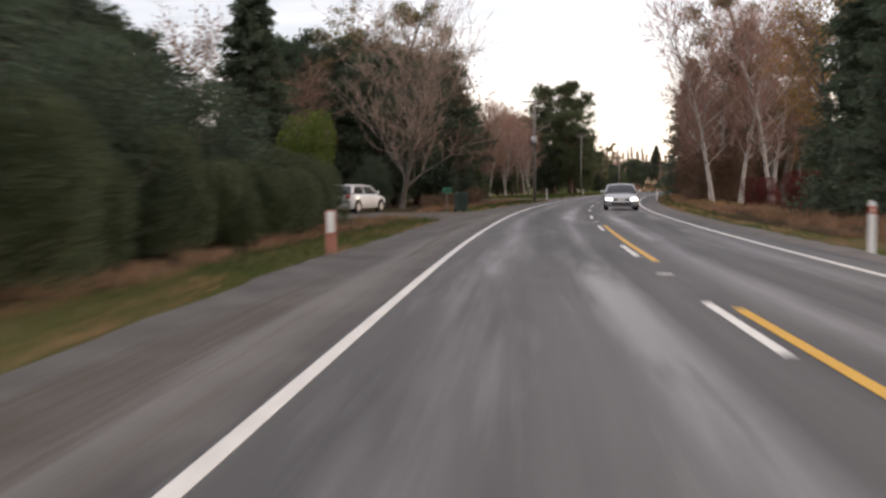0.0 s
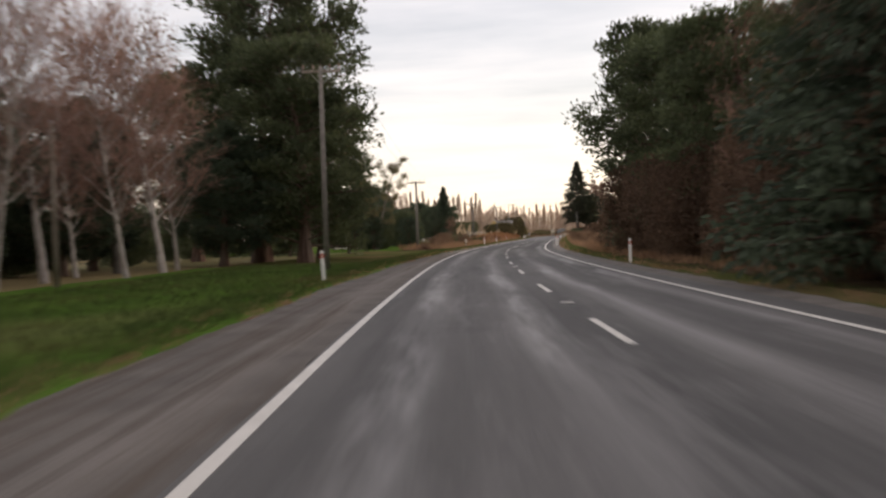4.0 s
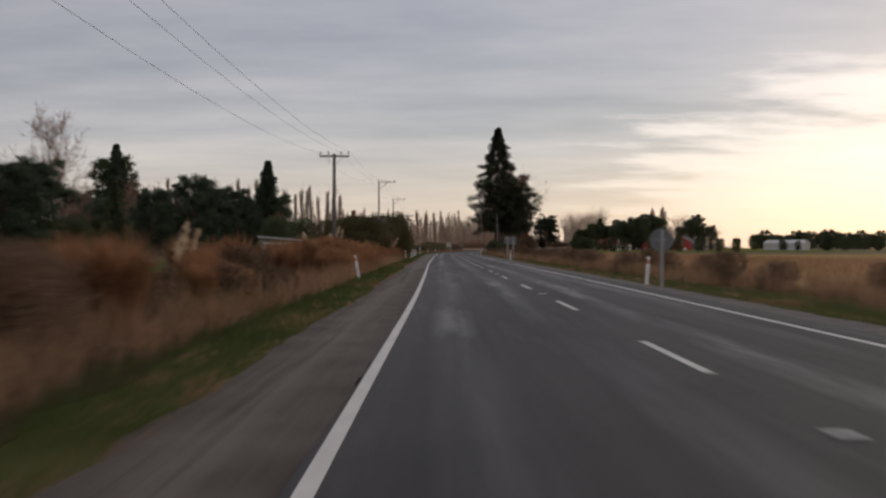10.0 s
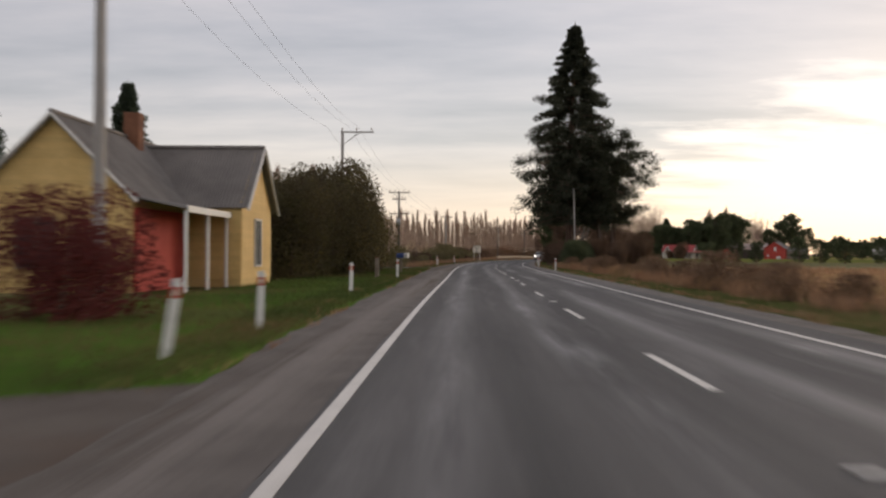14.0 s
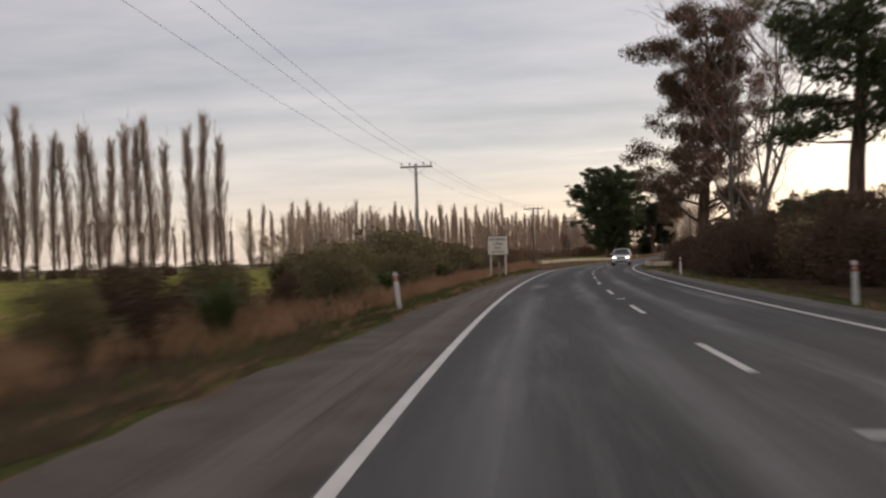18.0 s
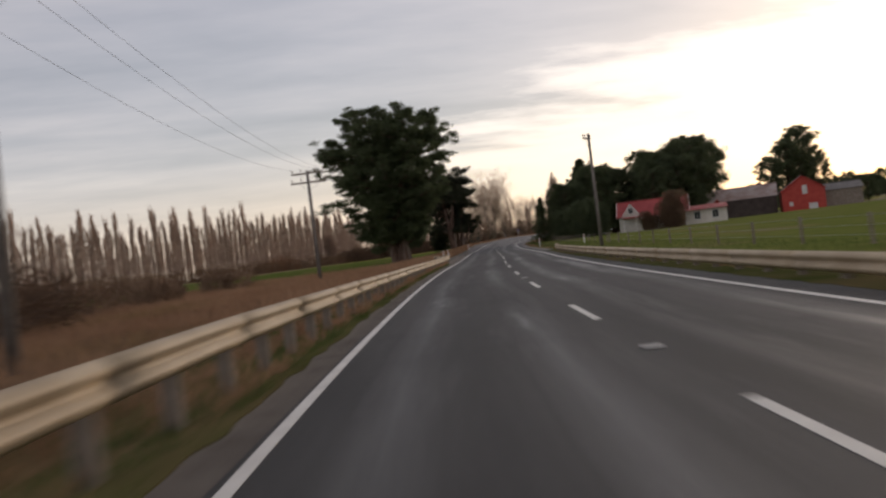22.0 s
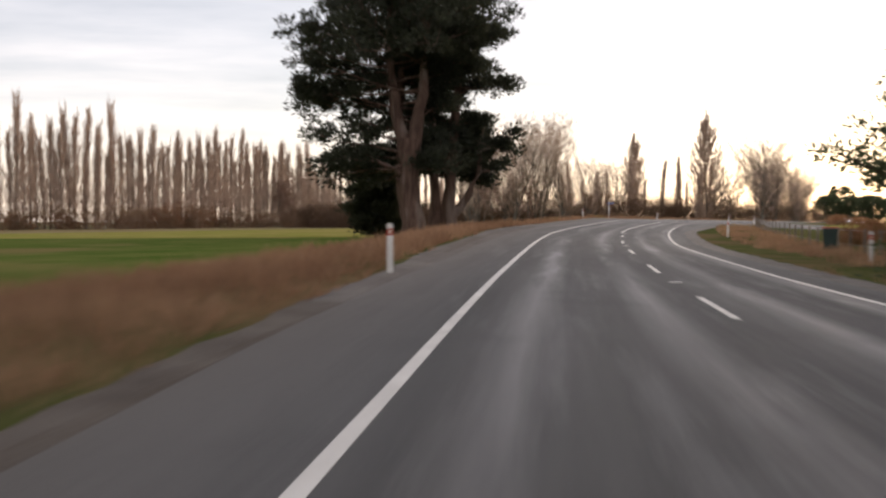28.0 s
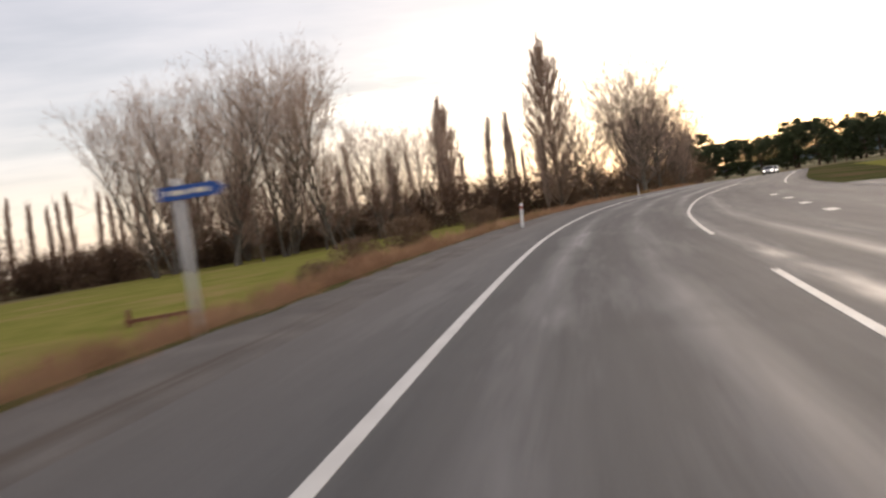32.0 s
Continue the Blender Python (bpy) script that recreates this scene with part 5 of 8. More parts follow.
# ------------------------------------------------------------------ guard rails
def guard_rail(s0, s1, off, ztop_at, group, flare):
    """W-section steel beam on timber posts, its ends turned away from the road."""
    side = -1 if off < 3 else 1

    def o(s):
        k = max(0.0, 1 - (s - s0) / 9.0) ** 2 * flare[0] + max(0.0, 1 - (s1 - s) / 9.0) ** 2 * flare[1]
        return off + side * k

    top = thing("guard_rail", pose(0, 0, 0), "weathered cream-grey steel guard rail on timber posts", "guard rail", group)
    prof = [(0.0, 0.0), (0.035, -0.03), (0.075, -0.06), (0.075, -0.10), (0.015, -0.14), (0.0, -0.17), (0.015, -0.20), (0.075, -0.24), (0.075, -0.28), (0.035, -0.31), (0.0, -0.34)]
    n = int((s1 - s0) / 4.0)
    for b in range(n):
        a0, a1 = s0 + (s1 - s0) * b / n, s0 + (s1 - s0) * (b + 1) / n
        verts, faces = [], []
        for j in range(5):
            s = a0 + (a1 - a0 + 0.15) * j / 4
            for px, pz in prof:
                x, y = at(s, o(s) - side * (px + (0.004 if b % 2 else 0)))
                verts.append((x, y, ztop_at(s) + pz))
        k = len(prof)
        for j in range(4):
            for i in range(k - 1):
                faces.append((j * k + i, j * k + i + 1, (j + 1) * k + i + 1, (j + 1) * k + i))
        ob = put("beam", mesh_of("beam", verts, faces, "rail_steel", smooth=True), top)
        mod = ob.modifiers.new("thickness", "SOLIDIFY")
        mod.thickness = 0.006
    m = int((s1 - s0) / 2.0)
    pm = bpy.data.meshes.new("post")
    bm = box(0.15, 0.15, 1.2, (0, 0, -1.25), 0.012)
    bm.to_mesh(pm)
    bm.free()
    pm.materials.append(MATS["old_timber"])
    for i in range(m + 1):
        s = s0 + 0.4 + (s1 - s0 - 0.8) * i / m
        x, y = at(s, o(s) + side * 0.11)
        put("post", pm, top, m=pose(x, y, ztop_at(s), 0, 0, heading(s)))
    for s in (s0, s1):
        x, y = at(s, o(s))
        ztop = ztop_at(s)
        bm = rod((0, 0, ztop - 0.36), (0, 0, ztop + 0.02), 0.17, 0.17, 16)
        part("end_wing", bm, "rail_steel", top, "rounded steel end piece", pose(x, y, 0), True)
    return top


guard_rail(541, 643.5, -0.95, lambda s: float(np.interp(s, (541, 565, 588, 613, 645), (0.84, 0.85, 0.70, 0.60, 0.60))), "guard rails", (0.7, 1.6))
guard_rail(528, 637, 7.7, lambda s: float(np.interp(s, (528, 545, 560, 640), (0.56, 0.5, 0.46, 0.46))), "guard rails", (1.5, 0.6))


# ------------------------------------------------------------------ signs
def lettering(text, size, parent, m, mat="black", width=None):
    cu = bpy.data.curves.new("lettering", "FONT")
    cu.body, cu.size, cu.align_x, cu.align_y, cu.extrude = text, size, "CENTER", "CENTER", 0.002
    cu.materials.append(MATS[mat])
    ob = put("lettering", cu, parent, m=m)
    return ob


def passing_sign():
    top = thing("road_sign", spot(519, -2.85, 0, -4), "white road sign announcing a passing lane, on two timber posts", "road sign")
    for x in (-0.52, 0.5):
        part("post", box(0.11, 0.11, 2.55, (x, 0.09, -0.2), 0.01), "board_cream", top)
    part("panel", box(1.42, 0.025, 1.32, (0, 0, 1.42), 0.004), "sign_white", top)
    bm = box(1.42, 0.012, 0.03, (0, -0.018, 1.42))
    box(1.42, 0.012, 0.03, (0, -0.018, 2.71), 0, bm)
    box(0.03, 0.012, 1.26, (-0.695, -0.018, 1.45), 0, bm)
    box(0.03, 0.012, 1.26, (0.695, -0.018, 1.45), 0, bm)
    part("border", bm, "black", top, "thin black border")
    for text, z, size in (("PASSING", 2.48, 0.30), ("LANE", 2.19, 0.28), ("2km", 1.90, 0.30), ("AHEAD", 1.62, 0.28)):
        lettering(text, size, top, pose(0, -0.016, z, 90, 0, 0))


passing_sign()


def sign_back(s, off):
    """A large sign seen from behind, facing the other lane."""
    top = thing("road_sign", spot(s, off, 0, 3), "grey back of a road sign on two pale posts", "road sign")
    for x in (-0.31, 0.31):
        part("post", box(0.1, 0.1, 2.62, (x, -0.09, -0.2), 0.01), "concrete", top)
    part("panel", box(1.3, 0.03, 0.8, (0, 0, 1.62), 0.006), "sign_back", top)
    for z in (1.75, 2.26):
        part("rail", box(1.2, 0.03, 0.05, (0, -0.03, z), 0.004), "metal_grey", top)


sign_back(353.5, 8.3)


def round_sign(s, off):
    top = thing("road_sign", spot(s, off), "grey back of a round road sign on one post", "road sign")
    part("post", box(0.09, 0.09, 2.05, (0, -0.06, -0.2), 0.008), "concrete", top)
    bm = rod((0, -0.012, 1.55), (0, 0.012, 1.55), 0.37, 0.37, 32)
    part("panel", bm, "sign_back", top)
    part("bracket", box(0.3, 0.025, 0.05, (0, -0.02, 1.53), 0.004), "metal_grey", top)


round_sign(282.5, 7.7)


def hazard_marker(s, off):
    top = thing("hazard_marker", spot(s, off), "short timber post with a black and white hazard board", "hazard marker")
    part("post", box(0.1, 0.1, 1.0, (0, 0.05, -0.1), 0.008), "old_timber", top)
    part("board", box(0.2, 0.02, 0.5, (0, -0.012, 0.4), 0.003), "sign_white", top)
    for i in range(3):
        part("stripe", box(0.19, 0.008, 0.07, (0, -0.027, 0.45 + 0.15 * i), 0, None, Matrix.Rotation(radians(25), 4, "Y")), "black", top)


hazard_marker(202.5, -1.9)


def finger_sign(s, off):
    top = thing("street_sign", spot(s, off, 0, 8), "blue arrow-shaped road name sign on a white post", "street sign")
    part("post", rod((0, 0, -0.2), (0, 0, 1.95), 0.045, 0.045, 12), "white_paint", top, smooth=True)
    bm = prism([(-0.42, 0), (0.3, 0), (0.42, 0.09), (0.3, 0.18), (-0.42, 0.18)], 0.02)
    part("blade", bm, "sign_blue", top, m=pose(0.2, -0.06, 1.68))
    for x0, w in ((-0.30, 0.24), (0.0, 0.2)):
        part("text_bar", box(w, 0.006, 0.06, (0.2 + x0 + w / 2, -0.064, 1.74)), "sign_white", top, "pale bar of lettering")


finger_sign(819.3, -3.5)


def letterbox(s, off, mat, h, label, roofed=True, turn=0.0):
    top = thing("letterbox", spot(s, off, 0, turn), label, "letterbox", "letterboxes")
    part("post", box(0.1, 0.1, h + 0.1, (0, 0, -0.1), 0.008), "old_timber", top, "timber post")
    bm = prism([(-0.2, 0), (0.2, 0), (0.2, 0.2), (0.12, 0.3), (-0.12, 0.3), (-0.2, 0.2)], 0.5)
    part("box", bm, mat, top, m=pose(0, -0.25, h))
    part("flap", box(0.3, 0.012, 0.09, (0, -0.258, h + 0.1), 0.003), "black", top, "dark letter slot")
    return top


letterbox(51.5, -4.2, "box_green", 0.95, "green metal letterbox on a timber post", turn=20)
lb = letterbox(414.6, -3.2, "box_blue", 1.0, "blue letterbox with a pale end on a timber post", turn=75)
part("end_cap", prism([(-0.21, 0), (0.21, 0), (0.21, 0.21), (0.13, 0.31), (-0.13, 0.31), (-0.21, 0.21)], 0.24), "dull_white", lb, "pale box end", pose(0, -0.49, 0.995))
letterbox(223, -9.4, "dull_white", 0.75, "pale letterbox in the garden")


def wheelie_bin(s, off, lid, turn, label):
    top = thing("wheelie_bin", spot(s, off, 0, turn), label, "bin", "wheelie bins")
    bm = box(0.58, 0.62, 0.86, (0, 0, 0.08), 0.03)
    for v in bm.verts:
        k = 0.80 + 0.20 * min(1, max(0, (v.co.z - 0.08) / 0.86))
        v.co.x *= k
        v.co.y *= k
    part("body", bm, "bin_green", top)
    part("lid", box(0.62, 0.7, 0.06, (0, -0.02, 0.95), 0.02), lid, top)
    part("handle", rod((-0.25, 0.36, 0.92), (0.25, 0.36, 0.92), 0.018, 0.018, 8), "black", top)
    for x in (-0.24, 0.24):
        part("wheel", rod((x - 0.03, 0.25, 0.1), (x + 0.03, 0.25, 0.1), 0.1, 0.1, 16), "rubber", top)


wheelie_bin(48.5, -3.0, "bin_green", 30, "dark green wheelie bin at the drive's mouth")
wheelie_bin(749, 12.0, "bin_red_lid", -20, "dark green wheelie bin with a red lid on the grass")

top = thing("gate_post", spot(19, -2.5, 0, 10), "reddish timber post with a white face", "post")
part("post", box(0.22, 0.16, 0.95, (0, 0, -0.1), 0.012), "post_red", top)
part("plate", box(0.16, 0.01, 0.42, (0, -0.086, 0.4), 0.003), "white_paint", top, "white face plate")
top = thing("timber_post", spot(513.8, -2.3), "weathered brown timber post beside the road sign", "post")
part("post", box(0.16, 0.16, 1.1, (0, 0, -0.1), 0.012), "old_timber", top)
part("cap", box(0.18, 0.18, 0.03, (0, 0, 1.0), 0.006), "rust", top)
top = thing("timber_post", spot(402.5, -3.6), "stout brown timber post before the hedge", "post")
part("post", box(0.2, 0.2, 1.15, (0, 0, -0.1), 0.015), "old_timber", top)
part("cap", box(0.22, 0.22, 0.04, (0, 0, 1.05), 0.006), "rust", top)
for s, o, k in ((822, -6.8, 1.0), (834, -12.0, 1.4), (828, -9.5, 0.7)):
    bm = bmesh.new()
    bmesh.ops.create_icosphere(bm, subdivisions=2, radius=0.45 * k)
    for v in bm.verts:
        v.co = v.co * (1 + 0.25 * noise.noise(v.co * 2 + Vector((s, 0, 0))))
        v.co.z *= 0.55
    ob = part("boulder", bm, "stone", None, "", spot(s, o, 0.08))
    tagged(ob, "pale grey boulder lying in dry grass", "boulder", "boulders")


# ------------------------------------------------------------------ vehicles
def loft(rings, cap=True):
    """A skin over closed rings of equal count."""
    bm = bmesh.new()
    vs = [[bm.verts.new(p) for p in r] for r in rings]
    n = len(vs[0])
    for a, b in zip(vs, vs[1:]):
        for k in range(n):
            bm.faces.new((a[k], a[(k + 1) % n], b[(k + 1) % n], b[k]))
    if cap:
        bm.faces.new(vs[0][::-1])
        bm.faces.new(vs[-1])
    bmesh.ops.recalc_face_normals(bm, faces=bm.faces)
    return bm


def mirrored(half, y):
    return [(x, y, z) for x, z in half] + [(-x, y, z) for x, z in half[-2:0:-1]]


def egg(rx, ry, rz):
    bm = bmesh.new()
    bmesh.ops.create_uvsphere(bm, u_segments=14, v_segments=8, radius=1.0)
    for v in bm.verts:
        v.co = (v.co.x * rx, v.co.y * ry, v.co.z * rz)
    return bm


def car(name, m, label, paint, L, W, H, bonnet, screen, roof0, roof1, tail, deck, lit, suv=False, group=""):
    """Front towards +y. screen, roof0, roof1, tail: stations along the length as fractions from the nose; deck: bonnet height."""
    top = thing(name, m, label, "car", group)
    f, hw = L / 2, W / 2
    Y = [f - L * k for k in (bonnet, screen, roof0, roof1, tail)]
    low = 0.2 if not suv else 0.32
    belt = deck + 0.13

    def ring(y, k, zl, zs, crown):
        w = hw * k
        d = zs - zl
        return mirrored([(0, zs + crown), (0.5 * w, zs + crown * 0.85), (0.82 * w, zs + crown * 0.2), (0.95 * w, zs - 0.07 * d), (w, zs - 0.28 * d),
                         (0.985 * w, zl + 0.4 * d), (0.96 * w, zl + 0.1 * d), (0.86 * w, zl), (0, zl)], y)

    rings = [ring(f, 0.66, low + 0.22, deck - 0.3, 0.02), ring(f - 0.05, 0.84, low + 0.06, deck - 0.17, 0.03), ring(f - 0.2, 0.94, low, deck - 0.09, 0.05), ring(f - 0.5, 0.985, low, deck - 0.03, 0.06),
             ring(Y[1] + 0.15, 1.0, low, deck + 0.06, 0.05), ring(Y[1] - 0.3, 1.0, low, belt - 0.02, 0.02), ring(0, 1.0, low, belt, 0.02), ring(-f * 0.55, 1.0, low, belt + 0.01, 0.02),
             ring(min(Y[4], -f + 0.5) + 0.1, 0.985, low, belt + 0.02, 0.03), ring(-f + 0.2, 0.95, low + 0.02, belt - 0.02, 0.02), ring(-f + 0.05, 0.88, low + 0.1, belt - 0.12, 0.01), ring(-f, 0.74, low + 0.26, belt - 0.26, 0.0)]
    part("body", loft(rings), paint, top, smooth=True)
    wb, wt = hw * 0.93, hw * 0.74

    def house(y, h, grow=0.0, low_cut=0.0):
        zt = belt - 0.03 + (H - belt) * h
        w = wb + (wt - wb) * h
        zb = belt - 0.04 + low_cut * (H - belt)
        return mirrored([(0, zt + grow), (0.62 * w, zt - 0.012 + grow), (0.9 * w, zt - 0.05 * h + grow), (w + grow, zt - 0.11 * h), (wb + grow + (wt - wb) * low_cut, zb), (0, zb)], y)

    g = [house(Y[1] + 0.04, 0.03), house(Y[1] + (Y[2] - Y[1]) * 0.5, 0.55), house(Y[1] + (Y[2] - Y[1]) * 0.85, 0.9), house(Y[2] - 0.15, 0.985), house((Y[2] + Y[3]) / 2, 1.0),
         house(Y[3] + 0.1, 0.97), house(Y[3] + (Y[4] - Y[3]) * 0.3, 0.86), house(Y[3] + (Y[4] - Y[3]) * 0.65, 0.5), house(Y[4] - 0.03, 0.03)]
    part("window_glass", loft(g), "glass", top, "dark tinted windows", smooth=True)
    r = [house(Y[1] + (Y[2] - Y[1]) * 0.9, 0.94, 0.012, 0.8), house(Y[2] - 0.15, 0.99, 0.014, 0.8), house((Y[2] + Y[3]) / 2, 1.0, 0.016, 0.8), house(Y[3] + 0.1, 0.975, 0.014, 0.8), house(Y[3] + (Y[4] - Y[3]) * 0.14, 0.93, 0.012, 0.78)]
    part("roof", loft(r), paint, top, smooth=True)
    for x in (-1, 1):
        zt = H - 0.13
        part("pillar", rod((x * (wb - 0.0), Y[1] - 0.02, belt - 0.04), (x * (wt + 0.015), Y[2] + 0.02, zt + 0.03), 0.045, 0.04, 8), paint, top)
        part("pillar", rod((x * (wb + 0.004), (Y[1] + Y[4]) / 2, belt - 0.04), (x * (wt + 0.03), (Y[2] + Y[3]) / 2, zt), 0.04, 0.035, 8), paint, top)
        part("pillar", rod((x * (wb - 0.02), Y[4] + 0.12, belt - 0.04), (x * (wt + 0.0), Y[3] + 0.04, zt + 0.02), 0.10, 0.075, 8), paint, top)
        part("wing_mirror", egg(0.12, 0.07, 0.08), paint, top, m=pose(x * (hw + 0.09), Y[1] - 0.32, belt + 0.06), smooth=True)
        for y in (f * 0.63, -f * 0.60):
            q = 0.315 if not suv else 0.38
            part("wheel_arch", rod((x * (hw - 0.22), y, q + 0.03), (x * (hw + 0.004), y, q + 0.03), q * 1.17, q * 1.17, 24), "black", top, "dark wheel arch")
            tyre = part("wheel", rod((x * (hw - 0.2), y, q - 0.01), (x * (hw + 0.012), y, q - 0.01), q, q * 0.97, 28), "rubber", top, "black tyre")
            part("rim", rod((x * (hw - 0.02), y, q - 0.01), (x * (hw + 0.02), y, q - 0.01), q * 0.66, q * 0.6, 20), "metal_grey", tyre)
        part("headlight", egg(0.21, 0.16, 0.085), "lamp" if lit else "glass", top, "headlight", pose(x * hw * 0.68, f - 0.15, deck - 0.22, 0, 0, -14 * x), True)
        part("fog_light", egg(0.06, 0.05, 0.05), "glass", top, "fog light", pose(x * hw * 0.66, f - 0.07, low + 0.16), True)
        part("tail_light", egg(0.13, 0.1, 0.17), "tail_red", top, "red tail light", pose(x * hw * 0.76, -f + 0.09, belt - 0.2, 0, 0, 12 * x), True)
    part("grille", box(hw * 0.95, 0.08, 0.13, (0, f - 0.035, deck - 0.3), 0.03), "black", top, "black grille")
    part("badge", egg(0.07, 0.02, 0.05), "metal_grey", top, "chrome badge", pose(0, f + 0.01, deck - 0.24), True)
    part("bumper_opening", box(hw * 1.15, 0.08, 0.12, (0, f - 0.04, low + 0.12), 0.03), "black", top, "black lower air intake")
    part("rear_bumper", box(hw * 1.5, 0.1, 0.16, (0, -f + 0.035, low + 0.06), 0.04), paint, top)
    part("number_plate", box(0.36, 0.012, 0.11, (0, f + 0.022, low + 0.3), 0.004), "dull_white", top)
    part("number_plate", box(0.36, 0.012, 0.11, (0, -f - 0.016, belt - 0.44), 0.004), "dull_white", top)
    return top


car("hatchback_car", spot(48.6, -8.6, 0.0, -14), "white hatchback parked in a gravel drive", "car_white", 4.2, 1.74, 1.48, 0.1, 0.26, 0.42, 0.86, 0.97, 0.86, False)
car("saloon_car", spot(53.0, 5.15, 0.0, 180), "silver saloon car with its headlights on in the other lane", "car_silver", 4.5, 1.78, 1.43, 0.1, 0.28, 0.44, 0.70, 0.84, 0.80, True)
car("off_road_car", spot(556.5, 5.1, 0.0, 180), "silver-white sport utility car with its headlights on", "car_white", 4.75, 1.86, 1.80, 0.1, 0.27, 0.40, 0.90, 0.985, 1.04, True, True)
car("distant_car", spot(985, 6.2, 0, 180), "pale car with its headlights on far along the road", "car_silver", 4.5, 1.78, 1.45, 0.1, 0.28, 0.44, 0.70, 0.84, 0.80, True)
car("distant_car", spot(1010, 6.2, 0, 180), "pale car with its headlights on far along the road", "car_white", 4.5, 1.78, 1.55, 0.1, 0.28, 0.42, 0.85, 0.96, 0.84, True)


# ================================================================== buildings
def window(parent, w, h, m, sash=True, frame_mat="white_paint"):
    """A framed window, glazed, its face towards -y."""
    t = 0.07
    bm = box(w + 2 * t, 0.07, t, (0, -0.03, h))
    box(w + 2 * t, 0.07, t, (0, -0.03, -t), 0, bm)
    box(t, 0.07, h, (-w / 2 - t / 2, -0.03, 0), 0, bm)
    box(t, 0.07, h, (w / 2 + t / 2, -0.03, 0), 0, bm)
    fr = part("window_frame", bm, frame_mat, parent, m=m)
    part("pane", box(w, 0.015, h, (0, -0.01, 0)), "glass", fr)
    if sash:
        part("mullion", box(0.05, 0.03, h, (0, -0.025, 0)), frame_mat, fr)
    return fr


def weatherboards(parent, width, z0, z1, m, mat, apex=None, holes=(), step=0.17):
    """Lapped boards on a wall's face (towards -y), cut to the gable and round openings."""
    n = int(((apex or z1) - z0) / step)
    for i in range(n):
        z = z0 + i * step
        half = width / 2
        if z > z1 and apex:
            half *= max(0.0, (apex - z - step * 0.6) / (apex - z1))
        if half < 0.12:
            continue
        cuts = [(-half, half)]
        for hx0, hx1, hz0, hz1 in holes:
            if hz0 - step < z < hz1:
                cuts = [c for a, b in cuts for c in ((a, min(b, hx0)), (max(a, hx1), b)) if c[1] - c[0] > 0.05]
        for a, b in cuts:
            bm = box(b - a, 0.02, step + 0.012, ((a + b) / 2, -0.012, z), 0, None, Matrix.Rotation(radians(-4), 4, "X"))
            part("weatherboard", bm, mat, parent, m=m)


def corrugated(parent, w, l, m, mat, pitch=0.15, name="roof_sheet"):
    """A roof plane w wide and l down its slope, ribbed down the slope, starting at the ridge."""
    n = int(w / pitch) * 2
    verts, faces = [], []
    for i in range(n + 1):
        x = -w / 2 + w * i / n
        z = 0.018 if i % 2 else -0.018
        verts += [(x, 0, z), (x, -l, z), (x, 0, z - 0.03), (x, -l, z - 0.03)]
    for i in range(n):
        a, b = 4 * i, 4 * i + 4
        faces += [(a, a + 1, b + 1, b), (a + 2, b + 2, b + 3, a + 3), (a + 1, a + 3, b + 3, b + 1), (a, b, b + 2, a + 2)]
    faces += [(0, 2, 3, 1), (4 * n, 4 * n + 1, 4 * n + 3, 4 * n + 2)]
    return put(name, mesh_of(name, verts, faces, mat), parent, m=m)


def gable_block(parent, w, d, eave, apex, m, wall, roof, over=0.35, boards=True, holes=(), trim="white_paint"):
    """A wing with its gable towards -y: w wide, d deep."""
    bm = prism([(-w / 2, -0.2), (w / 2, -0.2), (w / 2, eave), (0, apex), (-w / 2, eave)], d)
    part("wall", bm, wall, parent, m=m)
    rise = apex - eave
    sl = math.hypot(w / 2, rise) + over
    a = math.degrees(math.atan2(rise, w / 2))
    for sg in (1, -1):
        base = m @ pose(0, d / 2, apex + 0.05, 0, 0, 90 * sg) @ pose(0, 0, 0, a, 0, 0)
        corrugated(parent, d + 2 * over, sl, base, roof)
        # barge boards along both gable edges
        for y in (-over - 0.015, d + over + 0.015):
            p = rod((0, y, apex + 0.01), (sg * (w / 2 + over * 0.82), y, eave - 0.01 - over * 0.82 * rise / (w / 2)), 0.06, 0.06, 4)
            part("barge_board", p, trim, parent, m=m)
    part("ridge_cap", rod((0, -over, apex + 0.08), (0, d + over, apex + 0.08), 0.09, 0.09, 8), roof, parent, m=m)
    if boards:
        weatherboards(parent, w, 0.3, eave, m, wall, apex, holes)


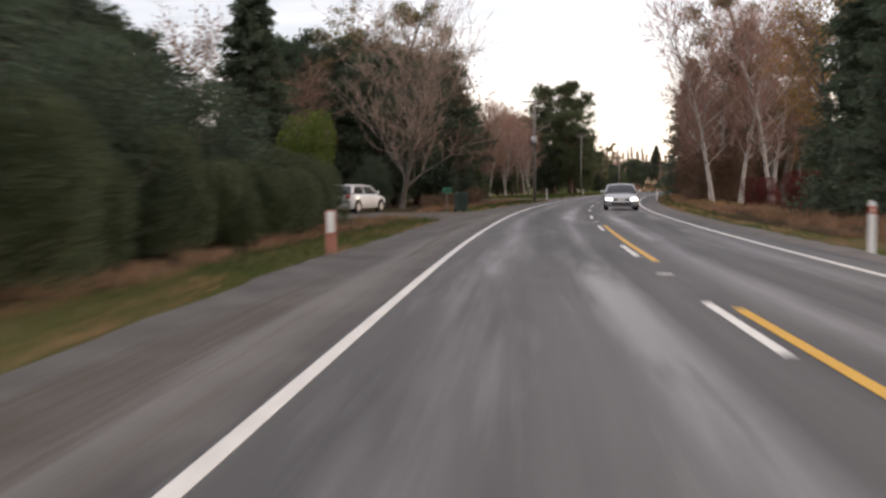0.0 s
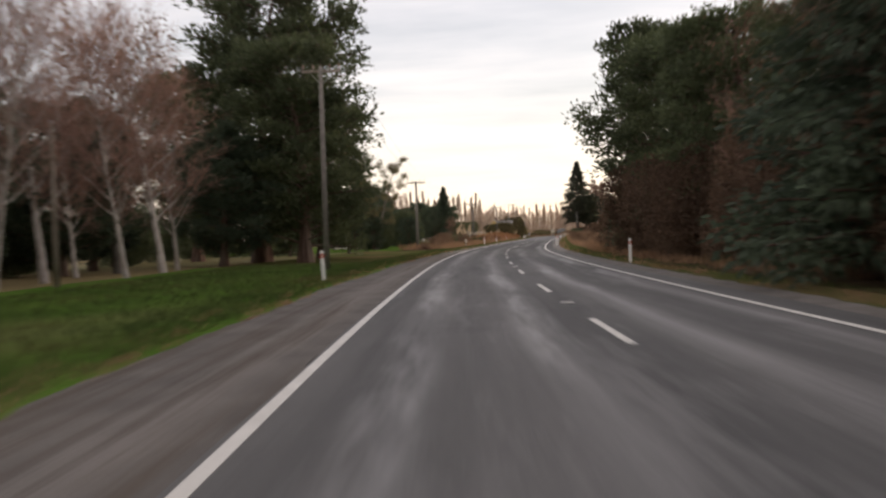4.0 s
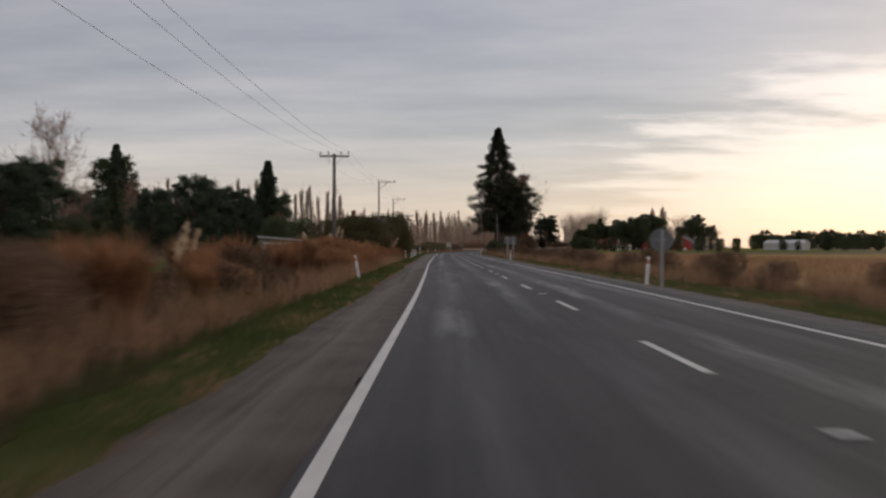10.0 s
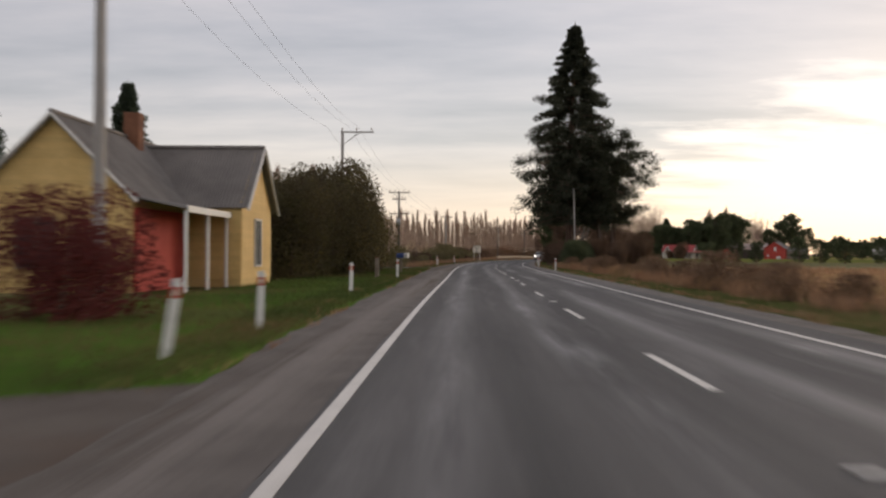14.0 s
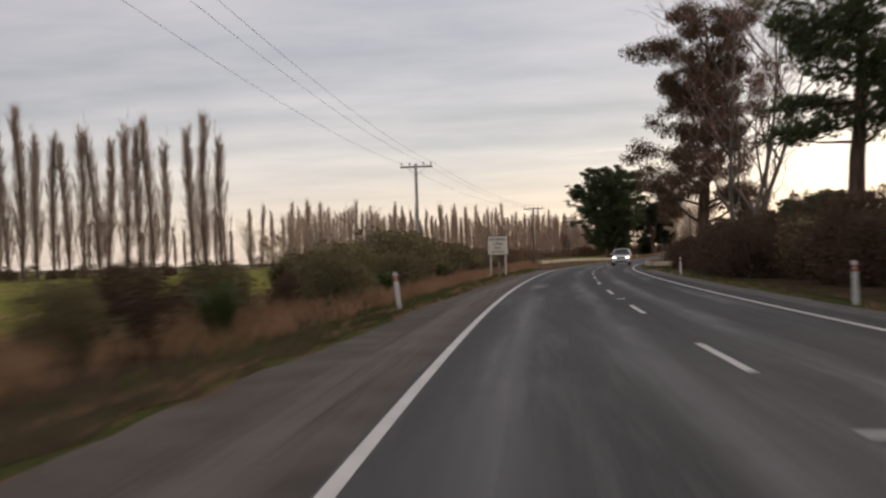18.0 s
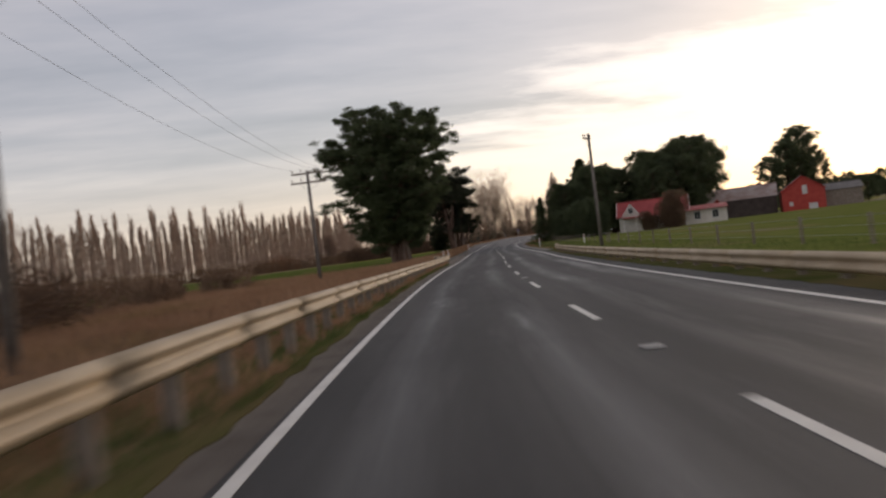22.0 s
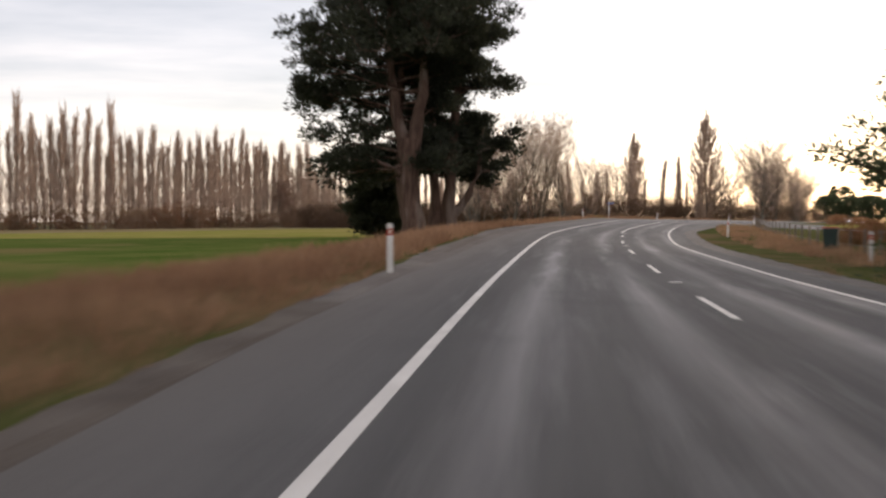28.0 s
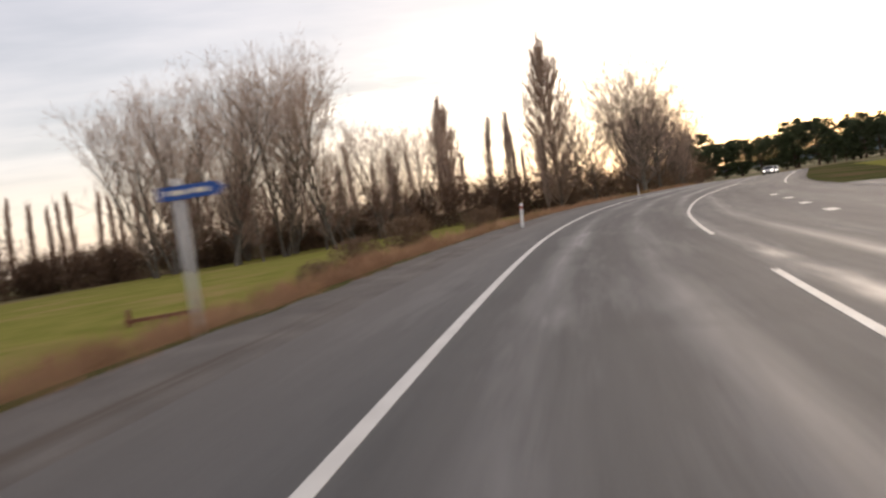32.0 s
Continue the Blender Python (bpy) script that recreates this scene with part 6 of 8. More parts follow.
def cottage():
    top = thing("cottage", spot(383.0, -11.9), "old yellow weatherboard cottage with a grey iron roof", "house")
    # long wing, gable to the road's length
    gable_block(top, 5.0, 9.5, 3.1, 5.6, pose(0, 0, 0), "board_yellow", "roof_grey", 0.3, True, ((-1.22, 0.12, 0.75, 2.35),), "dull_white")
    window(top, 1.2, 1.5, pose(-0.55, -0.03, 0.8), True, "old_timber")
    part("curtain", box(0.45, 0.006, 1.4, (-0.85, -0.022, 0.85)), "dull_white", top, "pale curtain")
    # cross wing with its gable to the road
    wing = pose(4.6, 8.2, 0, 0, 0, 90)
    gable_block(top, 5.2, 4.6, 3.1, 5.4, wing, "board_yellow", "roof_grey", 0.3, True, ((-0.55, 0.55, 0.7, 2.6),), "dull_white")
    window(top, 0.95, 1.75, wing @ pose(0, -0.03, 0.8), True, "dull_white")
    bw = pose(3.6, 5.57, 0)
    weatherboards(top, 2.0, 0.3, 3.1, bw, "board_yellow")
    # porch along the long wing
    corrugated(top, 5.4, 1.7, pose(2.55, 2.75, 3.05, 0, 0, 90) @ pose(0, 0, 0, 12, 0, 0), "roof_grey", name="porch_roof")
    part("fascia", box(0.05, 5.4, 0.22, (4.25, 2.75, 2.55), 0.01), "white_paint", top)
    for y in (0.2, 2.7, 5.2):
        part("porch_post", box(0.1, 0.1, 2.6, (4.15, y, 0), 0.01), "white_paint", top)
    part("porch_wall", box(0.12, 5.2, 2.7, (2.56, 2.75, 0)), "board_red", top, "red-brown porch wall")
    part("chimney", box(0.6, 0.6, 1.7, (0.2, 6.5, 4.9), 0.02), "rust", top, "brick chimney")


cottage()


def shed():
    top = thing("garden_shed", spot(345.5, -14.4, 0, 8), "low timber shed with a white roof and panelled doors", "shed")
    part("wall", box(4.6, 3.4, 2.1, (0, 0, -0.1)), "old_timber", top)
    part("roof", box(5.0, 3.9, 0.12, (0, 0, 2.06), 0.02, None, Matrix.Rotation(radians(4), 4, "Y")), "dull_white", top, "flat white roof")
    for x in (-1.5, -0.55, 0.4):
        d = part("door", box(0.85, 0.05, 1.75, (x, -1.73, 0), 0.01), "board_cream", top)
        part("door_panel", box(0.6, 0.02, 0.6, (x, -1.765, 0.2), 0.01), "old_timber", d)
        part("door_panel", box(0.6, 0.02, 0.6, (x, -1.765, 0.95), 0.01), "glass", d)
    part("end_panel", box(0.7, 0.06, 2.0, (1.85, -1.74, 0)), "dull_white", top, "white end panel")


shed()


def farmhouse():
    x0, y0, x1, y1 = 78.5, 534.5, 88.0, 529.5
    ang = math.degrees(math.atan2(y1 - y0, x1 - x0))
    L = 10.8
    m = pose((x0 + x1) / 2, (y0 + y1) / 2, 0, 0, 0, ang)
    top = thing("farmhouse", m, "white-walled farmhouse with a red iron roof and a veranda", "house")
    side = pose(-L / 2, 3.4, 0, 0, 0, -90) @ pose(0, 0, 0)
    gable_block(top, 6.4, L, 2.7, 4.9, side, "board_cream", "roof_red", 0.4, False, (), "white_paint")
    dorm = pose(-3.4, -0.5, 0)
    gable_block(top, 2.6, 2.4, 2.8, 4.5, dorm, "board_cream", "roof_red", 0.2, False, (), "white_paint")
    window(top, 0.7, 0.9, dorm @ pose(0, -0.04, 3.0), True, "white_paint")
    corrugated(top, L - 0.4, 1.9, pose(0.4, 0.25, 2.62, 10, 0, 0), "roof_red", name="veranda_roof")
    for i in range(6):
        part("veranda_post", box(0.1, 0.1, 2.4, (-L / 2 + 0.8 + i * 1.95, -1.5, 0), 0.01), "white_paint", top)
    for x in (-1.2, 0.9, 3.2):
        window(top, 0.9, 1.3, pose(x, 0.17, 0.8), True, "white_paint")
    part("door", box(0.9, 0.06, 2.0, (4.6, 0.16, 0), 0.01), "old_timber", top)
    part("chimney", box(0.6, 0.6, 1.5, (2.0, 3.4, 4.3), 0.02), "rust", top)
    # low lean-to wing at the far end
    part("wing_wall", box(6.0, 4.4, 2.3, (L / 2 + 3.1, 2.6, 0), 0.01), "board_cream", top)
    corrugated(top, 6.4, 5.3, pose(L / 2 + 3.1, 4.9, 3.05, 8, 0, 0), "roof_red", name="wing_roof")
    for x in (1.5, 4.3):
        window(top, 0.9, 1.2, pose(L / 2 + x, 0.38, 0.8), True, "white_paint")


farmhouse()


def barn(name, x, y, ang, w, d, eave, apex, wall, roof, label, openings=()):
    m = pose(x, y, 0, 0, 0, ang)
    top = thing(name, m, label, "barn", "farm buildings")
    gable_block(top, w, d, eave, apex, pose(0, 0, 0), wall, roof, 0.3, False, (), wall)
    for px, pz, pw, ph, mat in openings:
        part("opening", box(pw, 0.05, ph, (px, -0.03, pz), 0.01), mat, top, "pale door or window")
    return top


barn("red_barn", 126.0, 555.0, -30, 8.0, 12.0, 4.0, 6.6, "board_red", "roof_grey", "red barn with a grey roof and white openings",
     ((0.3, 3.0, 0.9, 1.7, "dull_white"), (-2.4, 0.9, 0.7, 0.8, "dull_white"), (1.6, 0.0, 1.6, 1.1, "dull_white")))
# dark wall colour stands in for the shade inside its open front
b = barn("long_shed", 127.0, 566.0, 58, 9.0, 17.0, 3.6, 6.0, "shed_dark", "roof_rust", "long farm shed with a rusty iron roof, its open front's shade drawn as dark walls")
part("door", box(0.05, 3.6, 2.4, (4.53, 7.5, 0), 0.01), "dull_white", b, "pale sliding doors")
barn("small_red_shed", 108.0, 556.0, -30, 3.2, 4.0, 2.6, 3.8, "board_red", "roof_red", "small red lean-to shed", ((0.2, 0.1, 0.8, 1.6, "dull_white"),))
barn("grey_shed", 138.5, 555.0, 62, 7.0, 12.0, 3.2, 4.4, "old_timber", "roof_grey", "long grey timber shed")
barn("far_shed", 196, 575, 40, 8.0, 22.0, 3.6, 5.2, "dull_white", "dull_white", "long white farm shed far off")

# orange digger by the sheds
top = thing("digger", pose(150, 546, 0, 0, 0, 40), "small orange digger parked by the sheds", "digger")
part("cab", box(1.4, 1.5, 1.5, (0, 0, 0.9), 0.06), "yellow_paint", top)
part("track", box(0.5, 2.4, 0.6, (-0.7, 0, 0), 0.12), "black", top)
part("track", box(0.5, 2.4, 0.6, (0.7, 0, 0), 0.12), "black", top)
part("boom", rod((0.3, 0.7, 1.4), (0.3, 2.6, 2.4), 0.14, 0.1, 8), "yellow_paint", top)

# rusty implement left in the grass
top = thing("farm_implement", spot(838, -13.5, 0, 25), "rusty old farm machine standing in the grass", "farm machine")
part("frame_bar", box(2.6, 0.14, 0.14, (0, 0, 0.7), 0.01), "rust", top)
part("drawbar", rod((0, 0, 0.75), (0.2, -2.0, 0.45), 0.06, 0.05, 8), "rust", top)
for x in (-1.15, 1.15):
    bm = bmesh.new()
    bmesh.ops.create_cone(bm, cap_ends=False, segments=20, radius1=0.6, radius2=0.6, depth=0.1)
    bmesh.ops.rotate(bm, matrix=Matrix.Rotation(radians(90), 3, "Y"), verts=bm.verts)
    w = part("wheel", bm, "rust", top, m=pose(x, 0, 0.6))
    for k in range(4):
        a = k * math.pi / 4
        part("spoke", rod((0, -0.58 * math.cos(a), -0.58 * math.sin(a)), (0, 0.58 * math.cos(a), 0.58 * math.sin(a)), 0.025, 0.025, 6), "rust", w)
for k in range(5):
    part("tine", rod((-0.9 + 0.45 * k, 0, 0.72), (-0.9 + 0.45 * k, 0.7, 0.15), 0.03, 0.02, 6), "rust", top)


# ------------------------------------------------------------------ fences
def fence(s0, s1, off, gap, h, label, rails=3, mat="old_timber", group="fences"):
    top = thing("wire_fence", pose(0, 0, 0), label, "fence", group)
    n = int((s1 - s0) / gap)
    pm = bpy.data.meshes.new("post")
    bm = box(0.085, 0.085, h + 0.25, (0, 0, -0.25), 0.01)
    bm.to_mesh(pm)
    bm.free()
    pm.materials.append(MATS[mat])
    f = off if callable(off) else (lambda q: off)
    for i in range(n + 1):
        s = s0 + (s1 - s0) * i / n
        x, y = at(s, f(s))
        put("post", pm, top, m=pose(x, y, lift(s, f(s)) + 0.03 * math.sin(i * 2.1), 2.5 * math.sin(i * 1.7), 0, heading(s)))
    for r in range(rails):
        z = h * (0.3 + 0.62 * r / max(1, rails - 1))
        pts = [(*at(q, f(q)), z + lift(q, f(q))) for q in (s0 + (s1 - s0) * i / n for i in range(n + 1))]
        v, q = tubes([(pts, [0.006] * len(pts))], 3)
        put("wire", quick_mesh("wire", v, q, "metal_grey"), top)


fence(640, 735, 13.0, 5.0, 0.85, "post and wire fence along the farm paddock")
fence(548, 640, 12.5, 5.2, 0.85, "post and wire fence along the farm paddock")
fence(738, 800, 12.8, 2.2, 0.95, "low timber post fence by the farm entrance", 2)
fence(300, 345, -24.0, 3.0, 1.1, "timber garden fence behind the lawn", 2)
for s, o, w in ((225, -19.0, 2.6), (231, -23.0, 2.2)):
    top = thing("panel_fence", spot(s, o, 0, 10), "short pale timber panel fence in the garden", "fence")
    for k in range(7):
        part("panel", box(w / 7 - 0.01, 0.03, 1.55, (-w / 2 + (k + 0.5) * w / 7, 0, 0), 0.004), "board_cream", top)
    part("rail", box(w, 0.05, 0.09, (0, 0.045, 1.1), 0.005), "old_timber", top)


# ================================================================== trees and scrub
def A(s, off, k=1.0):
    x, y = at(s, off)
    return x, y, k


def M(x, y, k=1.0, turn=0.0):
    return Matrix.LocRotScale((x, y, lift_xy(x, y) - 0.05), Euler((0, 0, turn)), (k, k, k))


def row(x0, y0, x1, y1, gap, jitter, seed, lo=0.85, hi=1.12):
    rng = random.Random(seed)
    n = int(math.hypot(x1 - x0, y1 - y0) / gap)
    return [(x0 + (x1 - x0) * (i + rng.uniform(-jitter, jitter)) / n, y0 + (y1 - y0) * (i + rng.uniform(-jitter, jitter)) / n + rng.uniform(-0.6, 0.6), rng.uniform(lo, hi)) for i in range(n + 1)]


# --- poplar shelter belts
pops = [poplar(M(*p), 22.0, 60 + i, "poplar row by the pasture", 0.95) for i, p in enumerate(row(-31, 424, -37, 424, 2.0, 0.2, 1)[:3])]
for i, p in enumerate(row(-38, 424, -118, 425, 2.1, 0.2, 2, 0.88, 1.1)):
    sprinkle(pops[i % 3], [p], i, 0.97, 1.03)
sprinkle(pops[0], [(-57, 522, 0.72), (-60, 524, 0.62), (-53, 521, 0.55), (-64, 526, 0.6)], 5)
belt = [poplar(M(*p), 19.5, 80 + i, "poplar belt beyond the fields", 0.95, "twig_pale") for i, p in enumerate(row(-66, 601, -58, 614, 4.0, 0.2, 3)[:4])]
for i, p in enumerate(row(-56, 617, 76, 832, 1.7, 0.4, 4, 0.85, 1.2)):
    sprinkle(belt[i % 4], [p], i + 40, 0.95, 1.05)
for i, p in enumerate(row(79, 835, 150, 900, 4.5, 0.4, 5, 0.8, 1.0)):
    sprinkle(belt[i % 4], [p], i + 140, 0.95, 1.05)
for i, p in enumerate(row(-70, 596, -190, 560, 5.0, 0.4, 6, 0.6, 0.85)):
    sprinkle(belt[i % 4], [p], i + 180, 0.9, 1.05)
# brushy columns at the far bend
column_poplar(M(186.4, 867), 33.5, 5.4, 91, "tall narrow brown poplar still full of twigs")
column_poplar(M(173.8, 782), 31, 6.0, 92, "tall narrow poplar, dense with twigs")
for i, (x, y, k) in enumerate(((160, 800, 0.75), (151, 806, 0.7), (144, 812, 0.8), (176, 800, 0.7), (168, 812, 0.72), (136, 818, 0.7), (154, 830, 0.8), (166, 838, 0.8), (128, 800, 0.75), (180, 786, 0.62), (169, 778, 0.6), (164, 790, 0.85), (157, 796, 0.9), (172, 796, 0.8), (148, 800, 0.85), (140, 806, 0.8), (183, 800, 0.85), (178, 812, 0.9), (190, 820, 0.9), (162, 806, 0.9))):
    sprinkle(pops[i % 3], [(x, y, k)], i + 300)

# --- bare broad trees
w1 = bare_tree("bare_tree", "large leafless tree with rising pale limbs", M(110, 749), 22.5, 8.6, 11, "bark_grey", "twig_pale", limbs=46, twigs=8, fork=0.07, stems=2, up=1.5, twig_len=1.7, r0=0.34, group="bare trees at the bend", hair=4, hair_w=0.019)
w2 = bare_tree("bare_tree", "large leafless tree with rising pale limbs", M(104, 762), 21.5, 8.2, 12, "bark_grey", "twig_pale", limbs=44, twigs=8, fork=0.07, stems=3, up=1.4, twig_len=1.7, r0=0.3, group="bare trees at the bend", hair=4, hair_w=0.019)
w3 = bare_tree("bare_tree", "round leafless tree with a dense crown of twigs", M(184.4, 771), 20, 9.0, 13, "bark_grey", "twig_brown", limbs=44, twigs=9, fork=0.12, up=0.7, twig_len=1.5, r0=0.4, group="bare trees at the bend", hair=5, hair_w=0.021)
sprinkle(w1, [(101, 754, 0.9), (118, 757, 1.0), (124, 752, 0.8), (131, 768, 0.75), (106, 765, 1.05), (113, 770, 1.0), (121, 766, 0.95), (110, 778, 0.9), (140, 780, 0.75), (150, 790, 0.8)], 21)
sprinkle(w2, [(116, 776, 0.8), (138, 775, 0.7), (205, 790, 0.7), (-66, 601, 0.6), (-52, 596, 0.62), (-40, 603, 0.6), (-80, 592, 0.62), (-95, 588, 0.6), (-110, 583, 0.62)], 22)
sprinkle(w2, [(-18, 556, 0.5), (-24, 552, 0.55), (-30, 548, 0.5), (-37, 544, 0.55), (-44, 540, 0.5), (-12, 562, 0.5)], 24)
sprinkle(w3, [(196, 789, 0.7), (203, 803, 0.7), (211, 812, 0.65)], 25)
sprinkle(w3, [(200, 800, 0.8), (222, 815, 0.7), (192, 778, 0.85), (178, 777, 0.7), (208, 796, 0.75), (215, 806, 0.7)], 23)
bare_tree("bare_tree", "bare spreading reddish-brown tree by the drive", M(*A(56.3, -7.9)[:2]), 10.8, 4.6, 31, "bark_grey", "twig_brown", stems=2, limbs=38, twigs=8, fork=0.14, up=0.75, twig_len=0.8, r0=0.2, hair=4)
b1 = bare_tree("birch", "leafless birch with white bark and reddish twigs", M(*A(66.5, 11.4)[:2]), 14, 3.2, 33, "bark_pale", "twig_red", limbs=34, twigs=7, fork=0.2, up=1.1, twig_len=0.8, r0=0.17, group="birches", hair=4, droop=0.01)
b2 = bare_tree("birch", "leafless birch with white bark and reddish twigs", M(*A(120, -13.5)[:2]), 11.2, 3.0, 34, "bark_pale", "twig_red", limbs=32, twigs=7, fork=0.2, up=1.0, twig_len=0.8, r0=0.14, group="birches", hair=4, droop=0.015)
sprinkle(b1, [A(70, 13.5, 0.95), A(62, 14.5, 0.85), A(73, 16, 1.0), A(79, 13, 0.9), A(58, 19, 0.9), A(138, -15, 0.95), A(146, -13, 0.9), A(93, 12.5, 0.95), A(110, 13.5, 0.9), A(125, 13, 0.9)], 35)
sprinkle(b2, [A(126, -15.5, 0.85), A(132, -14, 0.8), A(143, -16, 0.9), A(151, -14, 0.8), A(128, -19, 0.8), A(82, 15.5, 1.0), A(104, 16, 1.1), A(330, -30, 0.95), A(338, -33, 0.85), A(322, -36, 0.8), A(210, -28, 0.7), A(140, -12.5, 0.8)], 36)
g1 = bare_tree("golden_tree", "half-bare tree with golden-brown leaves", M(*A(57, 17)[:2]), 13, 4.0, 37, "bark_grey", "twig_gold", limbs=30, twigs=6, twig_len=0.8, leafy="leaf_gold", leaf_n=2200, hair=3)
sprinkle(g1, [A(52, 20, 0.8), A(76, 18, 0.85)], 38)
g2 = bare_tree("russet_tree", "half-bare tree with brown withered leaves", M(*A(118.2, -13.2)[:2]), 10.6, 3.2, 39, "bark_grey", "twig_red", limbs=30, twigs=6, twig_len=0.7, leafy="leaf_brown", leaf_n=2600, hair=3)
sprinkle(g2, [A(66, -10, 1.05), A(71, -7.6, 0.9), A(47, -17, 1.0), A(57, -14.5, 0.85), A(92, -12, 1.0), A(90, 12.2, 0.95), A(98, 12.4, 0.9), A(87, 13.5, 1.1), A(93, 15.5, 1.15), A(79, 14.5, 1.05), A(80, 15.5, 0.95), A(112, 12, 0.85), A(122, 12.4, 0.8), A(134, 12.5, 0.9), A(88, -20, 1.0), A(128, -16, 0.9), A(116, -14, 0.85), A(148, -16, 1.0)], 40)
bare_tree("bare_tree", "bare roadside tree with long pale limbs", M(*A(527, 14.2)[:2]), 21, 7.5, 41, "bark_grey", "twig_red", stems=3, limbs=40, twigs=8, fork=0.12, up=1.1, twig_len=1.1, r0=0.3, hair=3, droop=0.02)

sprinkle(g2, [(58, 798, 1.15), (61, 801, 1.0), (105, 747, 1.15), (111, 751, 0.95), (124, 758, 0.9), (128, 764, 0.85), (135, 768, 0.8), (113, 745, 0.85), (142, 774, 0.75)], 44)

# --- gums
gum_tree("gum_tree", "tall gum tree with copper leaf clumps and a dark trunk", M(*A(542, 12.2)[:2]), 28, 7.8, 51, "leaf_copper", "gum trees", limbs=44, per=480, bark="bark_brown", twigs=6, clump=0.11, stems=1, base=0.17, r0=0.62, leaf_l=0.16, leaf_w=0.052)
e2 = gum_tree("gum_tree", "tall gum tree with open clumps of leaves", M(*A(77, 17)[:2]), 20, 5.2, 52, "leaf_olive", "gum trees", limbs=18, per=130, stems=2, bark="bark_grey")
sprinkle(e2, [A(66, -11.5, 0.74), A(207, -12.4, 0.5)], 53)

# --- big single conifers
cone_tree("sequoia", "tall dark sequoia with a pointed top", M(15.3, 300.4), 28.6, 5.5, 61, per=64, tiers=64, leaf="leaf_cypress", skirt=0.19, length=0.24, width=0.066, droop=0.22, r0=0.62, ragged=0.34,
          outline=lambda t: min(1.0, (1 - t) / 0.53) ** 0.9 * (0.72 + 0.28 * min(1.0, t / 0.32)))
macrocarpa("dark_conifer", "broad dark conifer beside the sequoia", M(19.4, 299.6), 16.5, 4.0, 62, leaf="leaf_cypress", base=0.3, stems=2, limbs=116, per=60, r0=0.45, top=0.35, flat=0.8, puff=0.6, length=0.2)
macrocarpa("macrocarpa", "huge old macrocarpa cypress with several trunks", M(39.7, 520.9), 24.5, 6.7, 63, base=0.1, stems=4, limbs=260, per=74, r0=0.72, sub=11, puff=0.66, flat=0.36, rise=0.22, length=0.36, width=0.062, top=0.42, lop=(-0.95, 0.3, 0.1))
macrocarpa("macrocarpa", "smaller macrocarpa beside the huge one", M(45.6, 548.5), 10.6, 3.9, 64, base=0.16, stems=1, limbs=64, per=60, r0=0.34, puff=0.6, flat=0.45)
macrocarpa("macrocarpa", "old macrocarpa cypress with a bare furrowed trunk at the roadside", M(63.6, 590.2), 18.5, 5.6, 65, base=0.22, limbs=220, per=80, leaf="leaf_cypress", lop=(-1.0, 0.15, 0.15), sub=10, puff=0.52, flat=0.6, length=0.26, width=0.05, rise=0.4, dip=0.25, clear=(0.1, -1.0, 0.55, 0.05), frame_=(
    (((0, 0, -0.15), (-0.1, 0, 1.8), (-0.32, 0.05, 3.7), (-0.25, 0, 6.0)), 0.6, 0.62),
    (((-0.35, 0, 5.2), (-0.95, 0.2, 7.6), (-1.35, 0.5, 10.4), (-1.1, 0.7, 16.0)), 0.42, 0.1),
    (((-0.15, 0, 5.2), (0.45, -0.2, 7.6), (0.7, -0.1, 11.0), (0.9, 0.3, 17.4)), 0.46, 0.1),
    (((-0.3, 0.2, 4.6), (-0.6, 1.2, 7.4), (-0.4, 2.0, 11.0), (-0.2, 2.2, 15.0)), 0.34, 0.08),
    (((-0.3, -0.1, 3.3), (-0.85, -0.35, 3.9), (-1.1, -0.4, 4.5)), 0.22, 0.12)))
macrocarpa("macrocarpa", "old macrocarpa cypress with twin twisted trunks at the roadside", M(65.9, 592.6), 18.0, 3.1, 66, base=0.2, limbs=190, per=84, leaf="leaf_cypress", sub=10, puff=0.5, flat=0.6, length=0.26, width=0.05, rise=0.4, dip=0.2, clear=(-0.1, -1.0, 0.5, -0.1), lop=(1.0, 0.3, 0.15), frame_=(
    (((-0.55, 0.1, -0.15), (-0.5, 0.1, 2.0), (-0.75, 0.2, 5.0), (-0.9, 0.4, 9.0), (-0.6, 0.6, 15.5)), 0.42, 0.1),
    (((0.25, 0, -0.15), (0.2, 0, 2.2), (0.35, 0.05, 5.2), (0.9, 0.2, 8.6), (0.8, 0.3, 16.8)), 0.52, 0.1),
    (((0.4, 0, 1.3), (1.1, -0.05, 2.0), (1.7, 0.0, 2.9), (2.0, 0.2, 4.4), (2.5, 0.4, 7.0)), 0.3, 0.1)))
macrocarpa("macrocarpa", "lower macrocarpa behind the old trunks", M(62.4, 598.5), 7.6, 2.0, 79, leaf="leaf_cypress", base=0.08, stems=1, limbs=60, per=52, r0=0.25, sub=8, puff=0.55, top=0.3)
cone_tree("conifer", "tall dark conifer with upswept branches by the farm entrance", M(89.8, 578.0), 16.2, 6.2, 173, per=64, tiers=50, leaf="leaf_dark", skirt=0.1, length=0.34, width=0.07, droop=-0.12, ragged=0.5)
m1 = macrocarpa("dark_conifer", "broad dark conifer with level sprays of foliage", M(*A(152, 13.8)[:2]), 14, 4.2, 67, base=0.08, stems=1, limbs=80, per=44, r0=0.35, top=0.45, flat=0.6, puff=0.6, group="dark conifers")
m2 = macrocarpa("dark_conifer", "dark conifer with an uneven crown", M(*A(63, -10.5)[:2]), 11, 3.8, 68, base=0.06, stems=1, limbs=70, per=42, leaf="leaf_blue", r0=0.3, top=0.3, flat=0.6, puff=0.55, group="dark conifers")
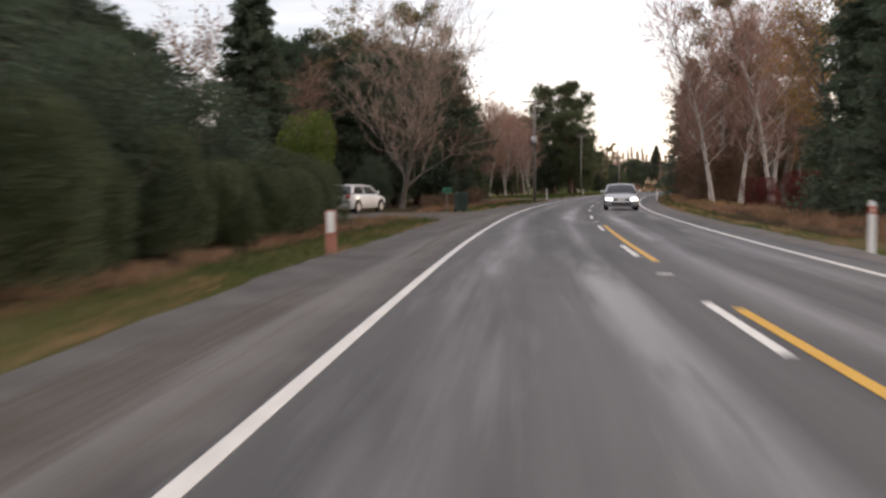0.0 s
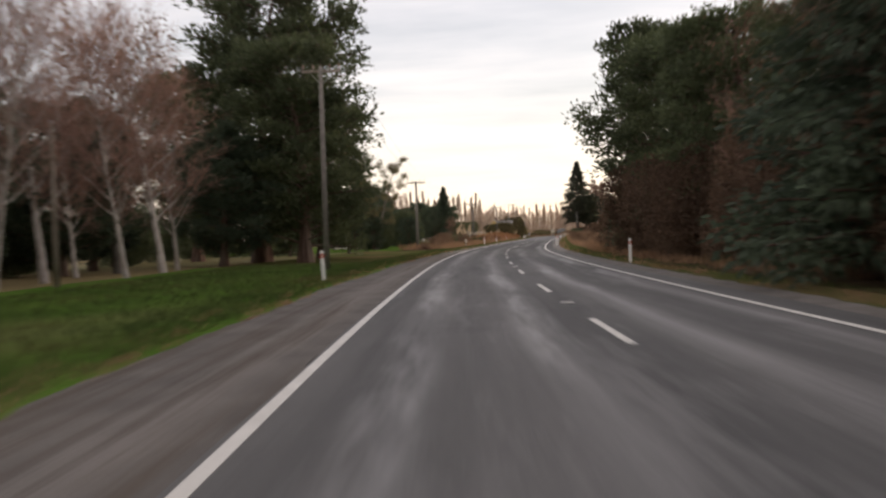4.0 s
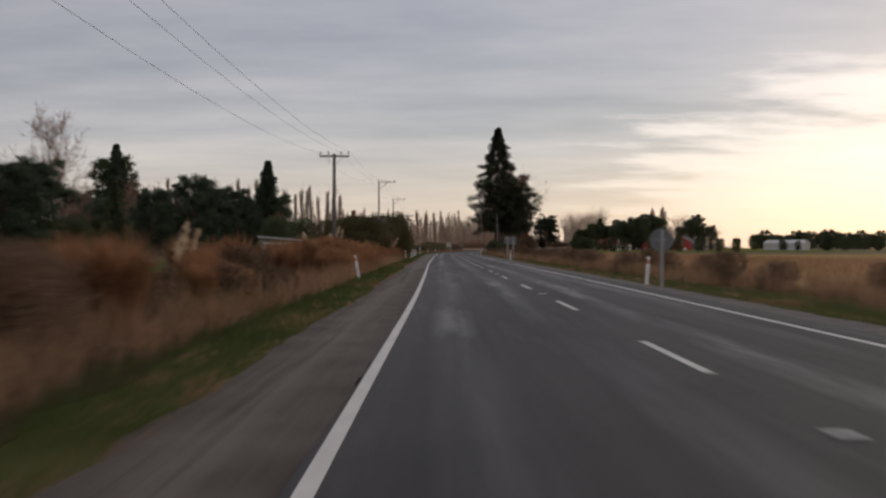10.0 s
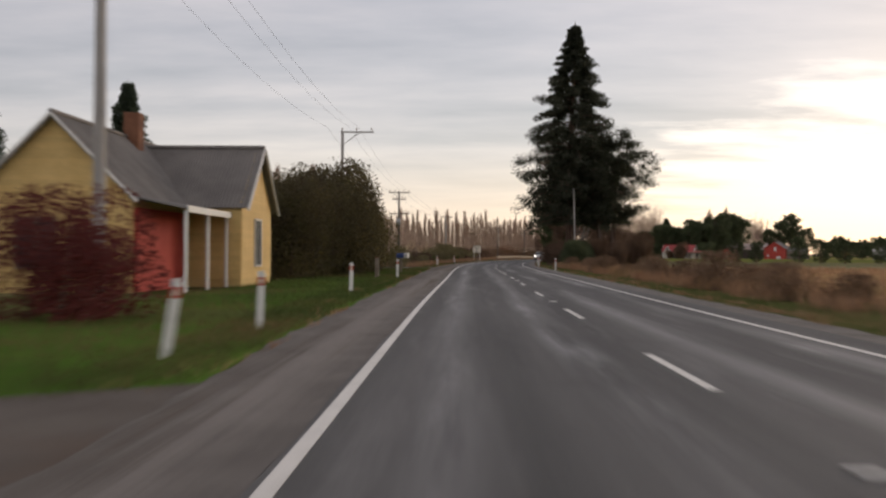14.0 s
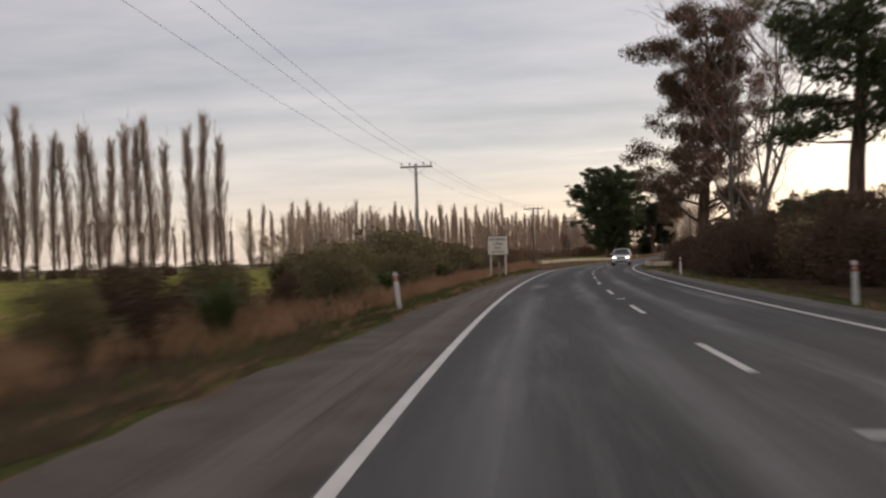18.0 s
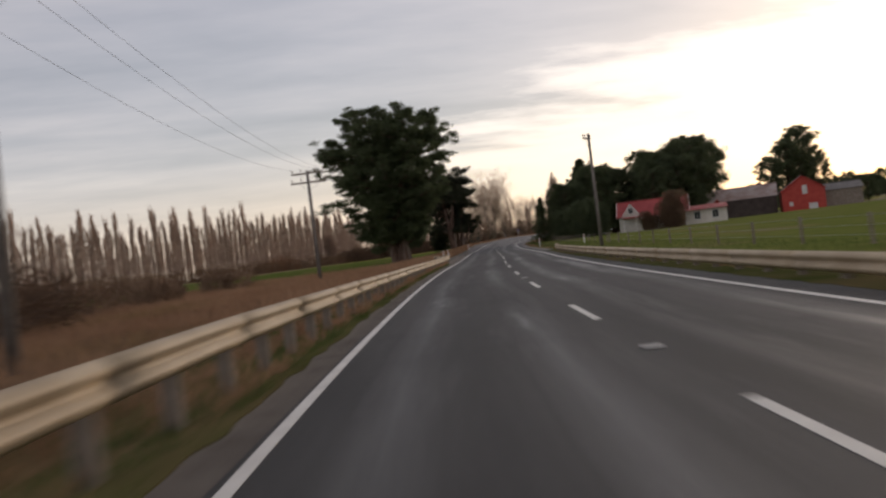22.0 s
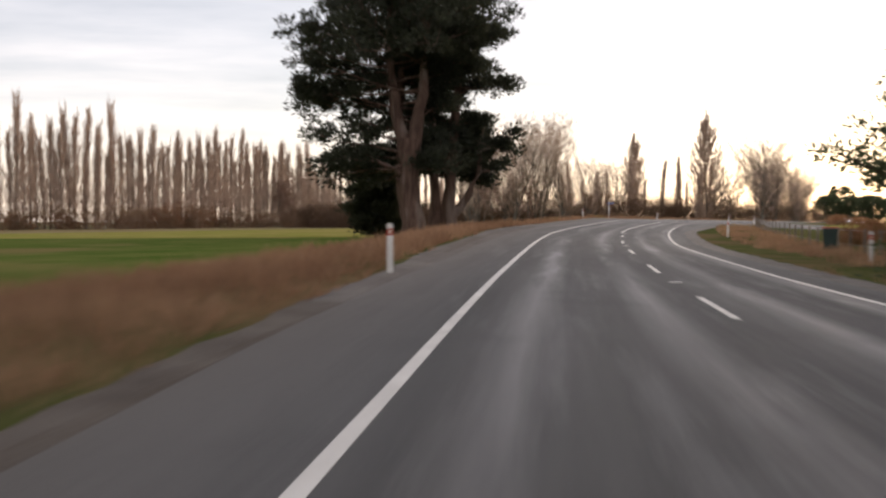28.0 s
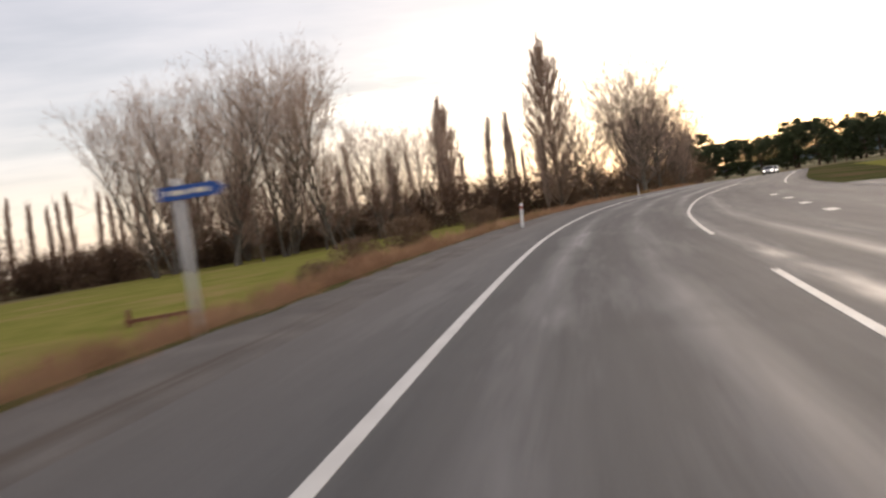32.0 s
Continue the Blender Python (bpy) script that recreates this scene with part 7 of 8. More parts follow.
sprinkle(m1, [A(131, 14.5, 0.75), A(142, 13.5, 0.9), A(162, 13.2, 1.0), A(128, 21, 0.8), A(148, 20, 1.0), A(84, 19, 0.75), A(92, 20, 0.8),
              A(163, -12.6, 1.42), A(158, -8.6, 1.0), A(168, -9.5, 0.95), A(172, -20, 1.0)], 69)
sprinkle(m2, [A(70, -11.5, 1.0), A(66, -18, 1.2), A(92, -14, 0.95), A(98, -19, 1.0), A(106, -22, 1.0), A(118, -21, 0.9), A(130, -22, 1.0), A(142, -22, 1.0), A(154, -20, 0.95), A(156, -13, 0.75),
              A(70, -9.0, 0.95), A(74, -10.6, 1.05), A(72, -15.5, 1.15), A(64, -15, 1.05), A(88, -10.5, 0.7), A(110, -17, 0.8), A(118, -18, 0.85), A(127, -18.5, 0.8), A(136, -18, 0.85), A(146, -18, 0.9), A(-4, -13, 1.1), A(-16, -12, 1.0), A(22, -12.0, 0.74), A(26, -12.8, 0.78), A(30.5, -13.4, 0.74), A(36, -14.4, 0.7)], 70)
m3 = macrocarpa("pine", "tall roadside pine with a bare lower trunk", M(*A(494.5, 13.4)[:2]), 17, 3.9, 77, base=0.36, stems=1, limbs=56, per=60, r0=0.42, top=0.5, puff=0.6, rise=0.5, group="roadside pines")
m4 = macrocarpa("dark_conifer", "distant dark shelter tree with a rounded crown", M(148, 436, 0.6), 14, 5.2, 88, base=0.05, stems=1, limbs=46, per=26, length=0.6, width=0.13, r0=0.35, top=0.4, puff=0.95, sub=5, group="far shelter trees", bare=True)
# farm trees
for x, y, k in ((76, 551, 0.8), (83, 552, 1.0), (91, 548, 1.1), (99, 552, 1.18), (107, 566, 1.2), (116, 585, 1.25), (96, 560, 1.2), (112, 580, 1.15), (103, 558, 1.2)):
    sprinkle(m1, [(x, y, k)], int(x))
for i, (x, y, k) in enumerate(((77, 556, 0.8), (80, 558, 0.95), (87, 556, 1.0), (93, 554, 1.02), (100, 561, 1.2), (104, 566, 1.25), (110, 572, 1.25), (115, 578, 1.25), (120, 584, 1.3), (89, 562, 1.1))):
    sprinkle(m1, [(x, y, k)], i + 640)
sprinkle(m3, [(134, 573, 1.0), (139, 576, 0.95), (128.5, 571, 0.85), (144, 581, 0.95), (150, 584, 0.8)], 71)
# --- pointed conifers
c1 = cone_tree("conifer", "dark green conifer with a pointed top", M(*A(41, 15.2)[:2]), 14, 3.4, 72, per=34, tiers=44, leaf="leaf_blue", group="pointed conifers", ragged=0.4)
c2 = cone_tree("conifer", "dark pointed conifer with a ragged outline", M(*A(100.5, -15)[:2]), 11, 2.7, 73, per=30, tiers=28, leaf="leaf_dark", group="pointed conifers", ragged=0.7)
cone_tree("conifer", "broad green conifer at the edge of the drive", M(*A(110.5, -14.4)[:2]), 7.8, 3.0, 172, per=40, tiers=34, leaf="leaf_dark", ragged=0.4, skirt=0.02)
sprinkle(c1, [A(46, -13.0, 0.82), A(84, -9.5, 0.72), A(88, -13, 0.8), A(115, -17, 0.55), A(240, -19, 0.55), A(33, 14.5, 0.95), A(48, 17, 1.0), A(26, 16, 0.9), A(36, 20, 1.1), A(456.5, -37.5, 1.28), A(462, -40, 1.1), A(455, -69.7, 1.5), A(122, 11.4, 1.15), A(292, -32.8, 0.95), A(171, 13, 0.7)], 74)
sprinkle(m2, [A(296, -27, 0.75), A(305, -30, 0.8), A(318, -29, 0.7), A(284, -30, 0.7), A(326, -31, 0.75), A(272, -28, 0.65), A(233, -17.5, 0.6), A(238, -20, 0.75), A(243, -19, 0.68), A(248, -21, 0.55), A(228, -20, 0.7)], 175)
sprinkle(c2, [ A(184, -16, 0.85), A(190, -20, 0.9), A(286, -36, 0.9), A(299, -38, 0.8), A(345, -44, 0.9), A(372, -40, 0.85), A(400, -45, 0.9), A(420, -48, 0.9), A(312, -46, 0.95),
              (78, 563, 0.85), (72.6, 556, 0.8), A(10, -17, 1.1), A(-8, -17, 1.1)], 75)
sprinkle(m3, [A(458, -70.5, 1.36), A(447, -64, 0.8)], 650)
sprinkle(m2, [A(457, -36.5, 1.35), A(452, -41, 1.1), A(464, -44, 1.2), A(399.7, -37.8, 1.0), A(408, -37, 0.95), A(415, -38.5, 0.9), A(421.3, -35.4, 1.1), A(430, -39, 0.85), A(440, -42, 0.95), A(390, -41, 0.8),
              A(436, -58, 1.0), A(428, -63, 1.0), A(448, -57, 1.05), A(442, -72, 1.1), A(456, -78, 1.1), A(418, -60, 0.95), A(404, -58, 0.9), A(394, -62, 0.95), A(452, -50, 1.0), A(462, -54, 1.05)], 651)
sprinkle(g2, [A(400, -48, 0.85), A(412, -50, 0.9), A(424, -49, 0.95), A(438, -50, 0.9), A(448, -34, 0.8), A(386, -50, 0.85)], 652)
sprinkle(c1, [A(243, -17.5, 0.45), A(246, -20.5, 0.5), A(238, -22, 0.5), A(249, -18.5, 0.42)], 653)
sprinkle(m2, [A(244, -23, 0.8), A(251, -22, 0.7)], 654)
# clipped dark trees on the lawn, and the tall fir group behind them
sprinkle(m2, [A(221.7, -11.0, 0.36), A(204, -14.2, 0.44), A(206.5, -12.6, 0.4), A(210, -15.5, 0.42), A(220.5, -15.7, 0.37), A(213.5, -13.6, 0.4), A(217, -17.5, 0.42), A(209, -18.5, 0.5),
              A(293, -29.5, 1.0), A(289, -35, 1.05), A(297, -34, 1.1)], 655)
sprinkle(c2, [A(288, -30.8, 1.15), A(294.5, -31.5, 1.1)], 656)
# dark shelter trees behind the gardens and across the crop
for i, (s, o, k) in enumerate(((300, -44, 0.8), (318, -50, 0.8), (336, -46, 0.75), (356, -52, 0.8), (380, -50, 0.75), (404, -55, 0.8), (430, -58, 0.75), (196, -26, 0.7), (206, -22, 0.6), (214, -26, 0.7), (226, -30, 0.7), (262, -40, 0.7), (276, -44, 0.75))):
    sprinkle(m4, [A(s, o, k)], i + 400)
for i, p in enumerate(row(148, 436, 330, 330, 8.0, 0.35, 9, 0.55, 0.75)):
    sprinkle(m4, [p], i + 430)
for i, p in enumerate(row(150, 590, 330, 520, 11.0, 0.35, 10, 0.6, 0.85)):
    sprinkle(m4, [p], i + 470)
for i in range(26):
    x, y = at(1030 + 2 * (i % 5), 36 + 7.5 * i)
    sprinkle(m4, [(x, y + 10 * math.sin(i), 0.85)], i + 500)

for i, p in enumerate(row(285, 905, 420, 800, 6.5, 0.4, 15, 1.4, 1.9)):
    sprinkle(m4, [p], i + 530)
for i, p in enumerate(row(280, 897, 415, 794, 5.0, 0.4, 19, 1.3, 1.7)):
    sprinkle(m4, [p], i + 580)
for i, p in enumerate(row(50, 368, 88, 354, 5.0, 0.4, 16, 0.42, 0.55)):
    sprinkle(m4, [p], i + 560)
# --- hedges, bushes
h1 = shrub("bush", "large dense olive-brown bush", M(*A(350, -7.6)[:2], 0.98), 4.5, 5.2, 101, "leaf_hedge", 30000, 0.12, 0.045, group="bushes")
h2 = shrub("bush", "large dense dark bush", M(*A(421, -11)[:2]), 5.2, 5.2, 102, "leaf_dark", 30000, 0.12, 0.05, group="bushes")
h4 = shrub("hedge_bush", "tall brown and olive hedge bush by the letterbox", M(*A(400, -8.0)[:2]), 5.2, 5.0, 146, "leaf_hedge", 32000, 0.11, 0.042, group="hedge by the letterbox", lobes=16)
sprinkle(h4, [A(404, -7.8, 1.05), A(409, -7.4, 1.2), A(413.5, -7.2, 1.22), A(417, -7.6, 1.2), A(421, -7.8, 1.1), A(424.5, -8.0, 0.95), A(428, -7.0, 0.66), A(416, -10, 1.2)], 147)
h3 = shrub("bush", "large blue-green roadside bush", M(*A(24, -7.6)[:2], 0.76), 5.5, 6.0, 103, "leaf_blue", 24000, 0.14, 0.045, group="bushes")
sprinkle(h1, [A(341.5, -6.2, 0.8), A(347.0, -5.9, 0.9), A(346, -9.2, 0.9), A(353.2, -6.4, 0.86), A(336, -6.4, 0.62), A(408, -12, 0.9), A(450, -9, 0.35)], 104)
sprinkle(h2, [A(428, -12, 0.75), A(236, -14, 0.9), A(210, -13, 1.0), A(449, 11.2, 0.52), A(454, 12.2, 0.5), A(350, -8.5, 0.85),
              A(460, 13, 0.5), (72, 541, 0.9), (77, 545, 1.0), (94, 546, 1.0), A(390, -20, 0.9), A(376, -21, 0.8), A(300, -28, 0.7), A(312, -30, 0.7), A(324, -27, 0.65)], 105)
sprinkle(h2, [A(2 + 3.2 * i, -5.7 - 0.4 * math.sin(i * 1.7), 0.42 + 0.06 * math.sin(i * 2.7)) for i in range(10)] + [A(100 + 5.2 * i, -23 - 1.5 * math.sin(i * 1.9), 0.75 + 0.12 * math.sin(i * 2.3)) for i in range(13)] + [A(60, -20, 0.9), A(54, -22, 1.0), A(66, -23, 1.0), A(48, -21, 1.0), A(42, -21, 1.0), A(36, -21, 1.0)] + [A(172 + 6 * i, -25, 0.7) for i in range(4)], 205)
sprinkle(h3, [A(17, -7.2, 0.9), A(11, -7.0, 1.05), A(4, -7.6, 1.15), A(13.5, -10.5, 1.15), A(-4, -7.5, 1.0), A(-11, -8.0, 1.0), A(-19, -8, 1.0), A(30.5, -8.4, 0.74), A(36, -9.6, 0.78), A(38, -12.5, 0.85), A(20, -10.5, 0.85), A(28, -12.0, 0.85), A(88, -11.5, 0.6), A(57, -9.5, 0.7)], 106)
shrub("lime_bush", "bright yellow-green bush by the parked car", M(*A(43.0, -9.4)[:2]), 4.8, 2.6, 107, "leaf_lime", 12000, 0.13, 0.045)
y1 = shrub("garden_shrub", "large twiggy brown garden shrub by the farmhouse", M(82.2, 523.0), 5.6, 4.8, 141, "leaf_brown", 30000, 0.16, 0.05, group="farm garden shrubs")
sprinkle(y1, [(79.0, 524.8, 0.5)], 142)
sprinkle(h2, [(73.5, 535.0, 1.0), (75.5, 538.5, 1.2)], 143)
r1 = shrub("red_shrub", "dark red shrub in front of the cottage", M(*A(371, -6.4)[:2]), 2.5, 3.0, 108, "leaf_red", 7000, 0.1, 0.035, group="red shrubs")
sprinkle(r1, [A(374, -7.2, 0.8), A(55, 15, 0.95), A(60, 13.5, 0.7)], 109)
s1 = shrub("scrub", "low brown roadside scrub", M(*A(212, -5.2)[:2]), 1.7, 2.3, 110, "leaf_brown", 3600, 0.13, 0.028, group="roadside scrub")
s2 = shrub("scrub", "low olive-green roadside scrub", M(*A(436, -5.4)[:2]), 1.9, 2.6, 111, "leaf_olive", 4200, 0.12, 0.032, group="roadside scrub")
s3 = shrub("scrub", "rust-coloured dead bracken by the road", M(*A(318, -5.4)[:2]), 1.4, 2.4, 112, "reed", 3600, 0.15, 0.028, group="roadside scrub")
rng = random.Random(7)
sprinkle(s1, [A(196 + 3.2 * i, rng.uniform(-6.2, -3.5), rng.uniform(0.45, 0.85)) for i in range(29)] + [A(226.5, -4.6, 0.9), A(214, -6, 0.8), A(219, -7, 0.8)], 113)
sprinkle(s3, [A(296 + 2.4 * i, rng.uniform(-6.4, -3.8), rng.uniform(0.7, 1.25) * (1.0 if i < 6 else 0.55)) for i in range(18)] + [A(232, -4.6, 0.7), A(246, -5.0, 0.7), A(258, -4.4, 0.9), A(333, -5.4, 0.9), A(336.5, -4.8, 0.8)] + [A(338 + 2.1 * i, -4.2 - 0.3 * math.sin(i * 2.0), 0.7 + 0.15 * math.sin(i * 3.1)) for i in range(8)], 114)
sprinkle(s2, [A(447 + 4.0 * i, rng.uniform(-7.0, -4.2), rng.uniform(0.4, 0.85)) for i in range(23)], 115)
sprinkle(s2, [A(506, -6.6, 1.25), A(511.5, -6.2, 1.35), A(517, -7, 1.15), A(499, -6.6, 1.3), A(493, -6.9, 1.2), A(525, -6.8, 1.1), A(486, -6.6, 1.0)], 216)
sprinkle(s2, [A(549, -8.0, 1.1), A(553, -9.0, 1.0), A(546, -9.5, 1.0), A(541, -8.6, 0.9)], 215)
sprinkle(s1, [A(176 + 4.2 * i, rng.uniform(10.2, 12.6), rng.uniform(0.45, 0.8)) for i in range(64)], 116)
s4 = shrub("scrub", "dark brown roadside scrub under trees", M(*A(474, 11.6)[:2]), 1.9, 2.6, 145, "leaf_dusk", 4600, 0.14, 0.032, group="roadside scrub")
sprinkle(s4, [A(476 + 1.9 * i, rng.uniform(10.2, 14.5), rng.uniform(0.8, 1.5) * (1 if i < 22 else 0.75)) for i in range(36)], 117)
sprinkle(s4, [A(448 + 4.0 * i, rng.uniform(-6.6, -4.4), rng.uniform(0.4, 0.7)) for i in range(23)], 315)
strip("scrub_floor_right", 440, 548, 8.9, 17.0, 0.002, "litter", "dark earth and leaf litter under trees", "ground", 2.0, 0, 0.2, 29)
sprinkle(s2, [A(482 + 4.5 * i, rng.uniform(11.5, 15), rng.uniform(0.8, 1.4)) for i in range(8)], 118)
sprinkle(s1, [A(74 + 6.2 * i, rng.uniform(10.8, 11.6), rng.uniform(0.4, 0.75)) for i in range(15)], 119)
hb = shrub("hedge_bush", "tall dark brown hedge bush in winter twig", M(*A(92, 12.6)[:2]), 4.4, 4.6, 144, "leaf_umber", 16000, 0.16, 0.045, group="brown hedge")
sprinkle(hb, [A(74, 13.2, 0.85), A(78.5, 12.8, 0.9), A(83, 13.0, 0.95), A(87.5, 12.8, 1.0), A(82, 17, 1.1), A(90, 17, 1.15)], 128)
sprinkle(hb, [A(96 + 3.4 * i, 12.4 + 0.5 * math.sin(i * 1.7), 0.98 + 0.12 * math.sin(i * 2.9)) for i in range(20)], 120)
sprinkle(hb, [A(461, 15.0, 0.8), A(466.5, 17.0, 1.0), A(458, 18.5, 0.9), A(473, 17.5, 0.95), A(480, 16.5, 0.8), A(452, 16, 0.6), A(486, 19, 0.9)], 127)
sprinkle(s1, [A(30 + 5.0 * i, rng.uniform(-6.4, -4.6), rng.uniform(0.35, 0.7)) for i in range(9) if not 33 < 30 + 5.0 * i < 54], 121)
thicket("undergrowth", "brown scrub under the bare trees at the bend", row(62, 768, 184, 796, 2.4, 0.4, 11, 3.0, 6.0), 601, "leaf_umber", 3000, 0.8, 0.05)
thicket("undergrowth", "purple-brown scrub under the round bare trees", row(176, 774, 226, 818, 2.6, 0.4, 17, 3.6, 5.4), 605, "leaf_brown", 1300, 0.8, 0.05)
thicket("undergrowth", "tall rusty scrub before the poplar belt", row(26, 752, 40, 772, 2.6, 0.4, 18, 3.0, 4.4), 606, "leaf_rust", 1100, 0.6, 0.05)
thicket("undergrowth", "brown scrub along the foot of the poplar belt", row(-62, 596, 76, 826, 2.6, 0.4, 12, 2.0, 4.0), 602, "leaf_brown", 1000, 0.5, 0.05)
thicket("undergrowth", "rusty scrub along the foot of the poplar belt", row(-60, 600, 72, 822, 6.5, 0.4, 14, 1.2, 2.2), 603, "leaf_rust")
thicket("undergrowth", "brown scrub at the edge of the dry field", [A(588 + 2.6 * i, -19.5 - 3.2 * math.sin(i * 1.3), 0.8 + 0.5 * math.sin(i * 2.1) ** 2) for i in range(16)], 607, "leaf_brown", 900, 0.4, 0.045)
thicket("undergrowth", "dark brown scrub behind the guard rail", [A(570 + 2.4 * i, -15.0 - 2.5 * math.sin(i * 1.7), 1.3 + 0.6 * math.sin(i * 2.3) ** 2) for i in range(9)], 608, "leaf_umber", 1500, 0.3, 0.04)
thicket("undergrowth", "olive scrub along the foot of the poplar row", row(-30, 419, -116, 420, 2.8, 0.4, 13, 0.7, 1.5), 604, "leaf_brown")
sprinkle(s1, [A(808, -7.5, 0.8), A(811, -9.2, 0.9), A(845, -10, 0.9), A(860, -14, 1.3), A(875, -16, 1.5), A(893, -16, 1.6)], 122)
sprinkle(s1, [A(559, 12.2, 1.0), A(562, 13.4, 1.15), A(565, 12.4, 1.1), A(568, 13.6, 1.0), A(571, 12.6, 0.8)], 222)
sprinkle(s3, [A(758, 15, 0.8), A(763, 17, 0.9), A(880, 20, 1.2), A(886, 23, 1.3)], 123)
p1 = tussock("pampas_grass", "pampas grass clump with pale feathery plumes", M(*A(236, -5.0)[:2]), 1.7, 1.7, 131, "leaf_olive", 420, 5, "pampas grass")
sprinkle(p1, [A(244, -5.8, 0.9), A(262, -5.2, 0.7), A(264.5, -6.2, 0.62), A(276, -6.0, 0.6), A(306, -6.4, 0.8), A(311, -6.0, 0.8), A(350.5, -4.4, 0.8), A(353, -4.6, 0.75), A(486, -7.6, 0.9), A(458, -6.4, 0.9), A(228, -5.4, 1.0)], 132)
k1 = tussock("reed_clump", "tall clump of rust-brown dead reeds", M(*A(300, -5.4)[:2]), 1.9, 1.5, 135, "reed", 620, 0, "reed clumps")
rng = random.Random(17)
sprinkle(k1, [A(256 + 1.5 * i, rng.uniform(-6.6, -3.7), rng.uniform(0.5, 0.95) * (1.0 if i < 34 else 0.6)) for i in range(62)], 136)
f1 = tussock("flax", "dark green flax clump with stiff blades", M(*A(243, -4.6)[:2]), 1.3, 1.5, 133, "leaf_green", 160, 0, "flax")
sprinkle(f1, [A(250, -4.4, 1.1), A(257, -4.8, 0.9), A(463, -4.8, 0.9), A(471, -4.5, 1.0), A(489, -4.6, 0.9), A(496, -5.0, 1.1), A(506, -4.8, 1.0), A(225, -4.8, 1.2), A(219, -5.0, 1.1)], 134)

# --- standing grass
grass_belt("dry_grass_belt", "tall dry brown grass along the verge", 196, 350, -8.0, lambda s: -shoulder(s) - 1.2, 38000, 0.75, "dry_grass", 201, bunch=0.5)
grass_belt("dry_grass_belt", "tall dry brown grass along the verge", 170, 455, 9.4, 12.8, 34000, 0.7, "dry_grass", 202, bunch=0.5)
grass_belt("dry_grass_belt", "tall dry brown grass beside the guard rail", 545, 652, -24.0, -2.6, 60000, 0.55, "dry_grass", 203, bunch=0.5)
grass_belt("dry_grass_belt", "tall dry brown grass along the verge", 645, 765, -7.0, lambda s: -shoulder(s) - 0.25, 44000, 0.55, "dry_grass", 204, bunch=0.4)
grass_belt("dry_grass_belt", "tall dry brown grass along the verge", 765, 960, -7.6, lambda s: -shoulder(s) - 0.25, 46000, 0.5, "dry_grass", 205, bunch=0.4)
grass_belt("dry_grass_belt", "dry grass among the roadside scrub", 440, 538, -8.0, lambda s: -shoulder(s) - 1.2, 22000, 0.6, "dry_grass", 206, bunch=0.5)
grass_belt("dry_grass_belt", "dry grass under the trees", 20, 168, 9.2, 12.5, 14000, 0.45, "dry_grass", 207, bunch=0.4)
grass_belt("dry_grass_belt", "dry grass by the farm entrance", 735, 800, 9.6, 13.5, 9000, 0.4, "dry_grass", 208, bunch=0.4)
grass_belt("dry_grass_belt", "dry grass along the hedge", -30, 92, -5.6, -3.6, 11000, 0.3, "dry_grass", 209, bunch=0.4)
grass_belt("crop_stubble", "pale dry crop stalks", 172, 440, 13.0, 40.0, 30000, 0.6, "dry_grass", 210, w=0.03)
for i, (a, b, o0, o1, n) in enumerate(((-40, 196, -3.9, lambda s: -shoulder(s) - 0.05, 30000), (196, 440, lambda s: -shoulder(s) - 1.5, lambda s: -shoulder(s) - 0.05, 46000), (440, 545, lambda s: -shoulder(s) - 1.5, lambda s: -shoulder(s) - 0.05, 7000), (545, 650, -3.2, -1.9, 12000), (104, 152, -11, -2.4, 30000), (360, 431, -7.4, -2.0, 24000))):
    grass_belt("green_verge_grass", "short green verge grass", a, b, o0, o1, n, 0.2, "green_grass", 220 + i, z=-0.03, lean=0.5, w=0.01)
grass_belt("green_verge_grass", "short green verge grass", 40, 535, 8.1, 9.6, 26000, 0.16, "green_grass", 230, z=-0.03, lean=0.5, w=0.008)
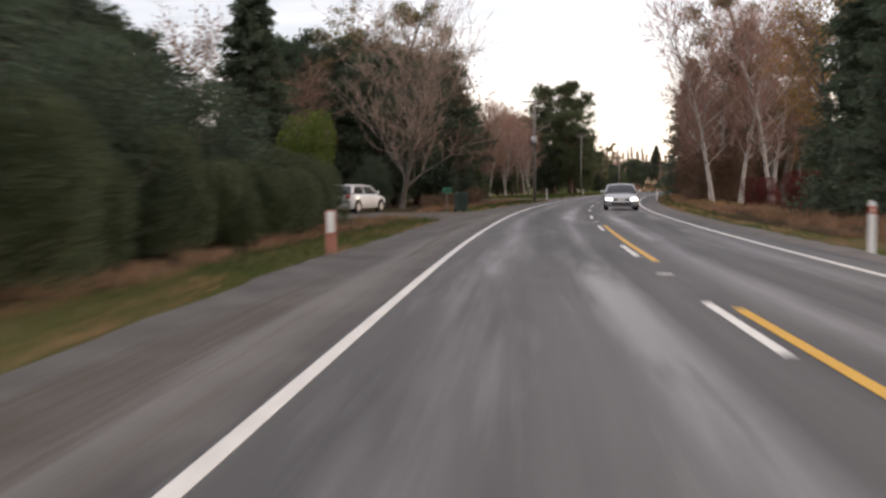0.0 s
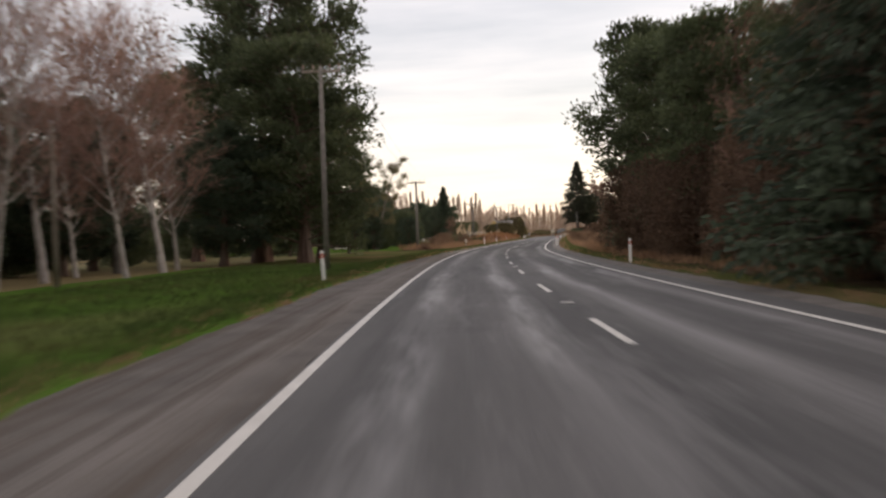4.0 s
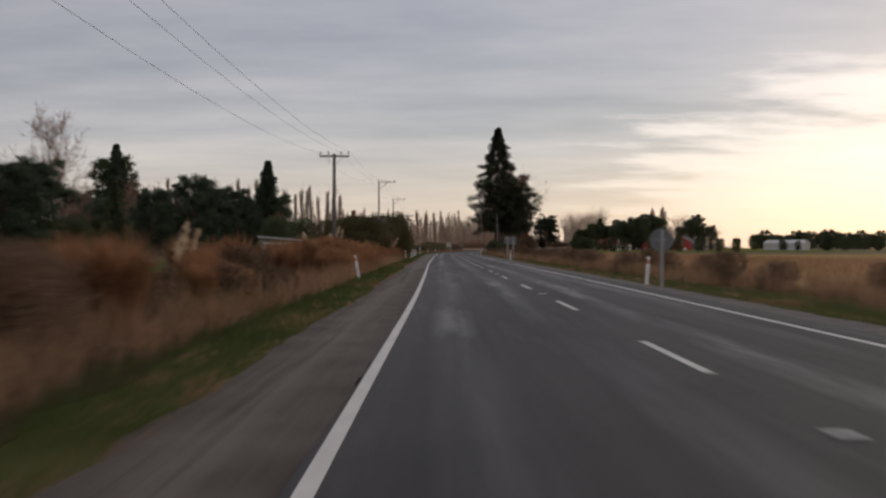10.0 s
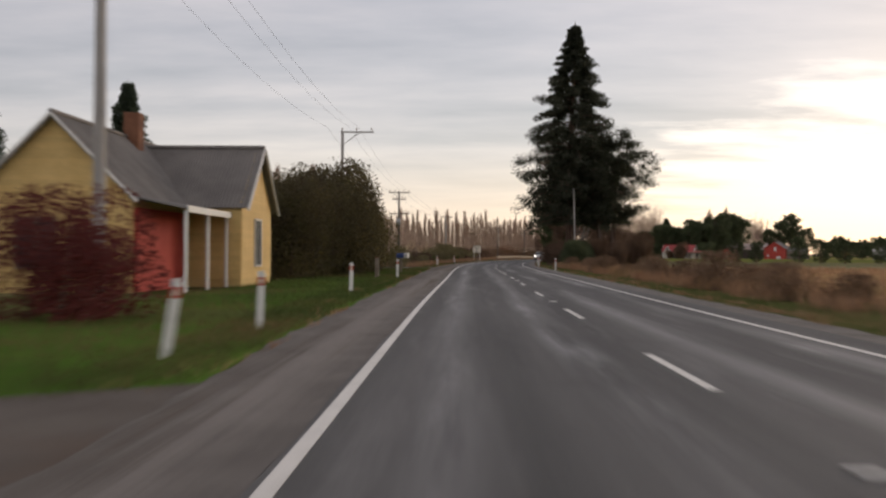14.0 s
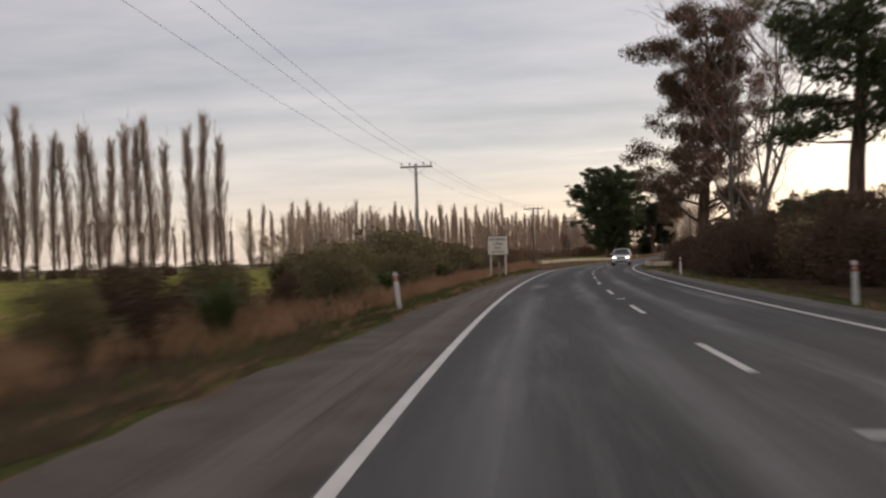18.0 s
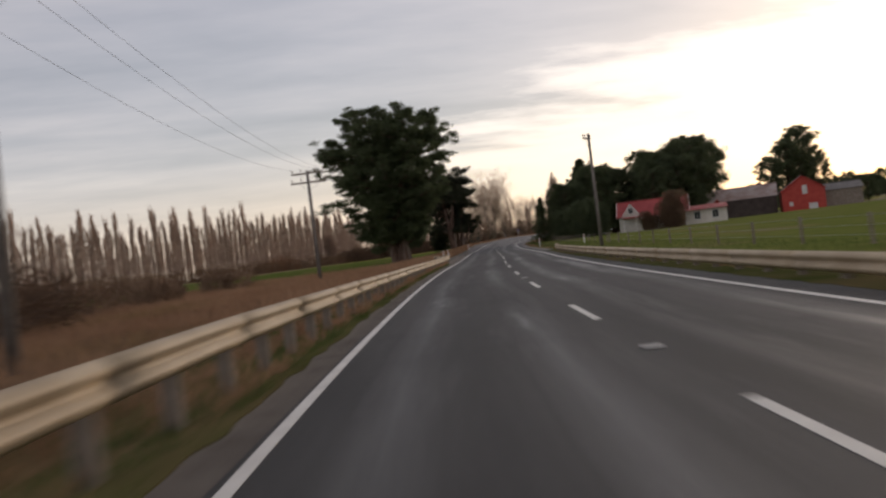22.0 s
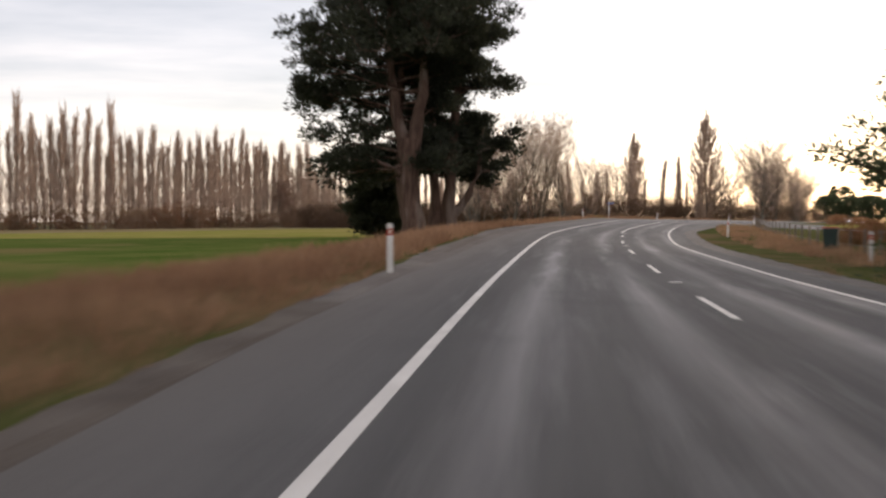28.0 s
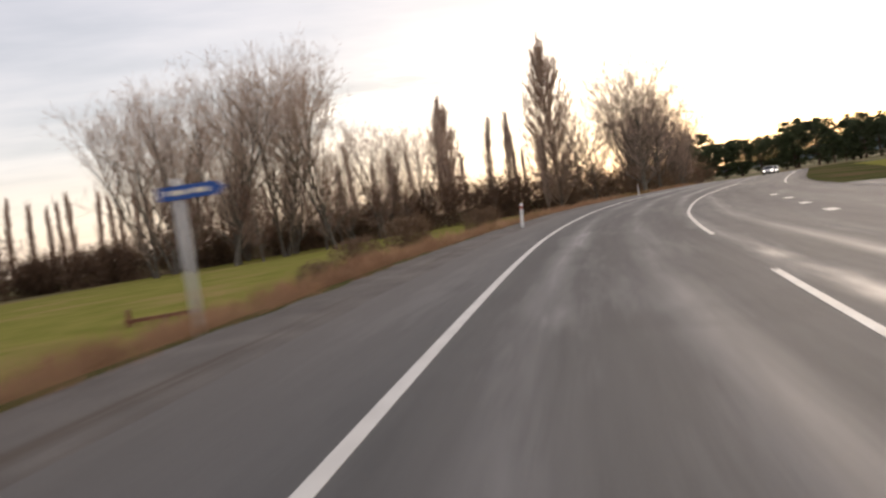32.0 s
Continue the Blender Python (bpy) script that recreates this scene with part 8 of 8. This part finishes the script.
grass_belt("green_verge_grass", "short green verge grass", 535, 735, 8.1, 14.0, 26000, 0.18, "green_grass", 231, z=-0.03, lean=0.5, w=0.008)


grass_belt("green_verge_grass", "short green grass under the guard rail", 541, 628, -1.9, -0.6, 15000, 0.13, "green_grass", 232, z=-0.01, lean=0.6, w=0.008, bunch=0.5)
grass_belt("dead_grass_fringe", "dry grass round the guard rail posts", 541, 630, -2.4, -0.75, 12000, 0.3, "dry_grass", 243, z=-0.01, lean=0.5, w=0.009, bunch=0.5)
grass_belt("dead_grass_fringe", "sparse dead grass along the edge of the shoulder", -40, 700, lambda s: -shoulder(s) - 0.9, lambda s: -shoulder(s) + 0.12, 30000, 0.16, "dry_grass", 240, z=-0.03, lean=0.6, w=0.008, bunch=0.5)
grass_belt("dead_grass_fringe", "sparse dead grass along the edge of the shoulder", 20, 735, 7.95, 8.9, 22000, 0.18, "dry_grass", 241, z=-0.03, lean=0.6, w=0.008, bunch=0.5)
grass_belt("dead_grass_fringe", "sparse dead grass along the edge of the shoulder", 700, 900, lambda s: -shoulder(s) - 0.7, lambda s: -shoulder(s) + 0.1, 14000, 0.2, "dry_grass", 242, z=-0.03, lean=0.6, w=0.008, bunch=0.5)


# --- far ridge
def ridge(name, az0, az1, dist, h, mat, seed, label):
    rng = random.Random(seed)
    verts, faces = [], []
    n = 60
    for i in range(n + 1):
        a = radians(az0 + (az1 - az0) * i / n)
        k = h * (0.55 + 0.45 * math.sin(i * 0.23 + seed) * math.sin(i * 0.071 + 1.3 * seed)) * min(1, i / 6, (n - i) / 6) + rng.uniform(0, h * 0.04)
        for d, z in ((0, -2.0), (60, k * 0.6), (200, k), (500, k * 0.9)):
            verts.append((20 + math.sin(a) * (dist + d), 350 + math.cos(a) * (dist + d), z))
    for i in range(n):
        for j in range(3):
            faces.append((4 * i + j, 4 * i + 4 + j, 4 * i + 5 + j, 4 * i + 1 + j))
    tagged(new(name, mesh_of(name, verts, faces, mat, smooth=True)), label, "hills", kind="structure")


ridge("backdrop_hills", 34, 110, 1900, 44, "hill_far", 3, "low blue-green hills on the horizon")
